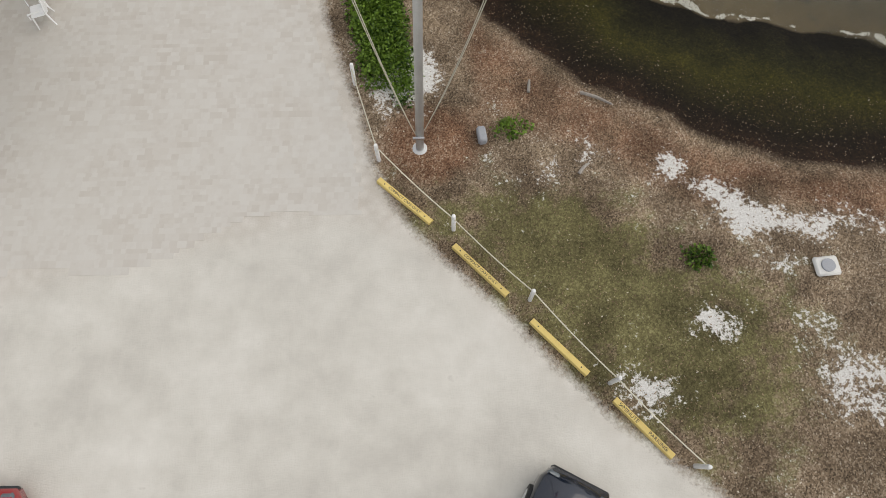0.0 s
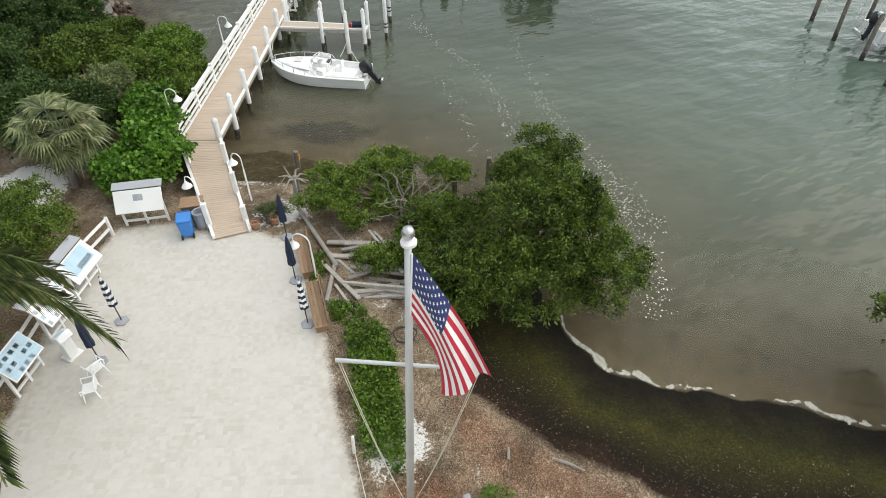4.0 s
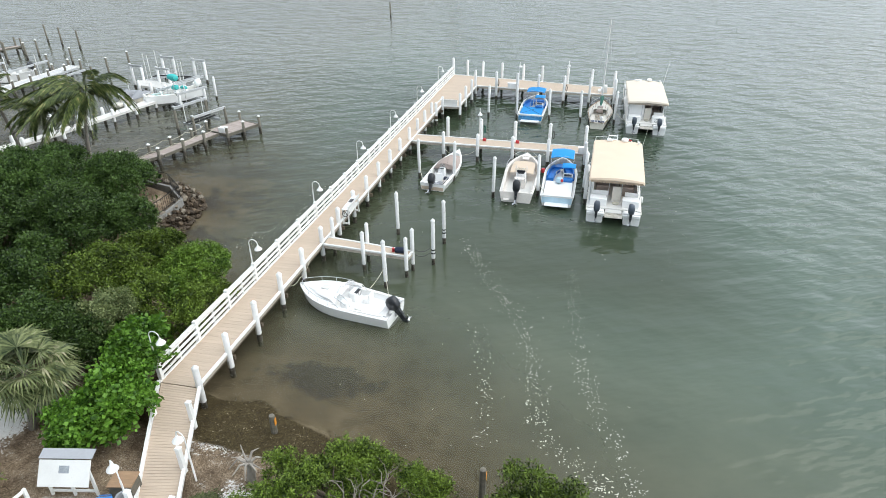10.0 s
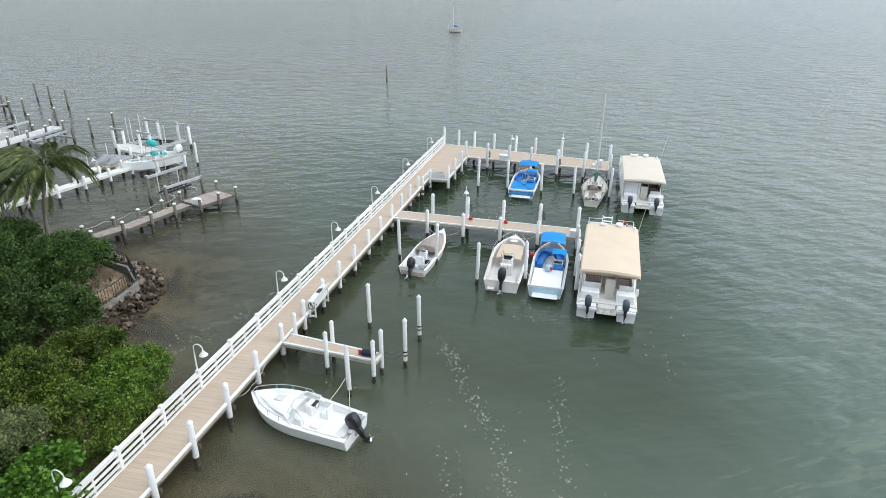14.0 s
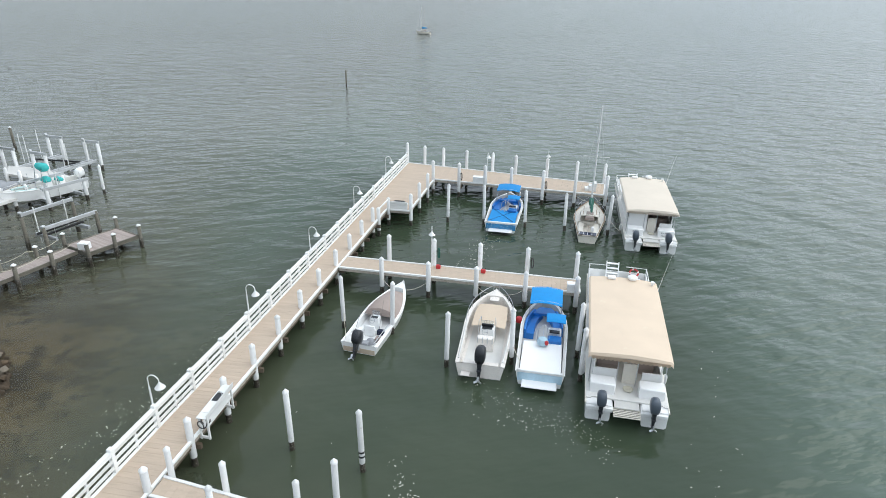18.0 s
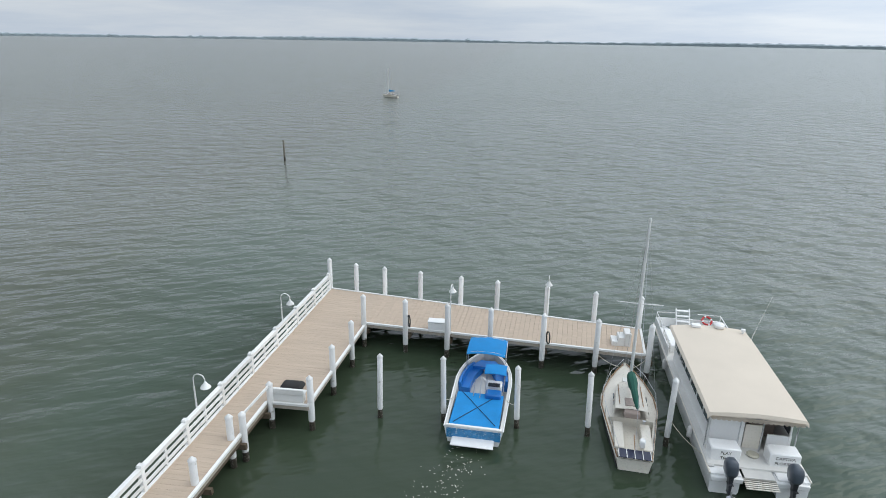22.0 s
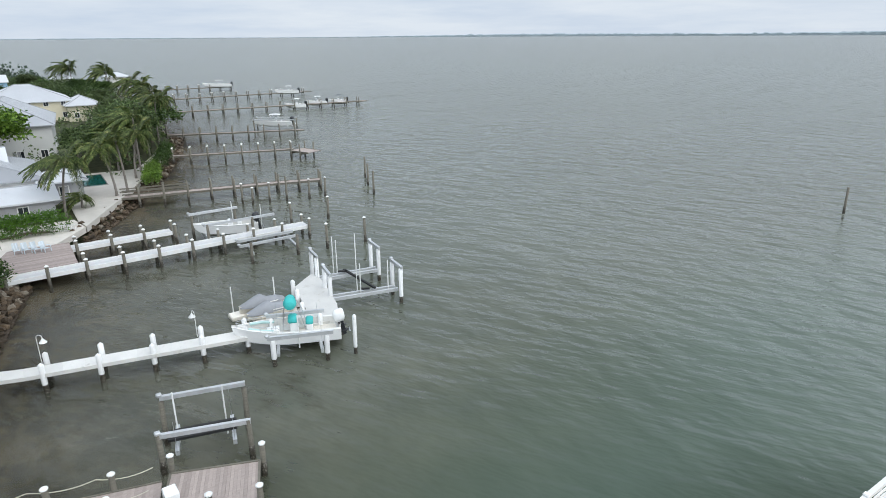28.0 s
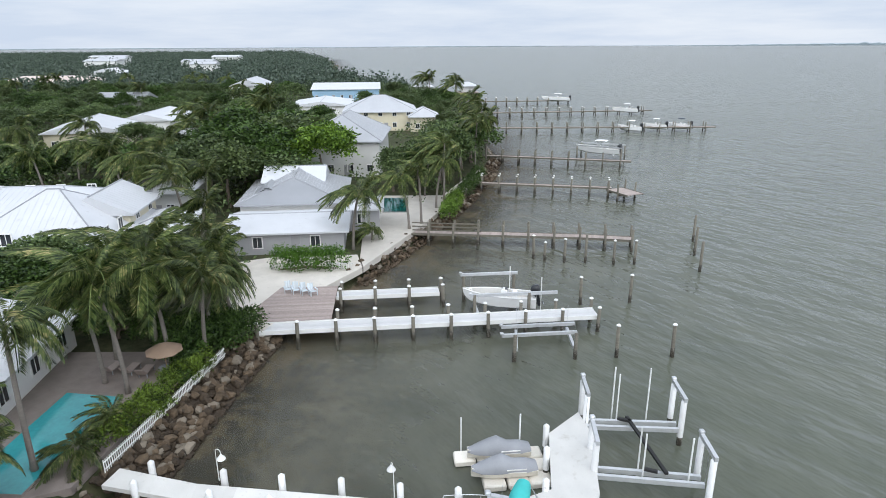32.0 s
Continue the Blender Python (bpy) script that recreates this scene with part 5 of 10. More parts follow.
def tour_boat(label, stern, bow, canvas, closed, words):
    L, B = 14.6, 4.0
    t = thing("tour_boat", label, "boat", group="tour boats")
    lay(t, stern, bow)
    for q in (-1, 1):
        part("pontoon_hull", loft([[(q * 1.35 + x * w, y, z) for x, z in ((-0.62, 0.95), (-0.6, 0.1), (-0.3, -0.4), (0.3, -0.4), (0.6, 0.1), (0.62, 0.95))] for y, w in ((0.0, 1.0), (0.4, 1.0), (8, 1.0), (11.5, 0.95), (13.6, 0.6), (14.6, 0.12))]), GELCOAT, t)
        part("rub_rail", tube([(q * 1.99, 0, 0.96), (q * 1.99, 11, 0.98), (q * 1.95, L, 1.0)], 0.045, 6), CREAM_COAT, t)
        part("side_deck", box((q * 1.86, 6.6, 1.0), (0.26, 12.4, 0.04)), NONSKID, t)
        # side wall with a row of windows
        part("side_wall", box((q * 1.66, 5.8, 1.42), (0.06, 7.8, 0.85), 0.01), GELCOAT, t)
        part("roof_beam", box((q * 1.66, 5.8, 2.94), (0.08, 8.2, 0.12)), GELCOAT, t)
        for k in range(7):
            y = 1.9 + k * 1.3
            part("window_post", box((q * 1.66, y, 2.4), (0.07, 0.09, 1.15)), GELCOAT, t)
            if k < 6 and (closed or k > 1):
                part("window", box((q * 1.66, y + 0.65, 2.38), (0.02, 1.18, 1.05)), GLASS, t)
        part("fore_bulwark", box((q * 1.9, 12.3, 1.28), (0.07, 4.2, 0.6), 0.02), GELCOAT, t)
        rail(t, "bow_rail", [(q * 1.9, 10.3, 1.95), (q * 1.9, 14.3, 1.95), (q * 0.55, 14.36, 1.95)], [((q * 1.9, y, 1.55), (q * 1.9, y, 1.95)) for y in (10.4, 11.7, 13.0, 14.25)], 0.028, WHITE_PAINT)
        for k in range(2):
            fender(t, q * 2.12, 3.2 + k * 6.5, 0.75)
        b = part("engine_box", box((q * 1.2, 1.2, 1.25), (1.25, 0.75, 0.75), 0.05), GELCOAT, t)
        if words:
            for k, w in enumerate(words[(q + 1) // 2]):
                text_mesh(w, 0.2, LETTER, b, pose(q * 1.2, 0.822, 1.4 - 0.24 * k, 90, 0, 0))
        outboard(t, q * 1.25, -0.25, 0.72, 12, True, 1.0)
        part("engine_well", box((q * 1.3, 0.25, 0.75), (1.3, 0.75, 0.25), 0.04), GELCOAT, t)
    part("main_deck", box((0, 6.9, 0.98), (3.9, 12.8, 0.1)), NONSKID, t)
    part("fore_wall", box((0, 9.75, 1.85), (3.3, 0.06, 1.75)), GELCOAT, t)
    part("bow_wall", box((0, 14.35, 1.28), (3.7, 0.07, 0.6), 0.02), GELCOAT, t)
    n = [-2.05, -1.96, -1.2, 0, 1.2, 1.96, 2.05]
    zed = [2.92, 3.02, 3.1, 3.15, 3.1, 3.02, 2.92]
    bm = bmesh.new()
    rows_ = [[(x * f, y, z - dz) for x, z in zip(n, zed)] for y, f, dz in ((1.3, 1.0, 0.16), (1.38, 1.0, 0.02), (2.5, 1.0, 0), (5.5, 1.0, 0), (9.0, 1.0, 0), (10.15, 0.99, 0.02), (10.25, 0.98, 0.12))]
    add_loft(bm, rows_, closed=False)
    add_loft(bm, [[(p_[0], p_[1], p_[2] - 0.05) for p_ in r] for r in rows_], closed=False)
    bmesh.ops.recalc_face_normals(bm, faces=bm.faces)
    part("roof", bm, canvas, t)
    # scalloped edge of the awning
    bm = bmesh.new()
    for k in range(18):
        x = -1.9 + 3.8 * (k + 0.5) / 18
        vs = [bm.verts.new((x + dx, 1.28, z)) for dx, z in ((-0.105, 2.92), (0.105, 2.92), (0.105, 2.78), (0.06, 2.74), (0, 2.72), (-0.06, 2.74), (-0.105, 2.78))]
        bm.faces.new(vs)
    bmesh.ops.solidify(bm, geom=bm.faces[:], thickness=0.01)
    part("valance", bm, canvas, t)
    for x in (-1.85, -0.5, 0.45, 1.85):
        part("aft_post", tube([(x, 1.75, 1.0), (x, 1.7, 3.0)], 0.03, 6), STEEL, t)
    part("aft_bulkhead", box((-1.0, 1.95, 1.75), (1.5, 0.05, 1.6)) if closed else box((-1.1, 1.95, 1.4), (1.2, 0.05, 0.85)), GELCOAT, t)
    part("aft_bulkhead", box((1.25, 1.95, 1.4), (1.0, 0.05, 0.85)), GELCOAT, t)
    part("door", box((0.15, 1.97, 1.6), (0.7, 0.04, 1.25), 0.01), CREAM_COAT, t, "pale half door")
    part("boarding_slats", box((0, 0.35, 0.92), (1.2, 0.8, 0.04)), NONSKID, t)
    for k in range(6):
        part("slat", box((0, 0.0 - k * 0.1, 0.85 - k * 0.02), (1.3, 0.06, 0.03)), CREAM_COAT, t)
    for x in (-0.9, 0.0, 0.9):
        for y in (3.2, 4.8, 6.4, 8.0):
            if x:
                seat(t, x, y, 1.03, 1.1, 0.45, TAUPE_CANVAS)
    part("rope_coil", lathe(((0.12, 0.0), (0.25, 0.02), (0.27, 0.08), (0.2, 0.12), (0.1, 0.1)), 10), ROPE, t).location = (0.1, 1.4, 1.03)
    # bow ladder, life ring, radar, horn and aerial
    l_ = part("bow_ladder", tilt_box((-0.75, 13.7, 1.05), (-0.75, 14.5, 2.2), 0.06, 0.12), GELCOAT, t, "white boarding ladder")
    part("ladder_side", tilt_box((0.05, 13.7, 1.05), (0.05, 14.5, 2.2), 0.06, 0.12), GELCOAT, l_)
    for k in range(4):
        part("tread", box((-0.35, 13.82 + 0.2 * k, 1.28 + 0.27 * k), (0.76, 0.2, 0.05), 0.01), GELCOAT, l_)
    ring = part("life_ring", tube([(0.28 * math.cos(a), 0, 0.28 * math.sin(a)) for a in (math.pi * 2 * k / 16 for k in range(17))], 0.06, 8, False), RED, t, "red life ring")
    ring.matrix_basis = pose(1.1, 14.15, 1.65, -55, 0, 0)
    for k in range(4):
        part("ring_band", tube([(0.28 * math.cos(a), 0, 0.28 * math.sin(a)) for a in (math.pi / 2 * k + 0.1, math.pi / 2 * k + 0.28, math.pi / 2 * k + 0.45)], 0.066, 8), WHITE_CLOTH, ring)
    part("bow_seat", box((1.25, 12.6, 1.22), (0.55, 2.4, 0.4), 0.04), GELCOAT, t)
    part("bow_seat", box((-1.4, 11.9, 1.22), (0.5, 2.4, 0.4), 0.04), GELCOAT, t)
    part("foredeck_mat", box((-0.1, 11.9, 1.04), (1.6, 2.6, 0.02)), CREAM_COAT, t)
    rd = part("radar", lathe(((0.26, 0.1), (0.3, 0.16), (0.3, 0.26), (0.22, 0.34), (0.03, 0.37)), 14), GELCOAT, t)
    rd.location = (0.55, 10.0, 3.05)
    part("roof_locker", box((-0.7, 9.9, 3.2), (0.5, 0.35, 0.16), 0.03), GELCOAT, t)
    part("search_lamp", lathe(((0.05, 0), (0.06, 0.15), (0.12, 0.17), (0.12, 0.3), (0.02, 0.32)), 10), GELCOAT, t).location = (1.7, 9.6, 3.0)
    part("aerial", tube([(1.95, 9.2, 1.4), (2.0, 9.0, 3.2), (2.3, 8.2, 5.9)], [0.02, 0.018, 0.006], 5), GELCOAT, t)
    return t


tour_boat("white catamaran tour boat under a tan canvas roof", (9.02, 51.9), (9.72, 66.5), TAN_CANVAS, False, None)
tour_boat("white catamaran tour boat under a cream canvas roof", (13.05, 73.6), (13.4, 88.2), CREAM_CANVAS, True, (("PLAY", "TIME"), ("CAPTIVA", "FLORIDA")))

# small sloop in the outer slip
def sloop(label, stern, bow, L, B, mast, cover, lean=0):
    s = thing("sailing_boat", label, "boat")
    lay(s, stern, bow)
    h, z = hull(s, L, B, 0.6, 0.98, 0.5, 0.62, 0.14, 0.35, 0.52, 2.0, 0.55, CREAM_COAT, inner=CREAM_COAT)
    part("cabin", loft([[(-w, y, 0.95), (-w * 0.9, y, 0.95 + t_), (0, y, 1.02 + t_), (w * 0.9, y, 0.95 + t_), (w, y, 0.95)] for y, w, t_ in ((L * 0.36, 0.85, 0.38), (L * 0.4, 0.85, 0.42), (L * 0.58, 0.75, 0.38), (L * 0.72, 0.5, 0.2), (L * 0.75, 0.4, 0.02))], closed=False, cap=False), CREAM_COAT, s)
    part("hatch", box((0, L * 0.43, 1.42), (0.6, 0.7, 0.07), 0.02), GREY_PLANK, s)
    for q in (-1, 1):
        for y in (0.46, 0.54):
            part("port_light", box((q * 0.79, L * y, 1.15), (0.05, 0.4, 0.12), 0.02), GLASS, s)
        part("cockpit_bench", box((q * 0.62, L * 0.2, 0.62), (0.45, L * 0.26, 0.35), 0.03), CREAM_COAT, s)
        rail(s, "life_line", [(q * (h(u) - 0.05), L * u, z(u) + 0.55) for u in (0.02, 0.2, 0.4, 0.6, 0.8, 0.97)], [((q * (h(u) - 0.05), L * u, z(u)), (q * (h(u) - 0.05), L * u, z(u) + 0.55)) for u in (0.02, 0.2, 0.4, 0.6, 0.8, 0.97)], 0.012)
        part("toe_rail", tube([(q * (h(u) - 0.02), L * u + 0.12 * L * max(0, u - 0.7), z(u) + 0.05) for u in (0.0, 0.15, 0.3, 0.5, 0.65, 0.8, 0.9, 0.98)], 0.035, 5), BROWN_TIMBER, s, "brown timber toe rail")
        part("hand_grip", tube([(q * 0.55, L * u, 1.38) for u in (0.4, 0.48, 0.56, 0.64)], 0.025, 5), BROWN_TIMBER, s)
        part("boot_stripe", tube([(q * (h(u) * 0.9 + 0.01), L * u, 0.09) for u in (0.0, 0.2, 0.4, 0.6, 0.8)], 0.05, 5), RUBBER, s, "dark waterline stripe")
        part("shroud", tube([(q * (h(0.6) - 0.05), L * 0.6, 1.0), (0, L * 0.63, mast * 0.97)], 0.008, 4), STEEL, s)
        part("spreader", tube([(0, L * 0.63, mast * 0.58), (q * 1.1, L * 0.62, mast * 0.585)], 0.03, 6), WHITE_PAINT, s)
    pn = part("solar_panel", box((0, 0.1, 0.82), (B * 0.5, 0.62, 0.03)), SOLAR, s)
    for k in range(5):
        part("cell_line", box((-B * 0.25 + B * 0.5 * k / 4, 0.1, 0.84), (0.03, 0.62, 0.012)), WHITE_PAINT, pn)
    part("fore_hatch", box((0, L * 0.8, z(0.8) + 0.13), (0.45, 0.45, 0.06), 0.02), NONSKID, s)
    part("companion_cover", box((0, L * 0.35, 1.2), (0.75, 0.5, 0.3), 0.05), TAUPE_CANVAS, s)
    part("mast", tube([(0, L * 0.63, 1.2), (0, L * 0.63, mast)], [0.085, 0.06], 8), WHITE_PAINT, s)
    part("boom", tube([(0, L * 0.62, 2.0), (0.1, L * 0.22, 2.05)], 0.05, 8), ALUMINIUM, s)
    part("sail_cover", loft([[(0.1 * (0.62 - u) / 0.4 + r * math.cos(a), L * u, 2.12 + 1.25 * r * math.sin(a)) for a in (math.pi * 2 * k / 8 for k in range(8))] for u, r in ((0.625, 0.05), (0.6, 0.22), (0.52, 0.25), (0.44, 0.17), (0.34, 0.15), (0.24, 0.09), (0.22, 0.03))]), cover, s)
    part("fore_stay", tube([(0, L * 1.02, 1.1), (0, L * 0.63, mast)], 0.012, 4), STEEL, s)
    part("back_stay", tube([(0, 0.1, 0.9), (0, L * 0.63, mast)], 0.008, 4), STEEL, s)
    part("winch", lathe(((0.07, 0), (0.06, 0.1), (0.08, 0.15)), 8), STEEL, s).location = (0.55, L * 0.3, 0.98)
    part("dinghy_motor", box((0.35, 0.75, 1.0), (0.25, 0.3, 0.4), 0.05), GELCOAT, s)
    part("tiller", tube([(0, 0.2, 0.95), (0, 1.1, 1.15)], 0.025, 6), BROWN_TIMBER, s)
    return s


sloop("small cream sloop with a dark green sail cover", (8.15, 74.5), (8.85, 82.6), 7.9, 2.75, 10.3, GREEN_CANVAS)
sloop("white sloop with a blue sail cover anchored offshore", (-37.8, 250.8), (-42.8, 252.3), 5.4, 2.0, 9.0, BLUE_CANVAS)


def centre_console(label, stern, bow, L, B, z, top=None, up=15, twin=False, white=False):
    b = thing("center_console_boat", label, "boat")
    lay(b, stern, bow, z)
    h, s_ = hull(b, L, B, 0.85, 1.2, 0.38, 0.12, 0.18, 0.35, 0.48, 2.1, 0.9)
    for x in ((-0.35, 0.35) if twin else (0,)):
        outboard(b, x, -0.1, 0.55, up, size=1.15, cowl=COWL_WHITE if white else None)
    console(b, L * 0.45, 0.35, 0.8, 0.6, 1.0)
    part("leaning_seat", box((0, L * 0.3, 0.75), (0.85, 0.45, 0.8), 0.05), GELCOAT, b)
    part("bow_seat", box((0, L * 0.68, 0.5), (B * 0.5, 0.6, 0.35), 0.05), GELCOAT, b)
    if top:
        canopy(b, "hard_top", L * 0.3, L * 0.58, B * 0.72, 2.35, top, 0.08, True, (L * 0.45, 0.9))
    return b


b = centre_console("white fishing boat with teal canvas covers on a lift", (-39.95, 77.5), (-42.75, 71.2), 7.0, 2.5, 0.75, None, white=True)
part("helm_cover", box((0, 3.2, 1.45), (0.95, 0.75, 0.5), 0.14, taper=0.8), TEAL_CANVAS, b, "teal canvas cover")
part("seat_cover", box((0, 2.1, 1.2), (1.0, 0.55, 0.35), 0.1, taper=0.85), TEAL_CANVAS, b, "teal canvas cover")
for q in (-1, 1):
    part("top_frame", tube([(q * 0.75, 2.3, 0.6), (q * 0.72, 2.6, 1.9), (q * 0.6, 2.9, 2.55), (q * 0.6, 3.7, 2.5), (q * 0.75, 3.9, 0.7)], 0.028, 6), STEEL, b)
    part("bow_cushion", tube([(q * 0.75, 4.5, 0.95), (q * 0.68, 5.3, 1.03), (q * 0.4, 6.1, 1.1)], 0.1, 6), PALE_TEAL, b, "pale teal cushion")
bag = part("rolled_canvas", loft([[(x, 3.3 + r * math.cos(a) * 1.1, 2.65 + r * math.sin(a)) for a in (2 * math.pi * k / 12 for k in range(12))] for x, r in ((-0.8, 0.06), (-0.7, 0.3), (-0.3, 0.42), (0.25, 0.36), (0.65, 0.3), (0.8, 0.06))]), TEAL_CANVAS, b, "bundled teal canvas top")
part("cockpit_floor", box((0, 2.4, 0.365), (1.6, 4.2, 0.02), 0.005), CREAM_COAT, b)
part("cooler", box((0, 4.35, 0.6), (0.8, 0.45, 0.45), 0.05), GELCOAT, b)
bow_rail(b, 7.0, lambda u: half_beam(u, 2.5, 0.9, 0.48, 2.1), lambda u: 0.85 + 0.35 * u * u, 0.55, 0.96, 0.3)
centre_console("white centre console boat raised on a lift", (-67.7, 81.8), (-69.2, 75.6), 6.2, 2.2, 0.8)
centre_console("large white boat with a hard top on a lift", (-139.0, 116.5), (-144.0, 108.8), 8.6, 2.9, 1.3, GELCOAT, twin=True)
centre_console("white boat moored at a far dock", (-177.0, 137.0), (-180.0, 131.5), 6.0, 2.3, 0.6, GELCOAT)
centre_console("white boat with a top at a far dock", (-177.5, 144.0), (-180.5, 138.5), 6.2, 2.3, 0.9, GELCOAT)
centre_console("boat under a dark top at a far dock", (-177.0, 150.5), (-180.0, 145.5), 6.0, 2.3, 0.9, NAVY_CLOTH)
centre_console("white boat at a far dock end", (-216.0, 152.0), (-220.0, 143.5), 8.0, 2.6, 1.2, GELCOAT)
centre_console("white cruiser raised on a far lift", (-256.0, 141.5), (-260.0, 131.0), 10.5, 3.2, 1.6, GELCOAT)
centre_console("cream open boat raised on a lift", (30.2, 40.6), (36.5, 40.9), 6.0, 2.3, 0.9)


# ---- private docks along the shore ----
TIMBER_PILE = {h: shared("timber_pile", lathe(((0.15, -2.0), (0.15, 0.4), (0.14, h)), 8), OLD_TIMBER, True) for h in (1.8, 2.1, 2.3, 2.6, 3.2)}
PILE_CAP = shared("cap", lathe(((0.18, 0), (0.18, 0.06), (0.02, 0.17)), 8), WHITE_PAINT)
DARK_FOOT = shared("wet_foot", lathe(((0.158, -2.0), (0.16, 0.4), (0.153, 0.78)), 8), WET_PILE, True)
WHITE_PILE = {h: shared("white_pile", lathe(((0.175, 0.55), (0.175, h - 0.14), (0.16, h - 0.12), (0.03, h)), 10), SLEEVE) for h in (2.0, 3.0)}


def timber_pile(parent, x, y, h, cap=True, name="pile"):
    o = piece(name, TIMBER_PILE[h], parent, pose(x, y, 0, random.uniform(-1.2, 1.2), random.uniform(-1.2, 1.2), 0))
    piece("wet_foot", DARK_FOOT, o, Matrix())
    if cap:
        piece("cap", PILE_CAP, o, pose(0, 0, h))
    return o


def white_pile(parent, x, y, h, name="pile"):
    o = piece(name, WHITE_PILE[h], parent, pose(x, y, 0))
    piece("wet_foot", DARK_FOOT, o, Matrix())
    return o


def free_pile(x, y, h, cap=True):
    t = thing("mooring_pile", "grey timber mooring pile with a dark wet foot", "pile", x, y, 0, group="timber mooring piles")
    timber_pile(t, 0, 0, h, cap, "shaft")


def dock(label, line, w, material, post=3.2, h=2.6, cap=True, z=1.3, step=0.3, edge=OLD_TIMBER, skip=0.5, white=False, both=True):
    """A dock along a centre line: boards across, edge beams, piles on both sides."""
    d = thing("dock", label, "dock", group="private docks", kind="structure")
    run = skip
    for a, b in zip(line, line[1:]):
        a, b = Vector(a), Vector(b)
        u = (b - a).normalized()
        s = Vector((-u.y, u.x)) * w / 2
        deck_run(d, a + s, b + s, a - s, b - s, z, z, step, material)
        for q in (s, -s):
            stringers(d, a + q, b + q, z + 0.005, "edge_beam", 0.26, 0.08, edge)
        while run < (b - a).length:
            c = a + u * run
            for q in (1, -1) if both else (1,):
                e = c + s * (1 + 0.3 / w) * q
                (white_pile if white else timber_pile)(d, e.x, e.y, h, *(() if white else (cap,)))
            part("cross_beam", tilt_box((*(c + s), z - 0.4), (*(c - s), z - 0.4), 0.12, 0.22), DARK_TIMBER, d)
            run += post
        run -= (b - a).length
    return d


def slab(name, pts, z0, z1, material, parent=None):
    bm = loft([[(x, y, z) for x, y in pts] for z in (z0, z1)])
    return part(name, bm, material, parent)


def lift_beam(parent, a, b, z, h=0.22, material=ALUMINIUM, name="lift_beam"):
    part(name, tilt_box((*a, z), (*b, z), 0.2, h), material, parent)


def lift(label, posts, top, cradle, guides=(), z_cradle=1.0, tops=(), bunks=()):
    """A boat lift: piles, top beams over them, cradle beams and guide poles."""
    t = thing("boat_lift", label, "boat lift", group="boat lifts")
    for x, y, h, white in posts:
        (white_pile if white else timber_pile)(t, x, y, h, *(() if white else (False,)))
    for a, b, z in top:
        lift_beam(t, a, b, z, 0.24, name="top_beam")
        for e, f in ((a, b), (b, a)):
            v = (Vector(f) - Vector(e)).normalized() * 0.25
            part("gear_cover", box((e[0], e[1], z + 0.17), (0.28, 0.28, 0.2), 0.05), ALUMINIUM, t)
            break
    for a, b in cradle:
        lift_beam(t, a, b, z_cradle, 0.26, name="cradle_beam")
        for p_ in (a, b):
            part("cable", tube([(*p_, z_cradle), (*p_, 2.9)], 0.012, 4), STEEL, t)
    for x, y, z0, z1 in guides:
        part("guide_pole", tube([(x, y, z0), (x, y, z1)], 0.045, 6), WHITE_PAINT, t)
    for a, b in bunks:
        part("bunk", tilt_box((*a, z_cradle + 0.3), (*b, z_cradle + 0.3), 0.18, 0.14), RUBBER, t)
    return t


# grey board dock with a square platform
dA = dock("weathered grey board dock with rope rails", [(-33.9, 53.2), (-32.0, 56.8), (-30.1, 63.3)], 1.35, GREY_PLANK, 2.6, 1.8, True, 0.98, 0.16, OLD_TIMBER, 1.0)
pl = thing("dock_platform", "weathered grey platform at the dock's end", "platform", kind="structure")
PLAT = ((-31.05, 63.95), (-29.48, 67.70), (-28.45, 62.90), (-26.88, 66.65))
deck_run(pl, *PLAT, 1.0, 1.0, 0.16, GREY_PLANK)
for a, b in ((0, 1), (2, 3), (1, 3), (0, 2)):
    stringers(pl, PLAT[a], PLAT[b], 1.0, "edge_beam", 0.3, 0.1, OLD_TIMBER)
for x, y in ((-28.30, 62.80), (-27.55, 64.75), (-26.78, 66.75), (-29.58, 67.90), (-31.25, 64.05)):
    timber_pile(pl, x, y, 1.8)
part("dock_box", box((-29.15, 63.55, 1.29), (0.75, 0.6, 0.55), 0.04), GELCOAT, thing("dock_box", "white storage box on the grey dock", "box"))
for q in (0.85, -0.85):
    pts = [(-33.7 + q * 0.85, 53.6 - q * 0.5), (-32.6 + q * 0.9, 55.8 - q * 0.4), (-31.75 + q * 0.9, 58.1 - q * 0.33), (-30.95 + q * 0.9, 60.7 - q * 0.33), (-30.3 + q * 0.9, 63.0 - q * 0.3)]
    r_ = thing("rope_rail", "sagging pale rope rail along the grey dock", "rope")
    for a, b in zip(pts, pts[1:]):
        part("rope", tube(rope_points((*a, 1.68), (*b, 1.68), 0.22), 0.018, 5), ROPE, r_)
lift("empty aluminium boat lift beside a grey dock", [(-35.0, 64.6, 2.6, False), (-33.8, 68.6, 2.6, False), (-32.6, 63.9, 2.3, False), (-31.2, 67.9, 2.3, False)],
     [((-35.0, 64.6), (-33.8, 68.7), 2.85), ((-32.6, 63.9), (-31.2, 68.0), 2.2)], [((-34.6, 65.2), (-32.3, 64.6)), ((-33.8, 67.8), (-31.5, 67.2))], [(-34.2, 65.1, 0.4, 3.4), (-33.5, 67.4, 0.4, 3.3)], 1.1, bunks=[((-33.9, 64.6), (-33.0, 67.8)), ((-33.2, 64.4), (-32.3, 67.6))])

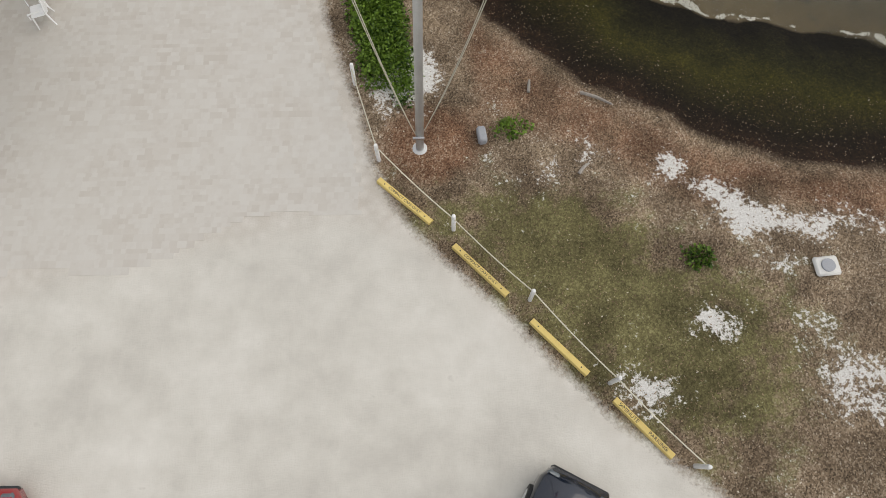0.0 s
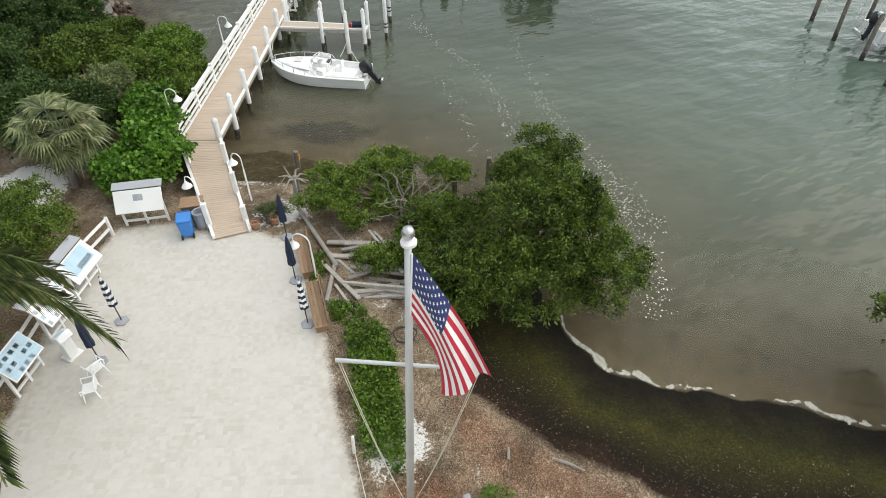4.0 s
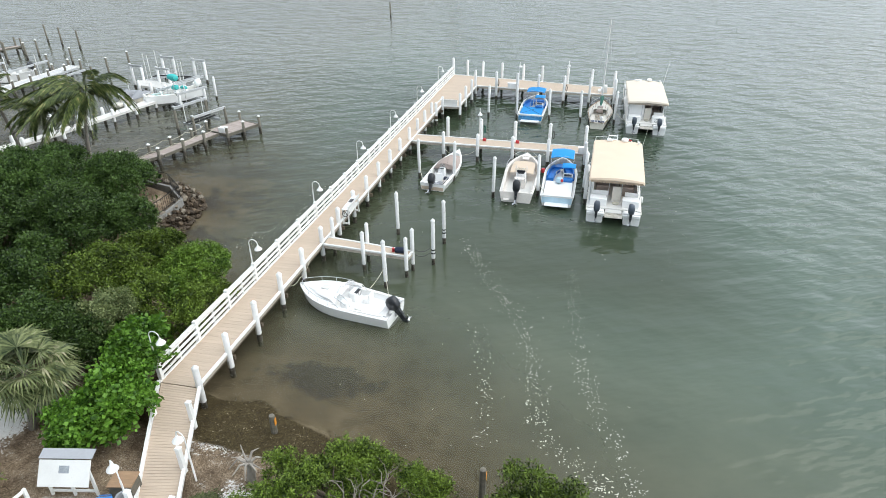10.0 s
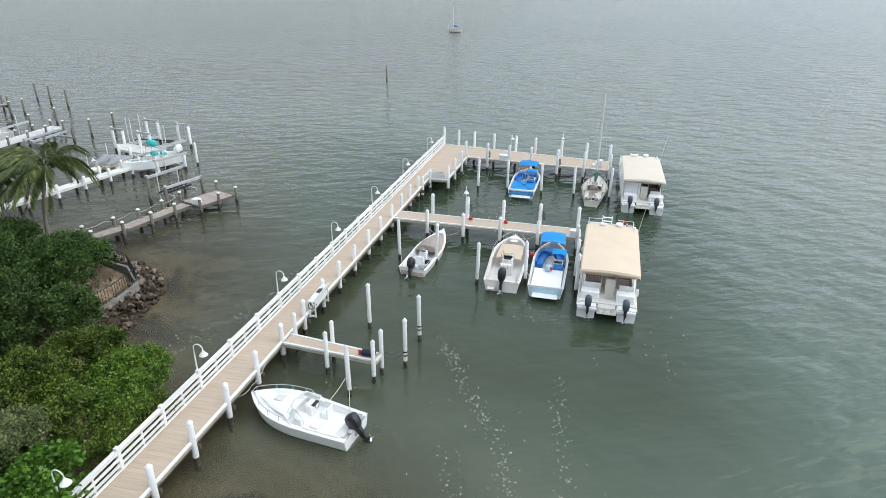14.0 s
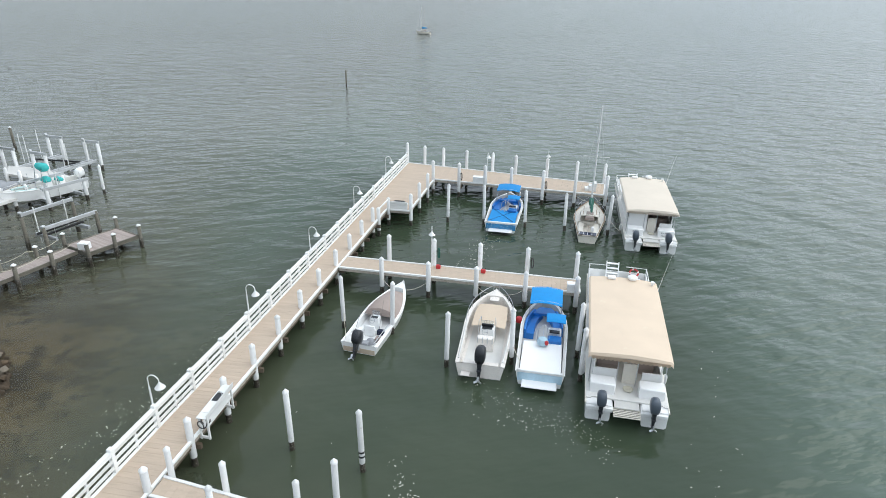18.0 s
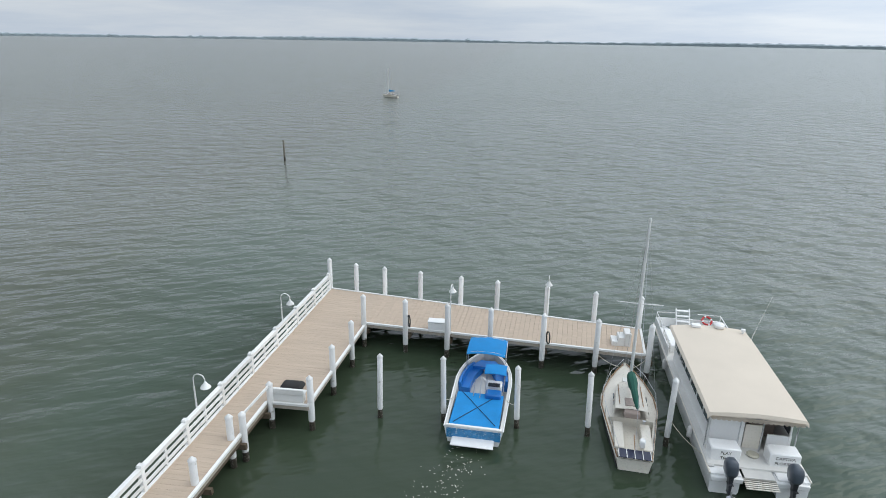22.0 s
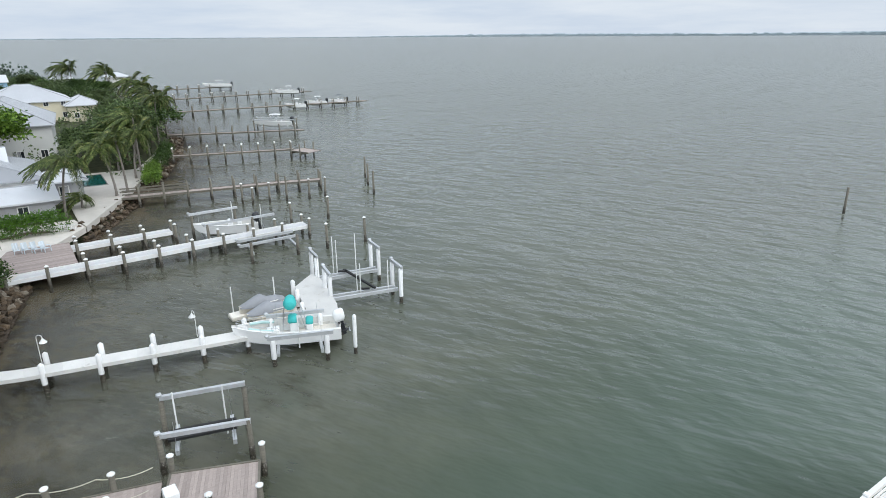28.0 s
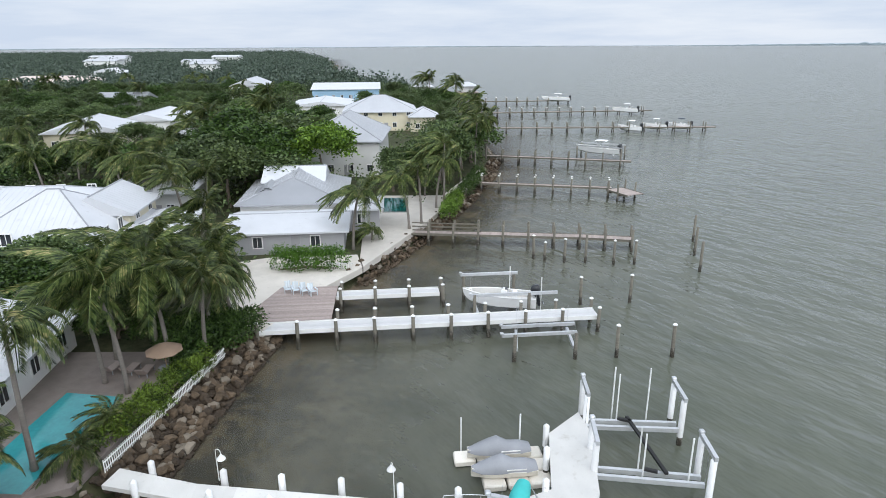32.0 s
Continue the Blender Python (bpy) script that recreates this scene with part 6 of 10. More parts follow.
# white concrete dock with jet skis and lifts
dB = thing("dock", "white concrete dock with white posts", "dock", kind="structure")
deck_run(dB, (-47.9, 54.6), (-46.2, 59.0), (-46.6, 54.2), (-44.95, 59.0), 1.3, 1.3, 2.0, CONCRETE, 0.25)
deck_run(dB, (-46.2, 59.0), (-42.9, 73.5), (-44.95, 59.0), (-41.7, 73.0), 1.3, 1.3, 2.0, CONCRETE, 0.25)
slab("platform", [(-42.9, 73.5), (-41.7, 73.0), (-41.0, 77.9), (-43.4, 79.0), (-48.3, 80.2), (-50.4, 80.1), (-48.5, 77.8), (-43.9, 76.7)], 1.05, 1.3, CONCRETE, dB)
for x, y in ((-47.1, 56.3), (-46.0, 60.2), (-45.3, 63.2), (-44.7, 66.2), (-44.0, 69.1), (-43.4, 71.9)):
    white_pile(dB, x - 0.35, y + 0.1, 2.0)
    white_pile(dB, x + 1.15, y - 0.25, 2.0)
for x, y in ((-48.4, 77.6), (-46.4, 77.1), (-41.0, 78.1), (-43.9, 76.4)):
    white_pile(dB, x, y, 2.0)
for x, y in ((-37.85, 77.5),):
    mooring_pile(x, y, 2.75)
lift("boat lift of white piles carrying a fishing boat", [(-39.5, 72.4, 2.0, True), (-38.2, 75.6, 2.0, True), (-42.6, 73.5, 2.0, True), (-41.3, 76.6, 2.0, True)],
     [((-39.6, 72.1), (-38.0, 76.0), 2.05), ((-42.9, 73.3), (-41.4, 77.0), 2.05)], [((-39.5, 72.7), (-42.5, 73.9)), ((-38.3, 75.3), (-41.3, 76.4))], [(-40.0, 74.4, 0.5, 2.9)], 0.7)
lb = lift("empty boat lift of paired white piles", [(-51.3, 80.6, 3.0, True), (-49.6, 80.3, 3.0, True), (-46.9, 79.7, 3.0, True), (-45.1, 79.3, 3.0, True), (-50.3, 85.9, 3.0, True), (-48.4, 85.6, 3.0, True), (-45.0, 84.9, 3.0, True), (-43.2, 84.6, 3.0, True)],
          [((-51.4, 80.6), (-49.4, 80.3), 3.05), ((-47.0, 79.7), (-44.9, 79.3), 3.05), ((-50.4, 85.9), (-48.2, 85.6), 3.05), ((-45.1, 84.9), (-43.0, 84.6), 3.05)],
          [((-49.9, 80.3), (-49.0, 85.6)), ((-49.3, 80.2), (-48.4, 85.5)), ((-45.6, 79.4), (-44.3, 84.7)), ((-45.0, 79.3), (-43.7, 84.6))],
          [(-50.4, 82.2, 0.6, 4.2), (-49.9, 82.3, 0.6, 4.0), (-50.0, 84.2, 0.6, 4.2), (-45.2, 81.7, 0.6, 3.6), (-44.8, 81.8, 0.6, 3.5), (-44.2, 84.0, 0.6, 3.5)], 1.0, bunks=[((-49.6, 82.8), (-44.4, 82.9)), ((-49.5, 82.2), (-49.1, 82.9)), ((-44.9, 81.9), (-44.6, 82.5))])
fl = thing("floating_dock", "tan plastic floating dock for jet skis", "floating dock")
for k, y in enumerate((72.9, 74.2, 75.5, 76.7)):
    for x in (-48.2, -47.1, -46.0):
        if not (k == 0 and x != -48.2):
            part("float_block", box((x, y, 0.2), (1.02, 1.2, 0.4), 0.08), CREAM_COAT, fl)
for x, y in ((-48.9, 72.8), (-48.9, 76.2)):
    part("float_pole", tube([(x, y, -1), (x, y, 2.4)], 0.05, 6), WHITE_PAINT, fl)
for x in (-48.0, -46.4):
    j = thing("jet_ski", "jet ski under a fitted grey cover", "jet ski", x, 74.8, 0.42, 0, group="jet skis")
    j.scale = (1.15, 1.18, 1.1)
    part("hull", loft([[(w * a, y, z * c) for a, c in ((-1, 1), (-0.7, 0.1), (0.7, 0.1), (1, 1))] for y, w, z in ((1.5, 0.42, 0.4), (0.8, 0.52, 0.4), (-0.6, 0.45, 0.42), (-1.5, 0.12, 0.55))]), CREAM_COAT, j)
    part("cover", loft([[(w * math.cos(a), y, 0.38 + h * math.sin(a)) for a in (0, 0.5, 1.1, 1.57, 2.04, 2.64, math.pi)] for y, w, h in ((1.5, 0.4, 0.15), (1.0, 0.5, 0.35), (0.4, 0.46, 0.42), (-0.1, 0.5, 0.75), (-0.5, 0.5, 0.6), (-1.1, 0.4, 0.3), (-1.5, 0.12, 0.2))], closed=False, cap=False), GREY_COVER, j)
    part("print", box((0.47, 0.5, 0.55), (0.02, 0.9, 0.06)), WHITE_CLOTH, j)


# white boardwalk dock with a deck
dC = thing("dock", "white boarded dock with grey capped piles", "dock", kind="structure")
def long_boards(parent, x0, x1, y0, y1, z, n, material):
    for k in range(n):
        x = x0 + (x1 - x0) * (k + 0.5) / n
        part("plank", box((x, (y0 + y1) / 2, z - 0.025), ((x1 - x0) / n - 0.02, y1 - y0, 0.05)), material, parent)
long_boards(dC, -65.2, -63.7, 58.9, 86.0, 1.3, 8, GREY_WHITE)
long_boards(dC, -71.3, -70.1, 64.5, 73.6, 1.3, 6, GREY_WHITE)
for x in (-63.66, -65.25, -70.05, -71.35):
    y0, y1 = (58.8, 86.0) if x > -66 else (64.5, 73.6)
    part("fascia", box((x, (y0 + y1) / 2, 1.2), (0.05, y1 - y0, 0.35)), WHITE_PAINT, dC)
for k in range(10):
    y = 58.9 + 3.0 * k
    timber_pile(dC, -63.5, y, 2.1)
    if k > 1:
        timber_pile(dC, -65.4, y, 2.1)
    if 1 < k < 6:
        timber_pile(dC, -69.9, y, 2.1)
        timber_pile(dC, -71.5, y, 2.1)
dk = thing("sun_deck", "weathered timber sun deck over the water", "deck", kind="structure")
deck_run(dk, (-72.8, 59.4), (-65.3, 56.9), (-72.5, 64.5), (-65.3, 64.4), 1.38, 1.38, 0.2, DECK_BOARD)
for k in range(4):
    c = thing("adirondack_chair", "pale blue slatted garden chair on the sun deck", "chair", -71.4 + 0.25 * k, 60.2 + 0.75 * k, 1.38, -80 + 6 * k, group="deck chairs")
    part("seat", box((0, 0, 0.33), (0.52, 0.5, 0.04), m=pose(0, 0, 0, 8, 0, 0)), CHAIR_BLUE, c)
    for i in range(5):
        part("back_slat", box(((i - 2) * 0.105, -0.38, 0.68), (0.09, 0.025, 0.75), m=pose(0, 0, 0, 15, 0, 0)), CHAIR_BLUE, c)
    for q in (-1, 1):
        part("arm", box((q * 0.32, 0, 0.56), (0.12, 0.65, 0.03)), CHAIR_BLUE, c)
        part("leg", box((q * 0.3, 0.25, 0.28), (0.05, 0.08, 0.56)), CHAIR_BLUE, c)
lift("boat lift beside the white boardwalk", [(-70.9, 75.9, 2.6, False), (-70.9, 80.5, 2.6, False), (-66.2, 76.2, 2.6, False), (-66.2, 80.8, 2.6, False)], [((-70.9, 75.6), (-70.9, 80.8), 2.6), ((-66.2, 75.8), (-66.2, 83.2), 2.5)], [((-70.7, 76.5), (-66.4, 76.5)), ((-70.7, 80.2), (-66.4, 80.2))], [(-69.9, 79.9, 0.5, 3.6), (-66.9, 82, 0.5, 3.6)], 0.75)
lift("empty boat lift arms beside the white boardwalk", [(-59.3, 78.1, 2.1, False), (-59.2, 82.7, 2.1, False)], [((-60.6, 77.4), (-60.6, 83.2), 1.5), ((-61.9, 77.6), (-61.9, 83.4), 1.6)], [((-59.4, 78.3), (-62.5, 78.9)), ((-59.3, 82.6), (-62.5, 83.0))], (), 0.9)
# the pile at (-33.4, 141) stands in for a navigation marker post
for x, y, h in ((-59.1, 85.85, 2.6), (-58.7, 90.0, 2.6), (-69.0, 86.2, 2.6), (-69.0, 90.8, 2.6), (-85.7, 105.2, 3.2), (-81.0, 103.0, 3.2), (-75.9, 101.0, 3.2), (-81.8, 85.0, 2.6), (-80.9, 86.0, 2.1), (-80.2, 88.0, 2.6), (-79.9, 90.2, 3.2), (-79.0, 93.0, 2.6), (-78.8, 95.2, 2.6),
                (29.2, 45.9, 3.2), (-33.4, 141.0, 3.2)):
    free_pile(x, y, h, h < 3)
dock("brown board dock with tall timber piles", [(-89.3, 72.2), (-88.0, 78.7), (-85.2, 91.6), (-83.6, 96.8)], 1.4, GREY_PLANK, 2.9, 2.6, False, 1.3, 0.3, OLD_TIMBER, 2.0)
hr = thing("hand_rail", "grey timber hand rail on the dock's landing", "railing")
for q in (0.75, -0.75):
    for z in (1.75, 2.2):
        part("rail_board", tilt_box((-89.3 + q, 72.2, z), (-87.6 + q, 80.0, z), 0.06, 0.14), OLD_TIMBER, hr)
dock("narrow dock with white-capped piles", [(-115.3, 84.2), (-109.2, 103.8)], 1.1, GREY_PLANK, 2.8, 2.6, True, 1.3, 0.4)
dock("small platform at a dock's end", [(-108.5, 104.0), (-104.2, 105.6)], 3.0, GREY_PLANK, 2.2, 2.6, False, 1.3, 0.4)
dock("narrow dock leading to a boat lift", [(-140.4, 89.2), (-130.4, 115.4)], 1.2, GREY_PLANK, 3.2, 2.6, False, 1.3, 0.5)
dock("long narrow far dock", [(-182.5, 93.5), (-176.0, 156.5)], 1.4, GREY_PLANK, 4.0, 2.6, False, 1.3, 0.8)
dock("long narrow far dock", [(-219, 98.0), (-218.5, 157.5)], 1.5, GREY_PLANK, 4.0, 2.6, True, 1.3, 0.9)
dock("long narrow far dock", [(-260, 101.0), (-258.0, 141.5)], 1.5, GREY_PLANK, 4.0, 2.6, True, 1.3, 0.9)
lift("timber boat lift at a narrow dock", [(-141.5, 108.5, 2.6, False), (-136.5, 115.8, 2.6, False), (-145.0, 110.5, 2.6, False), (-140.2, 118.0, 2.6, False)], [((-141.5, 108.5), (-136.5, 115.8), 2.7), ((-145, 110.5), (-140.2, 118), 2.7)], [((-141, 110), (-144, 112)), ((-137.5, 114.5), (-141, 116.5))], (), 1.2)
lift("boat lift beyond the marina carrying a cream boat", [(29.1, 42.3, 3.2, False), (29.4, 39.1, 3.2, False), (33.4, 42.4, 3.2, False), (33.6, 39.2, 3.2, False)], [((29.0, 42.5), (37.0, 42.7), 3.0), ((29.3, 39.2), (37.0, 39.4), 3.0)], [((30.2, 42.3), (30.2, 39.2)), ((34.4, 42.3), (34.4, 39.2))], [(30.4, 42.0, 0.6, 3.4), (30.6, 39.6, 0.6, 3.2)], 0.8)
lift("empty boat lift beyond the marina", [(29.1, 35.5, 3.2, False), (33.5, 45.9, 3.2, False), (29.2, 45.9, 3.2, False), (33.6, 35.8, 3.2, False)], [((28.9, 46.0), (33.6, 46.1), 3.0), ((28.9, 35.6), (36.0, 35.9), 3.0)], [((30.5, 36.0), (30.5, 38.6)), ((33.0, 36.0), (33.0, 38.6))], [(29.9, 45.8, 0.6, 3.0), (32.5, 45.9, 0.6, 3.0)], 0.8)


# ---- gooseneck lamps along the pier ----
def lamp(x, y, z, turn, h=1.55, reach=0.55, group="pier lamps", thin=1.0):
    t = thing("pier_lamp", "white gooseneck lamp with a bell shade", "lamp", x, y, z, turn, group=group)
    part("pole", tube([(0, 0, 0), (0, 0, h * 0.75)], 0.04 * thin, 8), WHITE_PAINT, t)
    part("gooseneck", tube([(0, 0, h * 0.72)] + [(reach / 2 - reach / 2 * math.cos(a), 0, h + reach * 0.5 * math.sin(a)) for a in (math.pi * k / 10 for k in range(10))] + [(reach, 0, h - 0.12)], 0.026 * thin, 8), WHITE_PAINT, t)
    s = part("shade", lathe(((0.04, 0.16), (0.07, 0.1), (0.09, 0.06), (0.2, -0.06), (0.23, -0.12), (0.22, -0.13), (0.05, -0.02)), 14), WHITE_PAINT, t)
    s.location = (reach, 0, h - 0.22)
    return t


for y in (28.2, 37.3, 46.1, 54.8, 63.6, 72.7, 81.8):
    lamp(on_line(*WL, y) - 0.14, y, DECK + 0.95, -2)
lamp(-1.15, 83.75, DECK, 80, 2.9, 0.4)
lamp(4.6, 87.3, DECK, -90, 2.6, 0.4)
lamp(-3.05, 64.7, DECK, -80, 2.9, 0.4)
lamp(-9.85, 21.4, 1.0, 150, 2.4, 0.5)
lamp(-8.3, 23.3, 1.0, 160, 2.3, 0.5)
lamp(-4.55, 17.9, 1.0, 160, 2.0, 0.75)
lamp(-46.35, 60.05, 1.3, 60, 1.75, 0.35, "dock lamps", 0.6)
lamp(-44.15, 68.9, 1.3, 200, 1.75, 0.3, "dock lamps", 0.6)


# ---- fittings on the pier ----
t = thing("cleaning_table", "white fish cleaning table with a hose at the pier's edge", "table")
TX = -9.9
part("table_top", box((TX, 47.2, DECK + 0.82), (0.5, 2.5, 0.05), 0.02), WHITE_PAINT, t)
part("splash_board", box((TX + 0.27, 47.2, DECK + 0.92), (0.03, 2.5, 0.24), 0.01), WHITE_PAINT, t)
for y in (46.1, 48.3):
    for x in (TX - 0.2, TX + 0.2):
        part("leg", box((x, y, DECK + 0.2), (0.08, 0.08, 1.2)), WHITE_PAINT, t)
    part("bracket", box((TX - 0.2, y, DECK - 0.3), (0.9, 0.07, 0.12)), WHITE_PAINT, t)
part("shelf", box((TX, 47.2, DECK + 0.3), (0.45, 2.3, 0.04)), WHITE_PAINT, t)
part("sink", box((TX, 47.5, DECK + 0.85), (0.34, 0.6, 0.02)), BLACK_PLASTIC, t)
part("cutting_board", box((TX - 0.02, 46.6, DECK + 0.86), (0.36, 0.5, 0.03), 0.01), GELCOAT, t)
part("tap", tube([(TX + 0.2, 47.5, DECK + 0.84), (TX + 0.2, 47.5, DECK + 1.15), (TX + 0.05, 47.5, DECK + 1.15)], 0.02, 6), STEEL, t)
part("hose_reel", tube([(TX + 0.18 * math.cos(a), 45.8 + 0.02 * k, DECK + 0.5 + 0.25 * math.sin(a)) for k, a in ((k, 2 * math.pi * k / 14) for k in range(29))], 0.03, 5), DARK_ROPE, t)
t = thing("bench", "white slatted bench against the pier head's edge", "bench")
part("seat", box((-8.0, 75.55, DECK + 0.45), (1.7, 0.5, 0.06), 0.02), WHITE_PAINT, t)
part("backrest", box((-8.0, 75.3, DECK + 0.6), (1.7, 0.06, 0.24), 0.02), WHITE_PAINT, t)
part("base", box((-8.0, 75.5, DECK + 0.21), (1.6, 0.35, 0.42)), WHITE_PAINT, t)
t = thing("dark_mat", "black heap of netting behind the bench", "net")
part("mat", box((-8.2, 76.6, DECK + 0.14), (1.2, 0.85, 0.28), 0.08, taper=0.8), RUBBER, t)
for x, y, s in ((-1.9, 84.3, (1.3, 0.6, 0.6)), (6.6, 62.95, (0.8, 0.5, 0.55))):
    t = thing("dock_box", "white lidded dock box on the boards", "box", x, y, DECK)
    part("body", box((0, 0, s[2] * 0.42), (s[0] * 0.94, s[1] * 0.92, s[2] * 0.84), 0.02), GELCOAT, t)
    part("lid", box((0, 0, s[2] * 0.92), (s[0], s[1], s[2] * 0.16), 0.03), GELCOAT, t)
t = thing("boarding_steps", "white boarding steps on the cross pier", "steps", 8.75, 84.2, DECK)
for k in range(3):
    part("step", box((0.35 * k - 0.35, 0, 0.13 + 0.13 * k), (0.34, 0.8, 0.26 + 0.26 * k)), WHITE_PAINT, t)
t = thing("duffel_bag", "dark blue bag and red can on the finger pier", "bag", -4.75, 42.15, DECK)
part("bag", loft([[(x, 0.22 * math.cos(a), 0.2 + 0.2 * math.sin(a)) for a in (2 * math.pi * k / 9 for k in range(9))] for x in (-0.38, -0.3, 0.3, 0.38)]), NAVY_CLOTH, t)
part("can", lathe(((0.1, 0.0), (0.11, 0.25), (0.04, 0.3)), 8), RED, t).location = (-0.55, 0.05, 0)
for x, y in ((-2.55, 64.5), (0.6, 64.4)):
    t = thing("fuel_can", "red can on the finger pier", "can", x, y, DECK)
    part("body", box((0, 0, 0.14), (0.32, 0.2, 0.28), 0.03), RED, t)
    part("spout", tube([(0.1, 0, 0.28), (0.16, 0, 0.38)], 0.025, 6), RUBBER, t)
for x, y, z in ((-2.85, 64.75, 2.7), (3.6, 64.6, 2.6), (-3.9, 83.75, 2.3), (4.27, 83.05, 2.2)):
    t = thing("coiled_hose", "coiled hose hung on a pile", "hose", x + 0.22, y, z, 30)
    part("coil", tube([((0.02 * k / 14) + 0.04, 0.17 * math.cos(a), 0.38 * math.sin(a) - 0.2) for k, a in ((k, 2 * math.pi * k / 14) for k in range(43))], 0.025, 5), GREEN_CANVAS if x < 0 and y < 70 else DARK_ROPE, t)


def mooring(a, b, sag=0.3, material=ROPE, r=0.018):
    t = thing("mooring_line", "slack mooring line between boat and pile", "rope", group="mooring lines")
    part("line", tube(rope_points(a, b, sag), r, 5), material, t)


for a, b, s in (((-10.2, 38.4, 1.2), (-10.25, 40.1, 1.4), 0.2), ((-10.2, 38.4, 1.2), (-10.35, 37.1, 1.4), 0.2), ((-5.6, 38.1, 1.2), (-5.3, 40.0, 1.5), 0.1), ((-4.3, 37.6, 0.9), (-5.2, 39.95, 1.0), 0.1), ((-5.1, 62.0, 0.9), (-6.2, 63.0, 1.2), 0.2), ((-4.8, 62.0, 0.9), (-2.95, 62.9, 1.2), 0.3),
                ((1.2, 62.0, 1.2), (0.3, 62.9, 1.3), 0.15), ((2.1, 62.0, 1.2), (3.5, 62.8, 1.3), 0.2), ((9.0, 82.0, 1.0), (7.3, 82.9, 1.3), 0.2), ((9.0, 82.0, 1.0), (10.0, 82.7, 1.3), 0.1), ((10.0, 76.7, 1.4), (11.6, 74.5, 0.9), 0.3), ((-6.5, 55.8, 0.7), (-7.3, 58.0, 1.1), 0.15), ((3.7, 55.0, 0.9), (3.2, 56.0, 1.2), 0.1), ((-0.2, 78.0, 0.9), (-0.6, 77.0, 1.3), 0.1), ((2.4, 78.0, 0.9), (2.9, 77.0, 1.3), 0.1)):
    mooring(a, b, s)
for z in (1.1, 1.45):
    mooring((-4.05, 42.5, z + 0.2), (-2.95, 43.5, z), 0.35, DARK_ROPE, 0.025)


# ---- the lot: wheel stops, rope fence, flag pole, furniture ----
def wheel_stop(a, b, words):
    a, b = Vector(a), Vector(b)
    c, L = (a + b) / 2, (b - a).length
    t = thing("wheel_stop", "yellow painted concrete wheel stop" + (" with black lettering" if words else " without lettering"), "wheel stop", c.x, c.y, 1.0, math.degrees(math.atan2(b.y - a.y, b.x - a.x)), group="wheel stops")
    part("bar", loft([[(x, y, z) for y, z in ((-0.09, 0), (-0.085, 0.06), (-0.06, 0.1), (0.06, 0.1), (0.085, 0.06), (0.09, 0))] for x in (-L / 2, L / 2)]), YELLOW_PAINT, t)
    for x in (-L * 0.38, L * 0.38):
        part("pin", lathe(((0.018, 0.0), (0.018, 0.104)), 8), RUBBER, t).location = (x, 0, 0)
    for w, x, s in words:
        text_mesh(w, s, LETTER, t, pose(x, 0, 0.1, 0, 0, 0))


wheel_stop((-1.66, 7.2), (-0.30, 5.97), [("COMPACT CARS ONLY", 0, 0.105)])
wheel_stop((0.27, 5.33), (1.55, 4.02), [("COMPACT CARS ONLY", 0, 0.105)])
wheel_stop((2.1, 3.37), (3.34, 2.07), [])
wheel_stop((3.9, 1.48), (5.07, 0.2), [("5 MINUTE", -0.45, 0.13), ("PARKING", 0.42, 0.13)])
POSTS = [(-2.39, 10.2), (-1.67, 7.8), (0.27, 5.78), (2.1, 3.9), (3.85, 1.86), (5.55, 0.0)]
fence = thing("rope_fence", "low white posts joined by a sagging pale rope", "fence", kind="structure")
PEG = shared("post", lathe(((0.055, -0.1), (0.055, 0.78), (0.045, 0.86), (0.01, 0.88)), 10), SLEEVE)
for k, (x, y) in enumerate(POSTS):
    piece("post", PEG, fence, pose(x, y, 1.0, random.uniform(-2, 2), random.uniform(-2, 2), 0))
    if k:
        part("rope", tube(rope_points((*POSTS[k - 1], 1.72), (x, y, 1.72), 0.12), 0.017, 6), ROPE, fence)

# flag pole with a yard
fp = thing("flag_pole", "tall grey flag pole with a yard and rope stays", "flag pole", -0.58, 8.12, 1.0)
LEAN = 0.033
part("pole", tube([(0, 0, 0), (LEAN * 7.1, 0, 7.1), (LEAN * 10.6, 0, 10.6)], [0.11, 0.09, 0.065], 14), GALV, fp, smooth=True)
part("base_flange", lathe(((0.2, 0), (0.2, 0.04), (0.12, 0.06)), 14), GALV, fp)
part("ball", lathe(((0.02, 10.72), (0.09, 10.75), (0.12, 10.82), (0.12, 10.88), (0.09, 10.95), (0.02, 10.98)), 16), STEEL, fp, smooth=True).location = (LEAN * 11, 0, 0)
part("truck", lathe(((0.07, 10.56), (0.15, 10.6), (0.15, 10.66), (0.06, 10.73)), 16), WHITE_PAINT, fp).location = (LEAN * 11, 0, 0)
part("yard", tube([(-1.34, 0.12, 7.2), (1.8, -0.1, 7.05)], [0.05, 0.04], 10), GALV, fp)
for x, y, z in ((-1.3, 0.12, 7.17), (1.7, -0.1, 7.02)):
    for o in (0, 0.05):
        part("halyard", tube(rope_points((x + o, y, z), (0.08 if x > 0 else -0.08, 0, 0.75), 0.35), 0.011, 5), ROPE, fp)
part("cleat", box((0, -0.11, 0.75), (0.3, 0.06, 0.12), 0.02), STEEL, fp)
flag = thing("flag", "striped flag with a star field flying from the pole", "flag", -0.58, 8.12, 1.0)


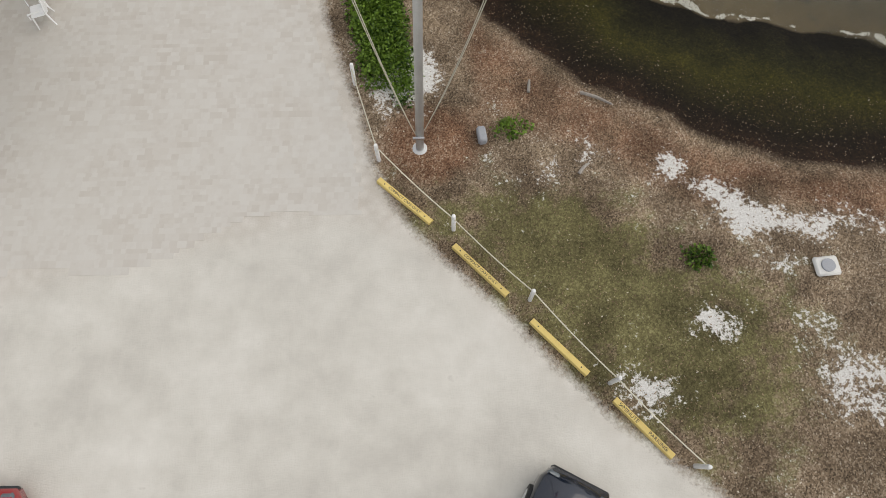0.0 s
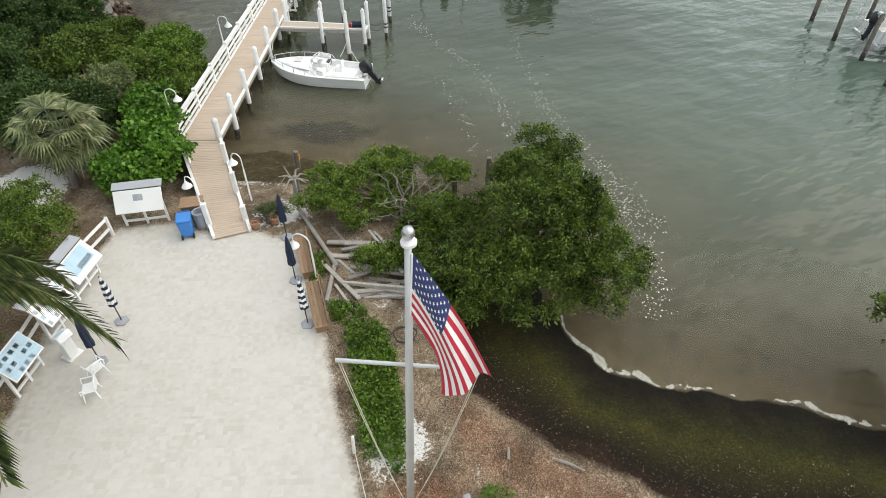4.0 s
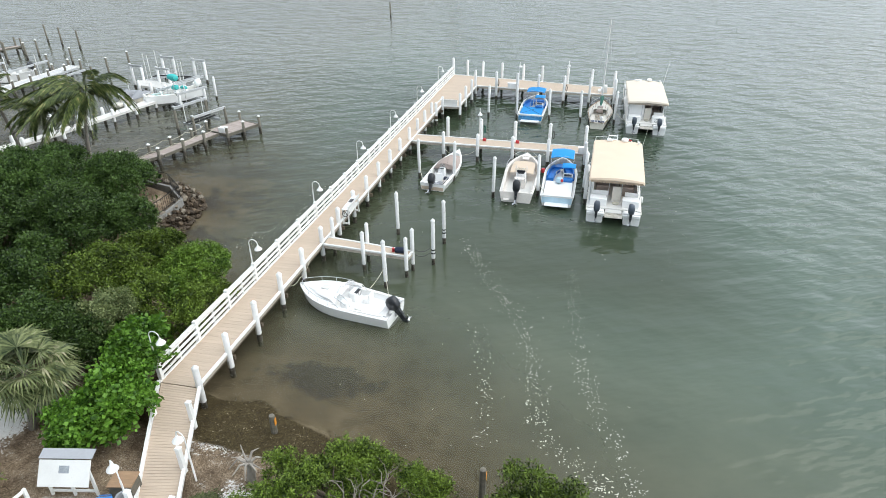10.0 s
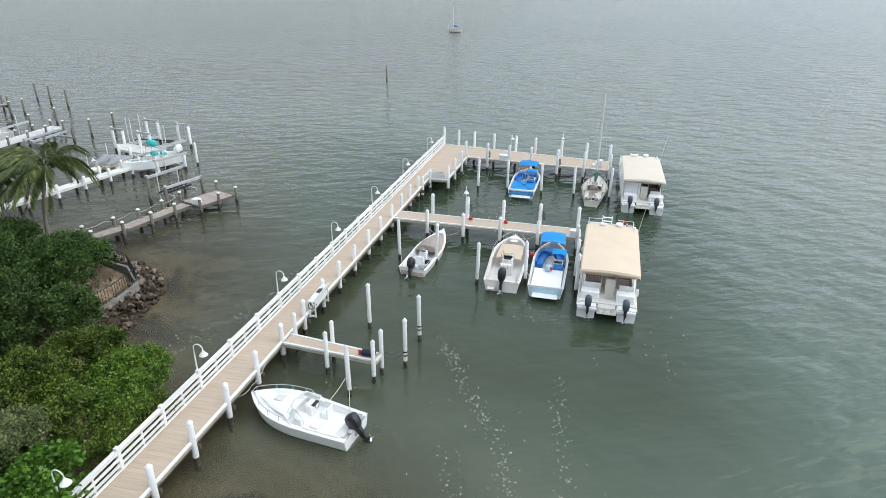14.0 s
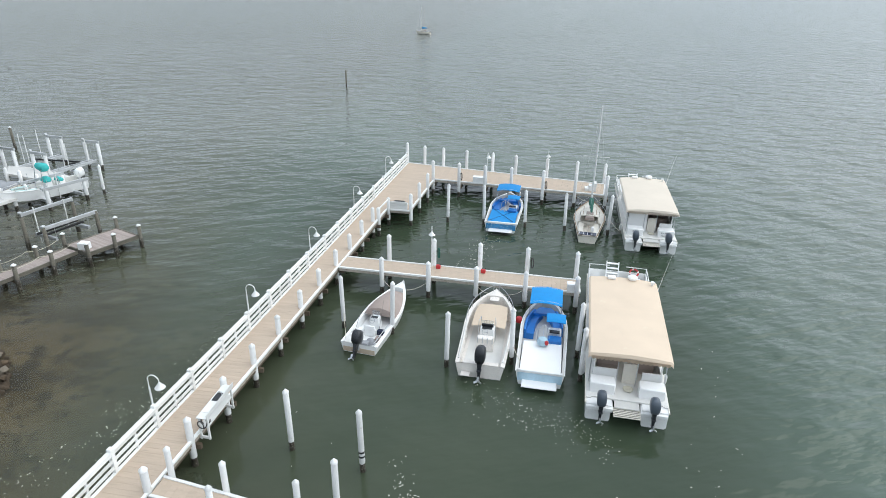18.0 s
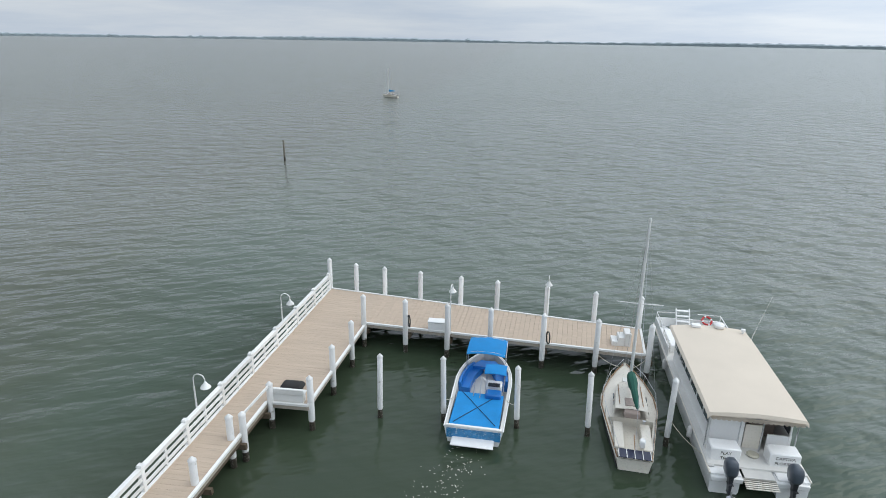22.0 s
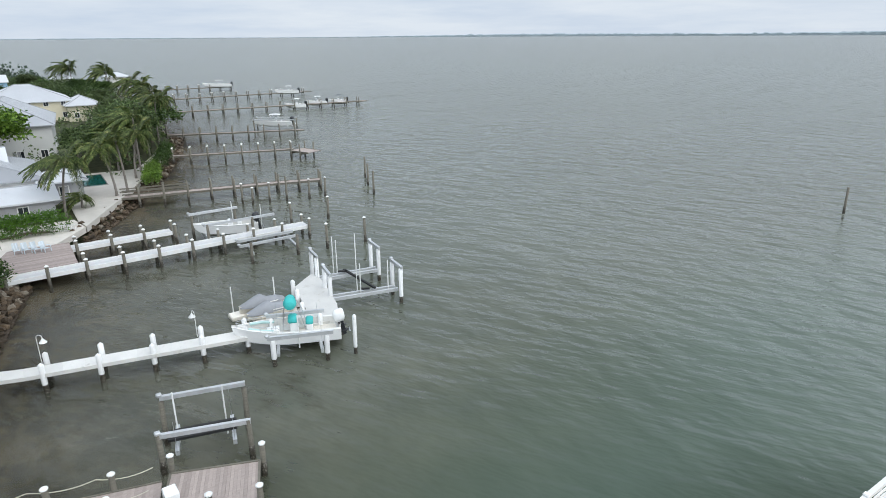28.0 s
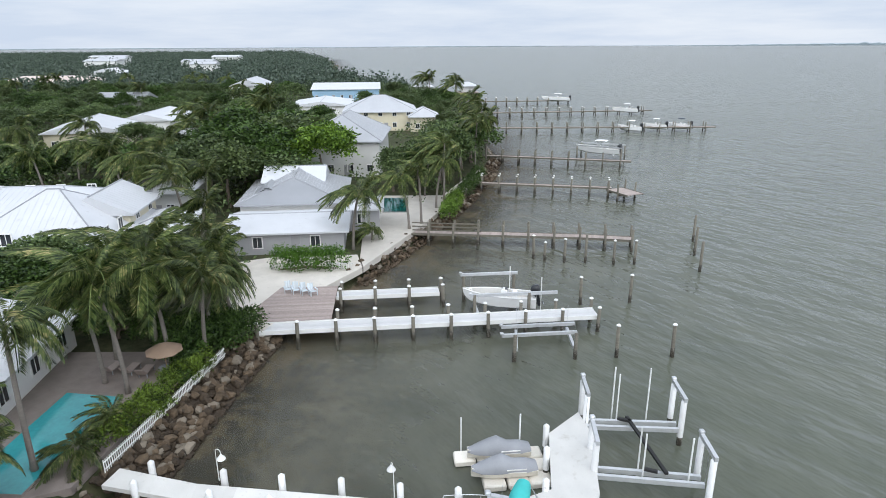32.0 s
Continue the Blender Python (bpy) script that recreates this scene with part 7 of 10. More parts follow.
def cloth(u, v):
    """A point of the flag: u along the fly, v up the hoist, both from 0 to 1."""
    wave = 0.16 * math.sin(7.0 * v + 2.2 * u) * min(1, 1.8 * u) + 0.05 * math.sin(13 * v + 4 * u) * u
    low = (0.34 + 0.58 * math.sin(1.75 * u), 8.8 - 2.3 * u)
    high = (0.43 + 1.55 * u ** 0.88, 10.4 - 3.2 * u ** 0.95)
    return Vector((low[0] + (high[0] - low[0]) * v, -0.05 - 0.35 * u + wave, low[1] + (high[1] - low[1]) * v))


N = 30
for k in range(13):
    v0, v1 = 1 - (k + 1) / 13, 1 - k / 13
    u0 = 0.4 if k < 7 else 0.0
    nu = N if k >= 7 else int(N * 0.6)
    bm = bmesh.new()
    add_loft(bm, [[cloth(u0 + (1 - u0) * i / nu, v) for v in (v0, (v0 + v1) / 2, v1)] for i in range(nu + 1)], closed=False)
    part("stripe", bm, FLAG_RED if k % 2 == 0 else WHITE_CLOTH, flag, smooth=True)
bm = bmesh.new()
add_loft(bm, [[cloth(0.4 * i / 14, 6 / 13 + 7 / 13 * j / 6) for j in range(7)] for i in range(15)], closed=False)
part("star_field", bm, FLAG_BLUE, flag, smooth=True)
bm = bmesh.new()
for r in range(9):
    for c in range(6 if r % 2 == 0 else 5):
        u, v = 0.4 * (c + (0.5 if r % 2 == 0 else 1.0)) / 6, 6 / 13 + 7 / 13 * (r + 0.5) / 9
        o, du, dv = cloth(u, v), (cloth(u + 0.01, v) - cloth(u, v)).normalized(), (cloth(u, v + 0.01) - cloth(u, v)).normalized()
        for side in (0.006, -0.006):
            nn = du.cross(dv).normalized() * side
            ring = [bm.verts.new(o + nn + (du * math.sin(a) + dv * math.cos(a)) * (0.048 if i % 2 == 0 else 0.02)) for i, a in ((i, math.pi * i / 5) for i in range(10))]
            bm.faces.new(ring)
tagged(part("stars", bm, WHITE_CLOTH, flag), kind="stuff")
part("hoist_band", tube([cloth(0, 0) - Vector((0.015, 0, 0)), cloth(0, 1) - Vector((0.015, 0, 0))], 0.02, 6), WHITE_CLOTH, flag)

t = thing("speaker_rock", "dark grey plastic box beside the mulch bed", "box", 1.08, 8.42, 1.0, 8)
part("body", box((0, 0, 0.14), (0.24, 0.46, 0.28), 0.05), GREY_COVER, t)
t = thing("tank_cover", "pale concrete tank cover in the grass", "cover", 9.5, 4.62, 1.0, 5)
part("slab", box((0, 0, 0.06), (0.62, 0.5, 0.12), 0.05), CONCRETE, t)
part("lid", lathe(((0.17, 0.12), (0.17, 0.16), (0.02, 0.165)), 14), GREY_COVER, t)
t = thing("cable_coil", "coil of dark hose lying on the mulch", "hose", -0.9, 14.9, 1.0)
part("coil", tube([((0.42 + 0.05 * math.sin(3 * a)) * math.cos(a), (0.42 + 0.05 * math.cos(2 * a)) * math.sin(a), 0.03 + 0.004 * k / 4) for k, a in ((k, 2 * math.pi * k / 16) for k in range(80))], 0.02, 5), DARK_ROPE, t)
for a, b in (((3.9, 9.9, 0.85), (4.75, 9.5, 0.85)), ((2.45, 9.9, 0.9), (2.5, 10.3, 0.9)), ((3.6, 7.3, 1.02), (3.9, 7.6, 1.02))):
    t = thing("stick", "pale stick lying on the mulch", "stick", group="sticks")
    part("wood", tube([a, ((a[0] + b[0]) / 2, (a[1] + b[1]) / 2 + 0.03, a[2] + 0.02), b], [0.05, 0.045, 0.03], 6), DRIFT, t)


# umbrellas, closed
def umbrella(x, y, striped, turn, tip=12):
    t = thing("patio_umbrella", "closed black and white striped patio umbrella" if striped else "closed navy patio umbrella on a weighted base", "umbrella", x, y, 1.0, turn, group="patio umbrellas")
    part("base", loft([[(0.27 * s * math.cos(a), 0.27 * s * math.sin(a), z) for a in (math.pi / 3 * k for k in range(6))] for z, s in ((0, 1), (0.06, 1), (0.1, 0.5))]), GREY_COVER, t)
    part("pole", tube([(0, 0, 0.05), (0, 0, 2.3)], 0.024, 8), BLACK_PLASTIC, t)
    prof = [(0.15, 0.95), (0.17, 1.0), (0.13, 1.25), (0.14, 1.5), (0.11, 1.8), (0.08, 2.1), (0.03, 2.35)]
    def at(z):
        for (r0, z0), (r1, z1) in zip(prof, prof[1:]):
            if z0 <= z <= z1:
                return r0 + (r1 - r0) * (z - z0) / (z1 - z0)
        return 0.03
    n = 10 if striped else 1
    for k in range(n):
        z0, z1 = 0.95 + 1.4 * k / n, 0.95 + 1.4 * (k + 1) / n
        zs = [z0 + (z1 - z0) * i / (2 if striped else 9) for i in range(3 if striped else 10)]
        part("canopy_band" if striped else "canopy", loft([[(at(z) * (1 + 0.16 * math.cos(6 * a + z)) * math.cos(a), at(z) * (1 + 0.16 * math.cos(6 * a + z)) * math.sin(a), z) for a in (2 * math.pi * i / 18 for i in range(18))] for z in zs]), (NAVY_CLOTH if k % 2 == 0 else WHITE_CLOTH) if striped else NAVY_CLOTH, t)
    part("finial", lathe(((0.02, 2.33), (0.025, 2.38), (0.005, 2.42)), 8), BLACK_PLASTIC, t)


for x, y, s in ((-11.68, 15.87, True), (-11.75, 13.95, False), (-5.4, 17.9, False), (-4.58, 15.55, True), (-6.2, 20.6, False)):
    umbrella(x, y, s, x * 40)


def plastic_chair(x, y, turn):
    c = thing("garden_chair", "white moulded plastic garden chair on the lot", "chair", x, y, 1.0, turn, group="garden chairs")
    part("seat", box((0, 0, 0.42), (0.46, 0.44, 0.03), 0.012), GELCOAT, c)
    for q in (-1, 1):
        for p_ in (-1, 1):
            part("leg", tube([(q * 0.2, p_ * 0.19, 0.42), (q * 0.26, p_ * 0.25, 0)], [0.028, 0.02], 6), GELCOAT, c)
        part("armrest", tube([(q * 0.27, -0.2, 0.64), (q * 0.29, 0.22, 0.64), (q * 0.26, 0.24, 0.42)], 0.022, 6), GELCOAT, c)
    part("top_rail", tube([(-0.25, -0.2, 0.45), (-0.26, -0.26, 0.72), (-0.15, -0.29, 0.86), (0.15, -0.29, 0.86), (0.26, -0.26, 0.72), (0.25, -0.2, 0.45)], 0.024, 6), GELCOAT, c)
    for k in range(6):
        part("back_slat", box(((k - 2.5) * 0.065, -0.255, 0.64), (0.035, 0.015, 0.42), m=pose(0, 0, 0, 0, 0, 0)), GELCOAT, c)


plastic_chair(-11.6, 13.4, 60)
plastic_chair(-11.45, 12.55, 110)


def info_board(x, y, turn, w, label, prints, shed=False):
    """A slanted display board on white legs under a small shed roof."""
    t = thing("display_board", label, "display board", x, y, 1.0, turn, group="display boards")
    for q in (-1, 0, 1):
        part("leg", box((q * w * 0.45, 0, 0.7), (0.09, 0.09, 1.4)), WHITE_PAINT, t)
    b = part("panel", box((0, 0, 0), (w, 0.05, 1.0), 0.008), WHITE_PAINT, t)
    b.matrix_basis = pose(0, -0.12, 1.35, -38, 0, 0)
    for px, pz, sw, sh_, mt in prints:
        part("print", box((px, -0.03, pz), (sw, 0.012, sh_)), mt, b)
    if shed:
        r = part("roof", box((0, 0, 0), (w * 1.04, 0.42, 0.03)), ROOF_GREY, t)
        r.matrix_basis = pose(0, 0.4, 1.85, 15, 0, 0)
    part("foot_rail", box((0, 0.0, 0.25), (w * 0.95, 0.06, 0.1)), WHITE_PAINT, t)


rnd_ = random.Random(4)
def small_prints(w, cols, mt):
    return [(-w / 2 + w * (i + 0.6) / (cols + 0.2), 0.25 - 0.3 * j, w / cols * 0.6, 0.16, mt[rnd_.randrange(len(mt))]) for i in range(cols) for j in range(3) if rnd_.random() < 0.8]


info_board(-12.6, 21.75, 10, 2.0, "white slanted notice board with a small grey print", [(0, 0.15, 0.4, 0.28, SIGN_GREY)], True)
info_board(-13.65, 17.8, 82, 1.7, "slanted display board with a large coloured chart", [(0, 0.1, 1.25, 0.7, SIGN_BLUE), (0.15, -0.1, 0.8, 0.2, SIGN_GREY)], True)
info_board(-13.75, 15.6, 82, 1.55, "slanted display board with rows of small photographs", small_prints(1.5, 8, [SIGN_GREY, SIGN_BLUE, LETTER]), True)
info_board(-13.85, 13.2, 82, 1.5, "slanted display board with small pictures on pale blue", [(0, 0.0, 1.42, 0.9, SIGN_BLUE)] + [(a, b, c, d - 0.01, e) for a, b, c, d, e in small_prints(1.42, 5, [SIGN_GREY, LETTER])])
t = thing("leaflet_stand", "white leaflet box on a pedestal", "stand", -12.9, 14.3, 1.0, 66)
part("pedestal", box((0, 0, 0.45), (0.4, 0.35, 0.9), 0.02), WHITE_PAINT, t)
part("foot", box((0, 0, 0.03), (0.6, 0.5, 0.06), 0.01), WHITE_PAINT, t)
o = part("box", box((0, 0, 0), (0.55, 0.45, 0.3), 0.03), GELCOAT, t)
o.matrix_basis = pose(0, -0.05, 1.05, -25, 0, 0)
part("window", box((0, -0.05, 0.152), (0.35, 0.25, 0.008)), SIGN_BLUE, o)
rail_fence = thing("rail_fence", "white two-rail timber fence along the lot", "fence", kind="structure")
FP = [(-13.85, 20.9), (-14.35, 18.8), (-14.45, 16.4), (-14.5, 13.8), (-14.5, 11.0)]
for k, (x, y) in enumerate(FP):
    part("post", box((x, y, 1.5), (0.12, 0.12, 1.1), 0.01), WHITE_PAINT, rail_fence)
    if k:
        for z in (1.45, 1.95):
            part("rail", tilt_box((*FP[k - 1], z), (x, y, z), 0.05, 0.13), WHITE_PAINT, rail_fence)

# bins beside the ramp
t = thing("wheeled_bin", "blue plastic wheeled recycling bin", "bin", -10.55, 20.9, 1.0, 15)
part("body", box((0, 0, 0.5), (0.5, 0.55, 0.85), 0.04, m=None, taper=1.18), BIN_BLUE, t)
part("lid", box((0, 0, 0.97), (0.62, 0.7, 0.08), 0.03), BIN_BLUE, t)
for q in (-1, 1):
    w_ = part("wheel", lathe(((0.11, -0.03), (0.12, 0), (0.11, 0.03)), 12), RUBBER, t)
    w_.matrix_basis = pose(q * 0.24, -0.3, 0.12, 0, 90, 0)
part("handle", tube([(-0.22, 0.36, 0.95), (-0.22, 0.42, 0.98), (0.22, 0.42, 0.98), (0.22, 0.36, 0.95)], 0.018, 6), BIN_BLUE, t)
t = thing("litter_bin", "grey round litter bin beside the ramp", "bin", -10.1, 21.5, 1.0)
part("body", lathe(((0.25, 0), (0.28, 0.75), (0.3, 0.78), (0.3, 0.82), (0.22, 0.82), (0.2, 0.6)), 16), GREY_COVER, t)
t = thing("timber_chest", "low brown timber chest behind the bins", "chest", -10.6, 22.2, 1.0, 10)
part("body", box((0, 0, 0.4), (0.9, 0.7, 0.75), 0.02), OLD_TIMBER, t)
part("lid", box((0, 0, 0.81), (0.98, 0.78, 0.06), 0.01), BROWN_TIMBER, t)

# benches along the edge of the lot
def plank_bench(a, b):
    a, b = Vector(a), Vector(b)
    c, L = (a + b) / 2, (b - a).length
    t = thing("timber_bench", "brown slatted timber bench at the lot's edge", "bench", c.x, c.y, 1.0, math.degrees(math.atan2(b.y - a.y, b.x - a.x)), group="timber benches")
    for k in range(3):
        part("seat_slat", box((0, -0.15 + 0.16 * k, 0.45), (L, 0.15, 0.04), 0.008), BROWN_TIMBER, t)
    for k in range(2):
        part("back_slat", box((0, -0.29, 0.62 + 0.17 * k), (L, 0.035, 0.15), 0.008), BROWN_TIMBER, t)
    for x in (-L * 0.42, L * 0.42):
        part("leg", box((x, 0, 0.21), (0.1, 0.4, 0.42)), BROWN_TIMBER, t)
        part("back_post", box((x, -0.33, 0.45), (0.08, 0.05, 0.9)), BROWN_TIMBER, t)


plank_bench((-3.95, 15.0), (-4.65, 17.4))
plank_bench((-4.85, 17.9), (-5.5, 20.1))
for x, y in ((-7.7, 21.25), (-6.9, 21.6)):
    t = thing("flower_pot", "terracotta pot with a small green plant", "pot", x, y, 1.0)
    part("pot", lathe(((0.12, 0), (0.17, 0.26), (0.19, 0.27), (0.19, 0.32), (0.15, 0.32), (0.14, 0.2)), 14), TERRACOTTA, t)

# heap of old timbers and a driftwood stump by the mangroves
rt = random.Random(9)
for k in range(26):
    x, y, L, a = rt.uniform(-3.9, -1.0), rt.uniform(16.8, 20.2), rt.uniform(1.6, 3.4), rt.uniform(-20, 25) if k % 4 else rt.uniform(100, 140)
    t = thing("old_timber", "silvery weathered timber lying in a heap", "timber", x, y, 0.86 + 0.07 * (k % 5), a, group="old timbers")
    part("beam", box((0, 0, 0.0), (L, rt.uniform(0.12, 0.26), rt.uniform(0.08, 0.16)), 0.015), DRIFT, t)
for a, b in (((-6.0, 22.6), (-3.8, 18.6)), ((-3.9, 19.0), (-4.0, 16.6))):
    t = thing("old_timber", "long silvery pole beside the path", "timber", group="old timbers")
    part("beam", tube([(*a, 1.05), (*b, 1.1)], [0.09, 0.1], 7), DRIFT, t)
t = thing("driftwood_stump", "bleached driftwood stump with twisted roots", "driftwood", -6.3, 24.0, 0.8)
part("stem", tube([(0, 0, -0.1), (0.05, 0.05, 0.6), (0, 0.1, 1.0)], [0.2, 0.16, 0.1], 8), DRIFT, t)
for k in range(9):
    a = 2 * math.pi * k / 9 + rt.uniform(-0.3, 0.3)
    part("root", tube([(0, 0.05, 0.8), (0.35 * math.cos(a), 0.35 * math.sin(a), 1.0 + rt.uniform(-0.1, 0.2)), (0.75 * math.cos(a), 0.75 * math.sin(a), 0.95 + rt.uniform(-0.3, 0.3))], [0.07, 0.045, 0.015], 5), DRIFT, t)
for x, y, h in ((3.03, 25.5, 1.7), (1.3, 24.4, 1.5), (-6.8, 27.1, 1.2)):
    t = thing("old_pile", "broken old timber pile standing in the shallows", "pile", x, y, 0)
    part("shaft", lathe(((0.15, -1), (0.15, 0.6), (0.13, h), (0.05, h + 0.03)), 8), OLD_TIMBER, t)
    if h != 1.5:
        part("marker", box((0.14, 0, h - 0.35), (0.02, 0.16, 0.35)), ORANGE, t, "orange marker board")


# ---- cars ----
def car(label, x, y, turn, paint, L=4.5, W=1.8):
    c = thing("car", label, "car", x, y, 1.0, turn, group="parked cars")
    h = L / 2
    part("body", loft([[(-w, yy, z0), (-w * 1.0, yy, z0 + (z1 - z0) * 0.55), (-w * 0.92, yy, z1), (w * 0.92, yy, z1), (w, yy, z0 + (z1 - z0) * 0.55), (w, yy, z0)] for yy, w, z0, z1 in ((-h, 0.68, 0.4, 0.75), (-h + 0.15, 0.8, 0.28, 0.9), (-h + 0.8, 0.9, 0.22, 0.95), (0, 0.9, 0.2, 0.93), (h - 1.0, 0.89, 0.22, 0.9), (h - 0.35, 0.83, 0.26, 0.8), (h - 0.05, 0.66, 0.34, 0.66))]), paint, c, smooth=True)
    g = part("cabin", loft([[(-w, yy, 0.9), (-w * 0.82, yy2, z), (w * 0.82, yy2, z), (w, yy, 0.9)] for yy, yy2, w, z in ((-h + 0.55, -h + 0.95, 0.76, 1.15), (-h + 0.9, -h + 1.3, 0.82, 1.42), (0.1, 0.0, 0.84, 1.48), (0.75, 0.35, 0.82, 1.42), (1.25, 0.9, 0.76, 1.05))]), GLASS, c)
    part("roof", loft([[(-0.68, yy, z), (0, yy, z + 0.04), (0.68, yy, z), (0.6, yy, z - 0.03), (-0.6, yy, z - 0.03)] for yy, z in ((-h + 1.2, 1.42), (-0.5, 1.5), (0.1, 1.49), (0.4, 1.44))]), paint, c)
    for q in (-1, 1):
        for yy in (-h + 0.85, h - 0.9):
            w_ = part("wheel", lathe(((0.2, -0.11), (0.31, -0.1), (0.325, 0), (0.31, 0.1), (0.2, 0.11)), 20), RUBBER, c)
            w_.matrix_basis = pose(q * 0.82, yy, 0.325, 0, 90, 0)
            part("rim", lathe(((0.02, -0.118), (0.19, -0.115), (0.21, -0.1), (0.21, 0.1), (0.19, 0.115), (0.02, 0.118)), 16), ALUMINIUM, w_)
        m_ = part("mirror", box((q * 1.0, 0.75, 0.98), (0.2, 0.12, 0.14), 0.04), paint, c)
        part("headlight", box((q * 0.58, h - 0.28, 0.68), (0.3, 0.3, 0.12), 0.05), GLASS, c)
        part("tail_light", box((q * 0.65, -h + 0.04, 0.75), (0.2, 0.1, 0.14), 0.03), RED, c)
        part("window_trim", tube([(q * 0.86, 1.2, 0.92), (q * 0.86, 0.2, 0.94), (q * 0.85, -h + 0.6, 0.94)], 0.018, 6), STEEL, c)
    part("bumper", box((0, h - 0.06, 0.45), (1.35, 0.12, 0.18), 0.05), BLACK_PLASTIC, c)
    return c


car("dark blue hatchback parked on the lot", 1.83, -2.2, -28, CAR_PAINT)
car("red car parked on the lot", -9.9, -2.42, 0, CAR_RED)


# ---- vegetation ----
def quads(name, co, material, parent=None):
    """A mesh of loose quads from an array (n, 4, 3)."""
    n_ = len(co)
    me = bpy.data.meshes.new(name)
    me.vertices.add(n_ * 4)
    me.vertices.foreach_set("co", co.reshape(-1))
    me.loops.add(n_ * 4)
    me.loops.foreach_set("vertex_index", np.arange(n_ * 4, dtype=np.int32))
    me.polygons.add(n_)
    me.polygons.foreach_set("loop_start", np.arange(0, n_ * 4, 4, dtype=np.int32))
    me.update(calc_edges=True)
    me.materials.append(material)
    return me


def leaf_quads(rs, pos, out, size, wide=0.5, droop=0.2):
    """Folded leaf blades at points, turned roughly outwards."""
    n_ = len(pos)
    d = out + rs.normal(0, 0.75, (n_, 3))
    d[:, 2] += 0.25
    d /= np.linalg.norm(d, axis=1)[:, None] + 1e-9
    s = np.cross(d, rs.normal(0, 1, (n_, 3)))
    s /= np.linalg.norm(s, axis=1)[:, None] + 1e-9
    L = size * rs.uniform(0.6, 1.35, (n_, 1))
    tip, mid = pos + d * L, pos + d * L * 0.5
    tip[:, 2] -= droop * L[:, 0]
    w = s * L * wide / 2
    return np.stack([pos, mid + w, tip, mid - w], 1)


def crown_points(rs, lobes, n, inner=0.35):
    """Points near the skin of a heap of uneven lobes, and the way outwards."""
    lobes = np.array(lobes, float)
    area = lobes[:, 3] * lobes[:, 4] + lobes[:, 3] * lobes[:, 5]
    pick = rs.choice(len(lobes), n, p=area / area.sum())
    d = rs.normal(0, 1, (n, 3))
    d /= np.linalg.norm(d, axis=1)[:, None]
    d[:, 2] = np.where(d[:, 2] < -0.35, -d[:, 2], d[:, 2])
    r = 1 - inner * rs.rand(n) ** 2
    r *= 1 + 0.10 * np.sin(d[:, 0] * 9 + pick) * np.sin(d[:, 1] * 8 + pick * 2) + rs.normal(0, 0.04, n)
    return lobes[pick, :3] + d * r[:, None] * lobes[pick, 3:], d


def sprigs(rs, lobes, n, size, per=7, spread=0.7, wide=0.5, inner=0.35):
    """Leaves in small sprigs, so that the crown has clumps and gaps."""
    p_, d = crown_points(rs, lobes, max(1, n // per), inner)
    p_, d = np.repeat(p_, per, 0), np.repeat(d, per, 0)
    p_ = p_ + rs.normal(0, size * spread, p_.shape)
    return leaf_quads(rs, p_, d, size, wide)


def lump(rs, cx, cy, cz, rx, ry, rz, k, f=0.42):
    """Lobes scattered over one larger body."""
    out = [(cx, cy, cz, rx * 0.72, ry * 0.72, rz * 0.72)]
    for _ in range(k):
        a, e, q = rs.uniform(0, 2 * math.pi), rs.uniform(-0.1, 1.3), rs.uniform(0.75, 1.25) * f
        out.append((cx + rx * 0.72 * math.cos(a) * math.cos(e), cy + ry * 0.72 * math.sin(a) * math.cos(e), cz + rz * 0.7 * math.sin(e), rx * q, ry * q, rz * q))
    return out


def clumps(rs, lobes, k=12, f=0.27):
    """Small tufts over the skin of larger lobes, with dark gaps between them."""
    out = []
    for cx, cy, cz, rx, ry, rz in lobes:
        for _ in range(k):
            a, e, q = rs.uniform(0, 2 * math.pi), rs.uniform(-0.25, 1.45), rs.uniform(0.65, 1.3) * f
            m_, w_ = max(0.12, q * (rx + ry + rz) / 3), rs.uniform(0.74, 1.06)
            out.append((cx + rx * w_ * math.cos(a) * math.cos(e), cy + ry * w_ * math.sin(a) * math.cos(e), cz + rz * w_ * math.sin(e), m_, m_, m_ * 0.8))
    return out


def limbs(parent, rs, base, tops, r0, material=BARK):
    bx, by, bz = base
    fork = Vector((bx + rs.uniform(-0.2, 0.2), by + rs.uniform(-0.2, 0.2), bz + 0.35 * (np.mean([t_[2] for t_ in tops]) - bz)))
    part("trunk", tube([base, (Vector(base) + fork) / 2 + Vector((0.06, -0.05, 0)), fork], [r0 * 1.3, r0, r0 * 0.8], 8), material, parent)
    for t_ in tops:
        e = Vector(t_)
        m_ = (fork + e) / 2 + Vector((rs.uniform(-0.3, 0.3), rs.uniform(-0.3, 0.3), 0.15))
        part("limb", tube([fork, m_, e], [r0 * 0.6, r0 * 0.38, r0 * 0.1], 6), material, parent)


def tree(name, label, base, lobes, n, size, leaf, r0=0.16, seed=1, wide=0.5, category="tree", group="", inner=0.35):
    rs = np.random.RandomState(seed)
    t = thing(name, label, category, *base, group=group)
    b = Vector(base)
    rel = [(l_[0] - b.x, l_[1] - b.y, l_[2] - b.z, *l_[3:]) for l_ in lobes]
    limbs(t, rs, (0, 0, -0.1), [(l_[0], l_[1], l_[2] + l_[5] * 0.3) for l_ in rel[:14]], r0)
    o = new("crown", quads("crown", sprigs(rs, clumps(rs, rel), n, size, wide=wide, inner=inner), leaf))
    o.parent = t
    return t


rs = np.random.RandomState(11)
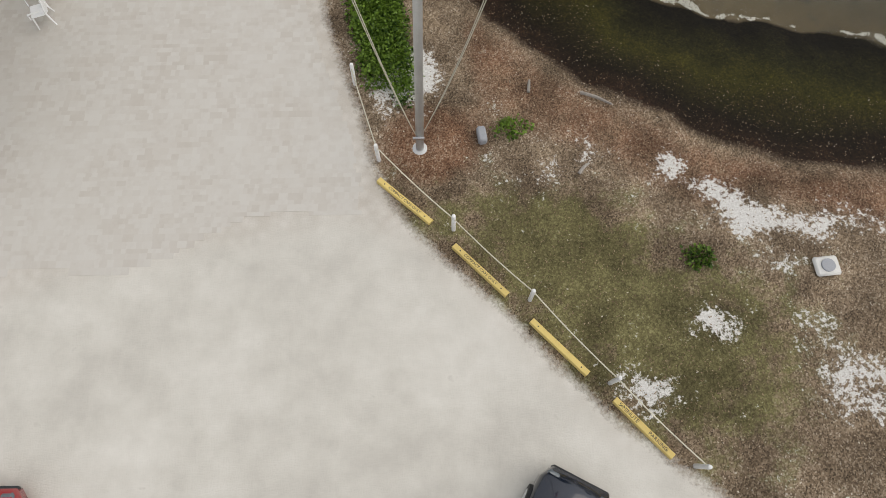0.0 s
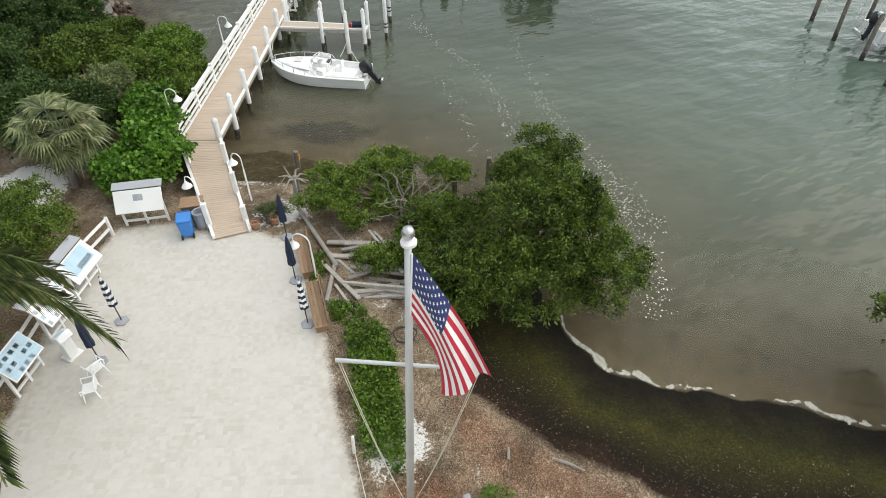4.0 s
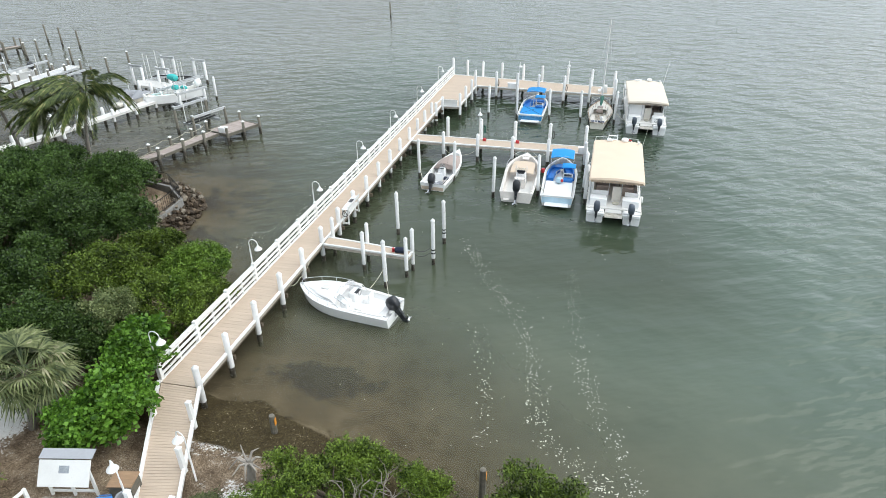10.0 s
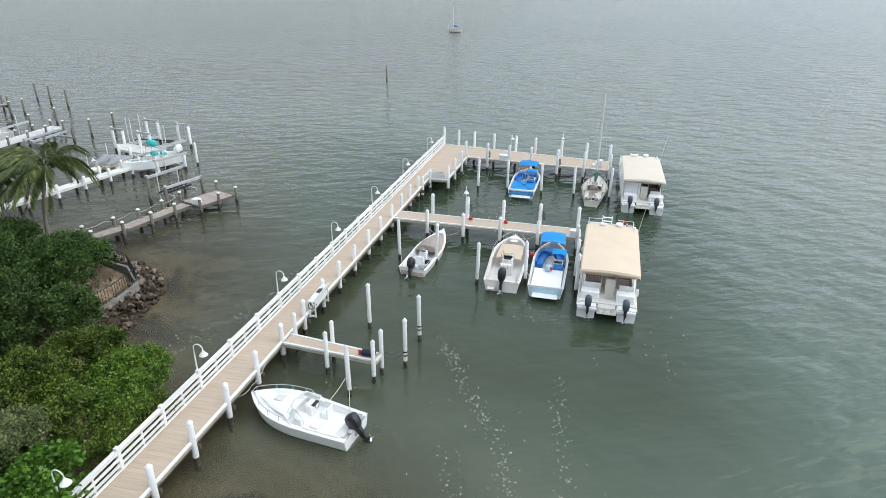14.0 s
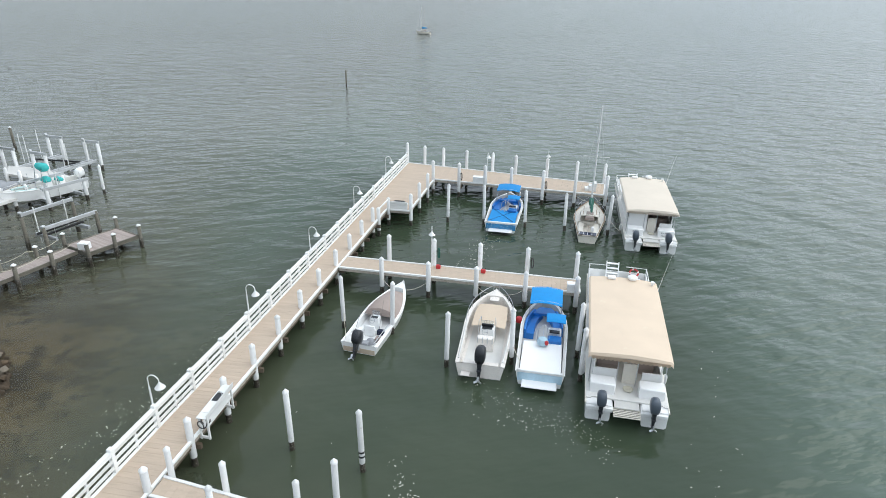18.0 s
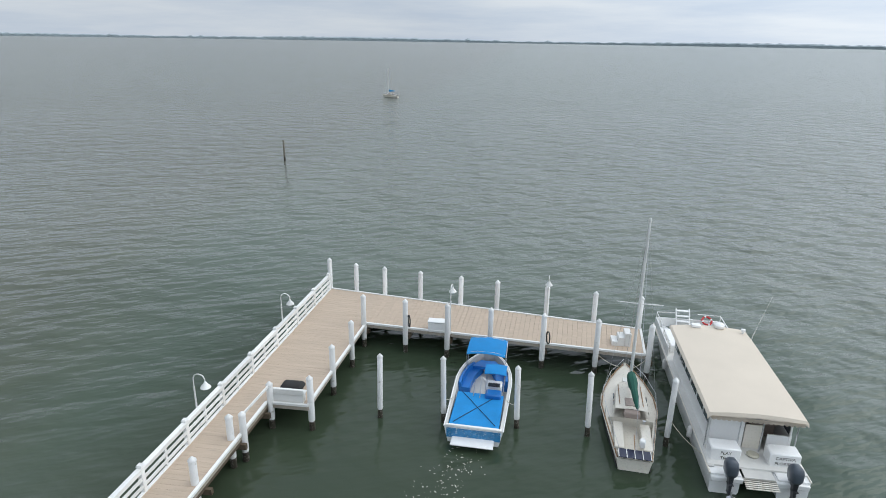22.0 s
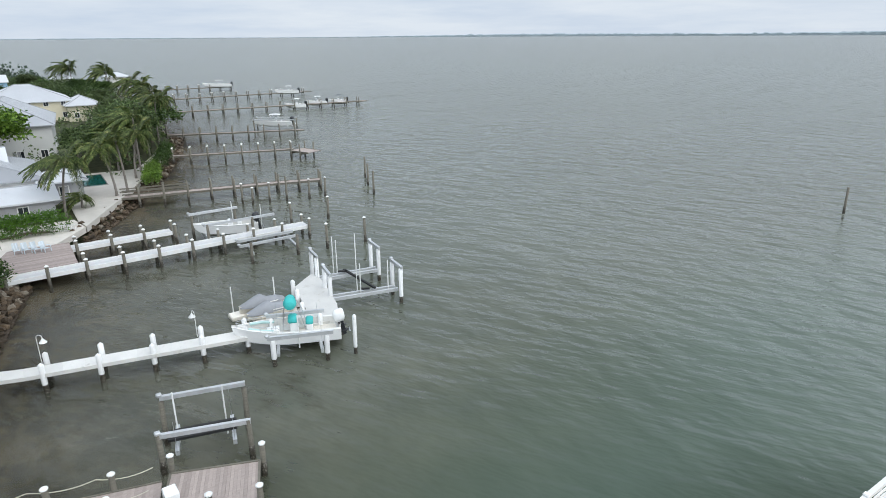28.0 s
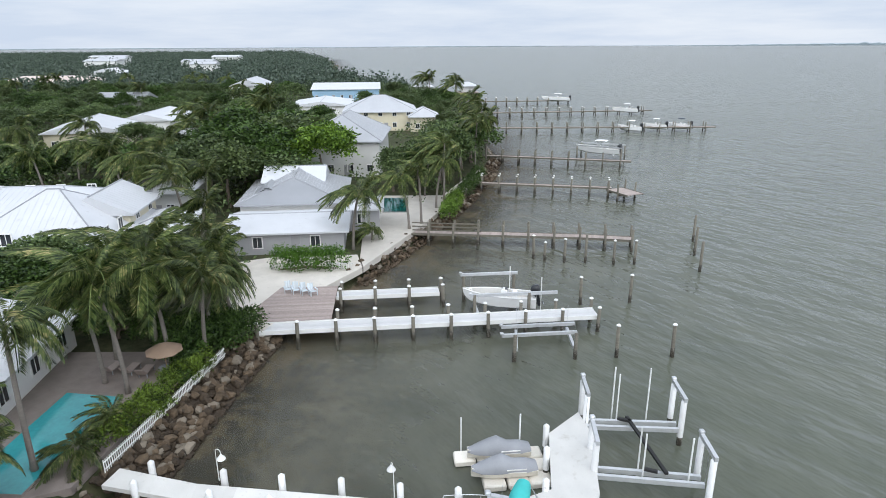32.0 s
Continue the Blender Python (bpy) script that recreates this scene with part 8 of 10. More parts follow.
# the two mangroves at the beach
L1 = lump(rs, -4.3, 23.0, 1.5, 1.8, 1.7, 1.2, 10) + lump(rs, -1.8, 24.6, 1.4, 2.0, 1.1, 1.1, 10) + lump(rs, 0.9, 24.2, 1.3, 1.2, 1.0, 1.0, 7) + lump(rs, -3.2, 21.5, 1.1, 0.8, 0.7, 0.7, 5) + lump(rs, -0.6, 20.5, 1.1, 0.9, 0.6, 0.7, 5) + lump(rs, -1.6, 22.9, 0.9, 1.5, 1.2, 0.55, 7) + lump(rs, 0.7, 22.3, 0.9, 1.3, 1.3, 0.6, 6)
tree("mangrove", "spreading green mangrove with bare grey inner branches", (-2.0, 23.3, 0.6), L1, 68000, 0.11, LEAF, 0.14, 21)
L2 = (lump(rs, 4.3, 18.6, 2.6, 3.0, 3.0, 2.5, 14) + lump(rs, 4.7, 21.6, 2.4, 2.0, 2.4, 2.3, 9) + lump(rs, 6.2, 18.3, 2.1, 1.7, 2.6, 1.8, 9) + lump(rs, 2.2, 17.0, 1.9, 2.0, 1.9, 1.7, 9)
      + lump(rs, 4.0, 15.9, 1.8, 2.2, 1.6, 1.6, 9) + lump(rs, 6.7, 16.5, 1.9, 1.6, 1.7, 1.6, 9) + lump(rs, 5.6, 22.6, 2.2, 1.4, 1.7, 1.9, 7) + lump(rs, 0.3, 17.4, 1.3, 1.3, 1.4, 1.0, 6) + lump(rs, 1.6, 20.3, 1.6, 1.5, 1.5, 1.3, 6) + lump(rs, 0.4, 20.6, 1.4, 1.5, 1.3, 1.1, 6) + lump(rs, -0.5, 18.9, 1.3, 1.0, 1.1, 0.9, 5) + lump(rs, 1.0, 15.9, 1.3, 1.3, 1.2, 1.0, 6))
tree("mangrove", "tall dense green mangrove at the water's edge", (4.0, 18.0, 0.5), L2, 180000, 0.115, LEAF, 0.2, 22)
tree("shrub", "small green shrub among the old timbers", (-2.1, 18.6, 0.9), lump(rs, -2.1, 18.7, 1.3, 0.85, 0.9, 0.8, 5), 5000, 0.13, LEAF, 0.05, 23, category="shrub")
# bare branches of the smaller mangrove: crooked stems that fork into twigs
tw = thing("dead_branches", "tangle of bare grey branches in the mangrove", "branches", -0.5, 22.3, 0.9)
for k in range(16):
    a, x, y = rs.uniform(0, 6.28), rs.uniform(-1.3, 1.2), rs.uniform(-1.3, 1.3)
    pts = [Vector((x * 0.6, y * 0.6, 0.0))]
    for j in range(4):
        a += rs.uniform(-0.7, 0.7)
        pts.append(pts[-1] + Vector((0.42 * math.cos(a), 0.42 * math.sin(a), (0.62, 0.4, 0.2, 0.1)[j] * rs.uniform(0.6, 1.3))))
    st = part("branch", tube(pts, [0.045, 0.036, 0.028, 0.02, 0.01], 6), DEAD_WOOD, tw)
    for j in (2, 3, 4):
        b_ = a + rs.uniform(-1.6, 1.6)
        e = pts[j] + Vector((0.4 * math.cos(b_), 0.4 * math.sin(b_), rs.uniform(0, 0.25)))
        part("twig", tube([pts[j], e, e + Vector((0.3 * math.cos(b_ + 0.6), 0.3 * math.sin(b_ + 0.6), rs.uniform(-0.05, 0.15)))], [0.02, 0.013, 0.005], 5), DEAD_WOOD, st)
tree("mangrove", "green mangrove further along the beach", (17.2, 12.4, 0.4), lump(rs, 17.4, 12.8, 1.8, 2.3, 2.3, 1.8, 10), 16000, 0.17, LEAF, 0.14, 24)

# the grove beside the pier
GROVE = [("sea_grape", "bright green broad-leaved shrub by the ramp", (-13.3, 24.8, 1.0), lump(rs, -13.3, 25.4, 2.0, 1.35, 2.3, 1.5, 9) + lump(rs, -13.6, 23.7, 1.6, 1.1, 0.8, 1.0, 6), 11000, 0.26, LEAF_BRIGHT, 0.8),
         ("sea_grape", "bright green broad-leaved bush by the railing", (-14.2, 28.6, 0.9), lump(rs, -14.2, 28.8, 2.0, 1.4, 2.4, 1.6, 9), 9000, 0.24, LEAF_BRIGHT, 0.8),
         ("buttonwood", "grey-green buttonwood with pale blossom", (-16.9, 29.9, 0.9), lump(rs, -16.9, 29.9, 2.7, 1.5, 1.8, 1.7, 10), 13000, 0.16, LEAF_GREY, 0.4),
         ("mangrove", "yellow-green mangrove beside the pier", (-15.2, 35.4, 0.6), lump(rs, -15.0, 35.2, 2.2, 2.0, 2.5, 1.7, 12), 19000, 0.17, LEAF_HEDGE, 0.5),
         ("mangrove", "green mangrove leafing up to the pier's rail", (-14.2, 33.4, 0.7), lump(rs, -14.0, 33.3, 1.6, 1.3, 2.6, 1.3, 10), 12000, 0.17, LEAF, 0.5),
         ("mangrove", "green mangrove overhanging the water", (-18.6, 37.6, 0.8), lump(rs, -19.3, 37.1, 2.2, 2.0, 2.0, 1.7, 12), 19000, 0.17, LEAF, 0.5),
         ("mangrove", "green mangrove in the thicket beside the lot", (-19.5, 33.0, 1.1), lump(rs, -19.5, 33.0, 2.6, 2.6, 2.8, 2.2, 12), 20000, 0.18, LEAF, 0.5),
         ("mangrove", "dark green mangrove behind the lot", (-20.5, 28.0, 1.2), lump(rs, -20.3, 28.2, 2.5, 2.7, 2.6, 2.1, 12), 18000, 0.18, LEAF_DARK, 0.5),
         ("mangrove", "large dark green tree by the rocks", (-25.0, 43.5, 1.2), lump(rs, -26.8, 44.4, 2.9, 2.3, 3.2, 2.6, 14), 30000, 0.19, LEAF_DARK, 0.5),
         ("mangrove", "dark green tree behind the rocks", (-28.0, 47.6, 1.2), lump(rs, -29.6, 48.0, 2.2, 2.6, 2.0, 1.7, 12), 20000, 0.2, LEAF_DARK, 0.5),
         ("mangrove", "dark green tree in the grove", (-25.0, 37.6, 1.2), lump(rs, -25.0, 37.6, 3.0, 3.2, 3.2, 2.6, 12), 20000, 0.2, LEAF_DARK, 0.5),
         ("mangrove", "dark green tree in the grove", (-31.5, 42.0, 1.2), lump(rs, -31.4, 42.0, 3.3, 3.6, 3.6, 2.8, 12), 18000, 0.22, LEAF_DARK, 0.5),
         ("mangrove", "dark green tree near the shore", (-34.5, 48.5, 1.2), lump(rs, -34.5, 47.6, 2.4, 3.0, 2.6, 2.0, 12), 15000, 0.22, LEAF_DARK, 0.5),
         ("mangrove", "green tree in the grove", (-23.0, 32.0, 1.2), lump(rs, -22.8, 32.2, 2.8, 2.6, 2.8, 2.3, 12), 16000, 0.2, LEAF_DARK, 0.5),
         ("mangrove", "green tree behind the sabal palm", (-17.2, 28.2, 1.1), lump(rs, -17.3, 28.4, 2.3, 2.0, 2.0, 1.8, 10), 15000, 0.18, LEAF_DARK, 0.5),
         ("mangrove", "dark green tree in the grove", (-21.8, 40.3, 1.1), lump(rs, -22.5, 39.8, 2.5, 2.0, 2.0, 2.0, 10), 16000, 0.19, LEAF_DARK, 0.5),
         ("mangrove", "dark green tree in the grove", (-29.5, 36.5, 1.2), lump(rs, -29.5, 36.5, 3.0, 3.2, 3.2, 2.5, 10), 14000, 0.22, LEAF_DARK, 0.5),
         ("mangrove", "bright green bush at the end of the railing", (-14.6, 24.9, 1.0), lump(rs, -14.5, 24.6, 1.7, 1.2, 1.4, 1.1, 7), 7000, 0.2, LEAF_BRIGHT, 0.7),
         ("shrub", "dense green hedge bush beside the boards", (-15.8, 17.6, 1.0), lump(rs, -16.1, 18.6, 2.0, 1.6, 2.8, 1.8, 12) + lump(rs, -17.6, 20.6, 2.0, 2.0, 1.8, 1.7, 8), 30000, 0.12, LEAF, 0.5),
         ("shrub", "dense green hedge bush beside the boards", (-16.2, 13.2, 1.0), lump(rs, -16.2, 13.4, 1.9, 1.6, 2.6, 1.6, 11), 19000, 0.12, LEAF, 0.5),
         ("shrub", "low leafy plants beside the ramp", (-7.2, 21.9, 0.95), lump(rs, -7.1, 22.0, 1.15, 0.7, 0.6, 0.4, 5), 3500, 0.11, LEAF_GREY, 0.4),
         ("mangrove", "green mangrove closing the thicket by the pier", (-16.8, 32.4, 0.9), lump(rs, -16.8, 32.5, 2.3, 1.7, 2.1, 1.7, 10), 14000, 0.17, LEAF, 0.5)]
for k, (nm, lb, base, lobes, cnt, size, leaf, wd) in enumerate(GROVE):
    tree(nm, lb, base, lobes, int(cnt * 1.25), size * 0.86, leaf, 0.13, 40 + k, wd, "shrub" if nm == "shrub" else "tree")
hd = np.random.RandomState(77)
for nm, lb, lobes, cnt in (("ground_cover", "bright green ground cover along the lot's edge", [(-2.35 + 0.1 * k, 15.0 - 0.5 * k, 1.05, 0.75, 0.55, 0.38) for k in range(10)] + [(-1.75 + 0.08 * k, 14.0 - 0.55 * k, 1.05, 0.45, 0.5, 0.34) for k in range(6)] + [(-1.9, 13.6, 1.05, 0.6, 0.8, 0.35), (-2.0, 12.2, 1.05, 0.5, 0.7, 0.3), (-3.0, 15.9, 1.05, 0.6, 0.5, 0.3)], 22000), ("ground_cover", "small green weeds beside the mulch bed", [(1.9, 8.7, 1.0, 0.45, 0.25, 0.1), (-1.0, 9.9, 1.0, 0.2, 0.5, 0.15), (6.4, 4.9, 1.0, 0.3, 0.25, 0.15), (-4.6, 18.6, 1.0, 0.3, 0.9, 0.3), (-3.5, 16.2, 1.0, 0.35, 0.4, 0.3)], 3000)):
    o = new(nm, quads(nm, sprigs(hd, lobes, cnt, 0.11, wide=0.6), LEAF_HEDGE))
    tagged(o, lb, "plants", kind="stuff")


# ---- palms ----
def frond(L, droop, leaflets, width, rs):
    """One feather frond along +x, bending down, with two rows of leaflets."""
    out = []
    pts = [(L * u, 0, 0.22 * L * math.sin(u * 2.2) - droop * L * u * u) for u in np.linspace(0, 1, 9)]
    def at(u):
        i = min(7, int(u * 8))
        f = u * 8 - i
        return np.array(pts[i]) * (1 - f) + np.array(pts[i + 1]) * f
    for a, b in zip(pts, pts[1:]):
        a, b = np.array(a), np.array(b)
        w = np.array((0, 0.03, 0))
        out.append([a - w, b - w * 0.8, b + w * 0.8, a + w])
    for k in range(leaflets):
        u = 0.12 + 0.86 * k / leaflets
        p0 = at(u)
        ll = width * (0.5 + 0.7 * math.sin(math.pi * min(1, u * 0.85 + 0.12))) * rs.uniform(0.85, 1.1)
        for q in (-1, 1):
            d = np.array((0.62, q * 0.62, -0.62 + rs.uniform(-0.18, 0.18)))
            tip = p0 + d * ll
            w = np.array((0.045 * (1 + L * 0.05), 0, 0.0))
            mid = p0 + d * ll * 0.45 + np.array((0, 0, 0.04))
            out.append([p0, mid - w, tip, mid + w])
    return np.array(out)


def palm_crown(seed, n, L, leaflets=26, width=0.75, wind=0.95):
    rs = np.random.RandomState(seed)
    out = []
    for k in range(n):
        f = frond(L * rs.uniform(0.8, 1.1), rs.uniform(0.25, 0.75), leaflets, width, rs)
        a, e = 2.4 * k + rs.uniform(-0.3, 0.3), rs.uniform(-0.5, 0.9)
        c, s, ce, se = math.cos(a), math.sin(a), math.cos(e), math.sin(e)
        R = np.array(((c, -s, 0), (s, c, 0), (0, 0, 1))) @ np.array(((ce, 0, -se), (0, 1, 0), (se, 0, ce)))
        f = f @ R.T
        r = np.linalg.norm(f[..., :2], axis=-1)
        f[..., 0] -= wind * 0.12 * r ** 2 / max(1, L / 3)
        f[..., 2] -= 0.02 * r ** 2
        out.append(f)
    return quads("crown", np.concatenate(out), LEAF_PALM)


PALMS = [palm_crown(s, n_, L, lf, w) for s, n_, L, lf, w in ((1, 20, 4.1, 58, 0.9), (2, 21, 3.8, 54, 0.85), (3, 19, 4.4, 60, 0.95))]


def trunk_mesh(h, bend, r):
    return shared("trunk", tube([(bend * (z / h) ** 2, 0, z) for z in np.linspace(-0.2, h, 9)], [r * (1.5 if k == 0 else 1.1 - 0.05 * k) for k in range(9)], 8), PALM_BARK, True)


TRUNKS = [(h, b_, trunk_mesh(h, b_, 0.15)) for h, b_ in ((5.0, 0.6), (6.5, 1.1), (8.0, 0.9), (3.0, 0.3), (1.2, 0.1))]


def palm(x, y, kind, crown, turn, z=1.3, scale=1.0):
    t = thing("coconut_palm", "coconut palm with wind-blown fronds" if kind < 3 else "young palm with arching fronds", "palm", x, y, z, turn, group="palms")
    h, b_, me = TRUNKS[kind]
    piece("trunk", me, t, Matrix())
    piece("crown", PALMS[crown], t, pose(b_, 0, h, 0, 0, 90 - turn) @ Matrix.Diagonal((scale, scale, scale, 1)))


KEEP_OUT = [(-85, 32, 15, 17), (-86.5, 58.5, 8, 9), (-97.5, 60.5, 10, 10), (-130, 63, 13, 9), (-188, 69, 12, 12), (-52, 49, 12, 7), (-72, 59.5, 8, 6), (-101, 71, 7, 4), (-58, 43, 9, 5), (-102, 40, 7, 7), (-88, 69, 10, 5), (-165, 4, 13, 10), (-228, 50, 22, 12), (-285, 54, 22, 16), (-68, 52, 4, 3), (-150, 29, 8, 6), (-188, 11, 14, 8), (-290, 17, 16, 9), (-168, 71, 9, 8), (-150, 72, 9, 7), (-205, 62, 8, 10), (-255, 56, 10, 14)]
PALM_SPOTS = [(-57.0, 50.3, 1, 0.9), (-60.3, 49.8, 2, 0.9), (-64.3, 54.6, 1, 0.95), (-48.1, 50.3, 2, 0.95), (-55.5, 52.3, 2, 1.0), (-58.6, 54.0, 2, 0.95), (-59.6, 56.1, 1, 0.95), (-62.5, 55.6, 1, 0.95), (-61.2, 52.3, 2, 0.9), (-63.4, 57.2, 0, 0.9), (-66.0, 51.0, 1, 0.95), (-70.5, 49.5, 1, 0.9), (-75.5, 52.0, 0, 0.9), (-79.0, 51.0, 1, 0.85), (-48.3, 52.5, 4, 0.48), (-51.3, 53.2, 4, 0.45), (-45.5, 49.5, 3, 0.8),
    (-83.7, 65.5, 1, 0.85), (-86.5, 67.5, 4, 0.5), (-92.5, 73.5, 1, 0.75), (-90.5, 71.9, 1, 0.8), (-94, 45, 1, 0.9), (-97, 47, 1, 0.9), (-100, 76.0, 1, 0.9), (-104, 77.5, 2, 0.9), (-108.5, 78.0, 1, 1.0), (-117, 81.5, 2, 1.0), (-128, 85.5, 2, 0.9), (-107, 75, 0, 0.9),
    (-98.5, 38.0, 2, 1.0), (-99.5, 42, 1, 1.1), (-105, 34, 2, 1.0), (-137, 89, 2, 0.9), (-35.0, 51.8, 1, 1.05), (-38.5, 51.6, 0, 0.75), (-41.5, 51.5, 1, 0.6), (-150, 91, 2, 1.0), (-168, 92, 2, 1.1), (-190, 93, 2, 1.1), (-172, 40, 2, 1.2), (-150, 34, 2, 1.2), (-130, 44, 2, 1.1), (-240, 96, 2, 1.2), (-285, 90, 2, 1.2), (-300, 88, 2, 1.2), (-268, 99, 2, 1.1)]
rp_ = random.Random(17)
while len(PALM_SPOTS) < 66:
    x, y = -rp_.uniform(100, 330), rp_.uniform(-110, 70)
    if y > 68 - 0.6 * (-x - 20) and float(shore_distance(np.array(x), np.array(y))) > 6 and not any(abs(x - cx) < rx and abs(y - cy) < ry for cx, cy, rx, ry in KEEP_OUT):
        PALM_SPOTS.append((x, y, 2, rp_.uniform(0.75, 1.05)))
for k, (x, y, kind, sc) in enumerate(PALM_SPOTS):
    palm(x, y, kind, k % 3, (k * 67) % 360, 1.25, sc)
palm(-14.7, 12.1, 0, 0, 0, 1.0, 1.1)


def fan_crown(seed, n):
    rs = np.random.RandomState(seed)
    out = []
    for k in range(n):
        a, e = 2.4 * k, rs.uniform(-0.6, 1.1)
        d = np.array((math.cos(a) * math.cos(e), math.sin(a) * math.cos(e), math.sin(e)))
        c = d * rs.uniform(0.7, 1.1)
        s = np.cross(d, (0, 0, 1.0))
        s /= np.linalg.norm(s)
        u = np.cross(s, d)
        out.append([np.zeros(3) - s * 0.02, c - s * 0.02, c + s * 0.02, s * 0.02])
        for j in range(22):
            b_ = -1.9 + 3.8 * j / 21
            r = d * math.cos(b_) + s * math.sin(b_)
            r = r + u * (0.12 * abs(b_) - 0.1)
            tip = c + r * rs.uniform(0.7, 1.05) - np.array((0, 0, rs.uniform(0.25, 0.6)))
            mid = c + r * 0.45
            w = np.cross(r, u) * 0.035
            out.append([c, mid - w, tip, mid + w])
    return quads("crown", np.array(out), LEAF_SABAL)


t = thing("sabal_palm", "sabal palm with drooping fan leaves", "palm", -16.9, 24.4, 1.0)
part("trunk", tube([(0, 0, -0.1), (0.0, 0.3, 1.2), (-0.1, 0.8, 2.8)], [0.2, 0.16, 0.15], 9), PALM_BARK, t, smooth=True)
piece("crown", fan_crown(5, 36), t, pose(-0.1, 0.8, 2.8) @ Matrix.Diagonal((1.3, 1.3, 1.15, 1)))

# broad-leaved trees of the wooded shore: a few grown forms, repeated with turns and sizes
FORMS = []
for k, leaf in enumerate((LEAF_DARK, LEAF_OLIVE, LEAF_DARK, LEAF_HEDGE, LEAF_TOWN)):
    r_ = np.random.RandomState(200 + k)
    lb = lump(r_, 0, 0, 4.2, 3.4, 3.4, 2.7, 13, 0.45)
    FORMS.append((quads("crown", sprigs(r_, clumps(r_, lb, 9, 0.33), 6000, 0.4, wide=0.55), leaf), shared("trunk", tube([(0, 0, -0.2), (0.1, 0.1, 2.0), (0, 0.2, 4.2)], [0.25, 0.18, 0.08], 7), BARK)))
rt = random.Random(31)
count = 0
spots = [(-70, 44, 0.8), (-67, 47, 0.7), (-72, 40, 0.9), (-68, 41, 0.8), (-64.5, 48.3, 0.6), (-112, 50, 1.5), (-118, 55, 1.7), (-106, 53, 1.3), (-121, 47, 1.6), (-113, 60, 1.3), (-127, 53, 1.5), (-104, 48, 1.2), (-110, 44, 1.4), (-111.5, 74.5, 0.9), (-116, 78, 1.15), (-121.5, 80.5, 1.1), (-127, 83, 1.0), (-111, 70.5, 0.8), (-133, 85.5, 1.2), (-140, 84, 1.1), (-147, 88, 1.0), (-119, 74.5, 0.9), (-155, 89, 1.1)]
for _ in range(9000):
    if count >= 285:
        break
    far = rt.random()
    x, y = -58 - 250 * far ** 1.25, rt.uniform(-150, 100)
    d_ = float(shore_distance(np.array(x), np.array(y)))
    if d_ < 5.5 or y < 25 - 0.6 * (-x - 50) or any(abs(x - cx) < rx + 1.5 and abs(y - cy) < ry + 1.5 for cx, cy, rx, ry in KEEP_OUT):
        continue
    sp = 4.0 + 2.6 * far
    if any((x - a) ** 2 + (y - b_) ** 2 < sp * sp for a, b_, _ in spots):
        continue
    spots.append((x, y, rt.uniform(0.55, 1.0) * (0.85 if d_ < 14 else 1.0)))
    count += 1
for k, (x, y, s) in enumerate(spots):
    form = 3 if (x, y) == (-113, 60) else (0, 1, 4, 2, 4)[k % 5]
    crown_me, trunk_me = FORMS[form]
    t = thing("tree", "bright green broad-leaved tree among houses" if form == 3 else "dense dark green tree among houses", "tree", x, y, 1.25, rt.uniform(0, 360), group="shore trees")
    m_ = Matrix.Diagonal((s * rt.uniform(1.05, 1.5), s * rt.uniform(1.0, 1.35), s * rt.uniform(0.75, 1.05), 1))
    piece("trunk", trunk_me, t, m_)
    piece("crown", crown_me, t, m_)

# woods beyond, towards the point
r_ = np.random.RandomState(300)
px, py = -320 - 1350 * r_.rand(14000) ** 1.6, r_.uniform(-800, 130, 14000)
ok = (shore_distance(px, py) > 5) & (py > 40 + 0.6 * px)
lobes = np.stack([px[ok], py[ok], np.full(ok.sum(), 2.4), *(r_.uniform(3, 7, ok.sum()) for _ in range(2)), 1.8 + 5.5 * r_.rand(ok.sum()) ** 2], -1)
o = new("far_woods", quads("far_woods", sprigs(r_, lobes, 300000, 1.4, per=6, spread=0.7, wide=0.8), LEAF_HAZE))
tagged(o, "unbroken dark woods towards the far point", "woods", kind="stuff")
# undergrowth and low crowns that close the gaps between the shore trees
for nm, lb_, leaf, seed, cnt in (("undergrowth", "olive green undergrowth between the houses and trees", LEAF_OLIVE, 310, 90000), ("undergrowth", "dark green low tree crowns between the houses", LEAF_TOWN, 311, 90000)):
    r_ = np.random.RandomState(seed)
    px, py = -62 - 290 * r_.rand(2600) ** 1.2, r_.uniform(-160, 100, 2600)
    ok = (shore_distance(px, py) > 4) & (py > 40 + 0.6 * px)
    for cx, cy, rx, ry in KEEP_OUT:
        ok &= (np.abs(px - cx) > rx - 0.5) | (np.abs(py - cy) > ry - 0.5)
    px, py = px[ok], py[ok]
    rr_ = r_.uniform(1.6, 3.4, len(px)) * (0.75 + 0.35 * np.clip((-px - 60) / 150, 0, 1))
    lobes = np.stack([px, py, 1.3 + rr_ * 0.5, rr_, rr_ * r_.uniform(0.8, 1.2, len(px)), rr_ * r_.uniform(0.5, 1.0, len(px))], -1)
    tagged(new(nm, quads(nm, sprigs(r_, lobes, cnt, 0.55, per=6, wide=0.6), leaf)), lb_, "woods", kind="stuff")
r_ = np.random.RandomState(312)
px, py = r_.uniform(-46, -24.5, 420), r_.uniform(8, 48, 420)
ok = (shore_distance(px, py) > 3.5) & ((px < -29) | (py > 27))
px, py = px[ok], py[ok]
rr_ = r_.uniform(1.2, 2.6, len(px))
lobes = np.stack([px, py, 1.2 + rr_ * 0.4, rr_, rr_ * r_.uniform(0.8, 1.2, len(px)), rr_ * r_.uniform(0.4, 0.8, len(px))], -1)
tagged(new("undergrowth", quads("undergrowth", sprigs(r_, lobes, 60000, 0.3, per=6, wide=0.6), LEAF_DARK)), "dark green thicket behind the lot and grove", "woods", kind="stuff")
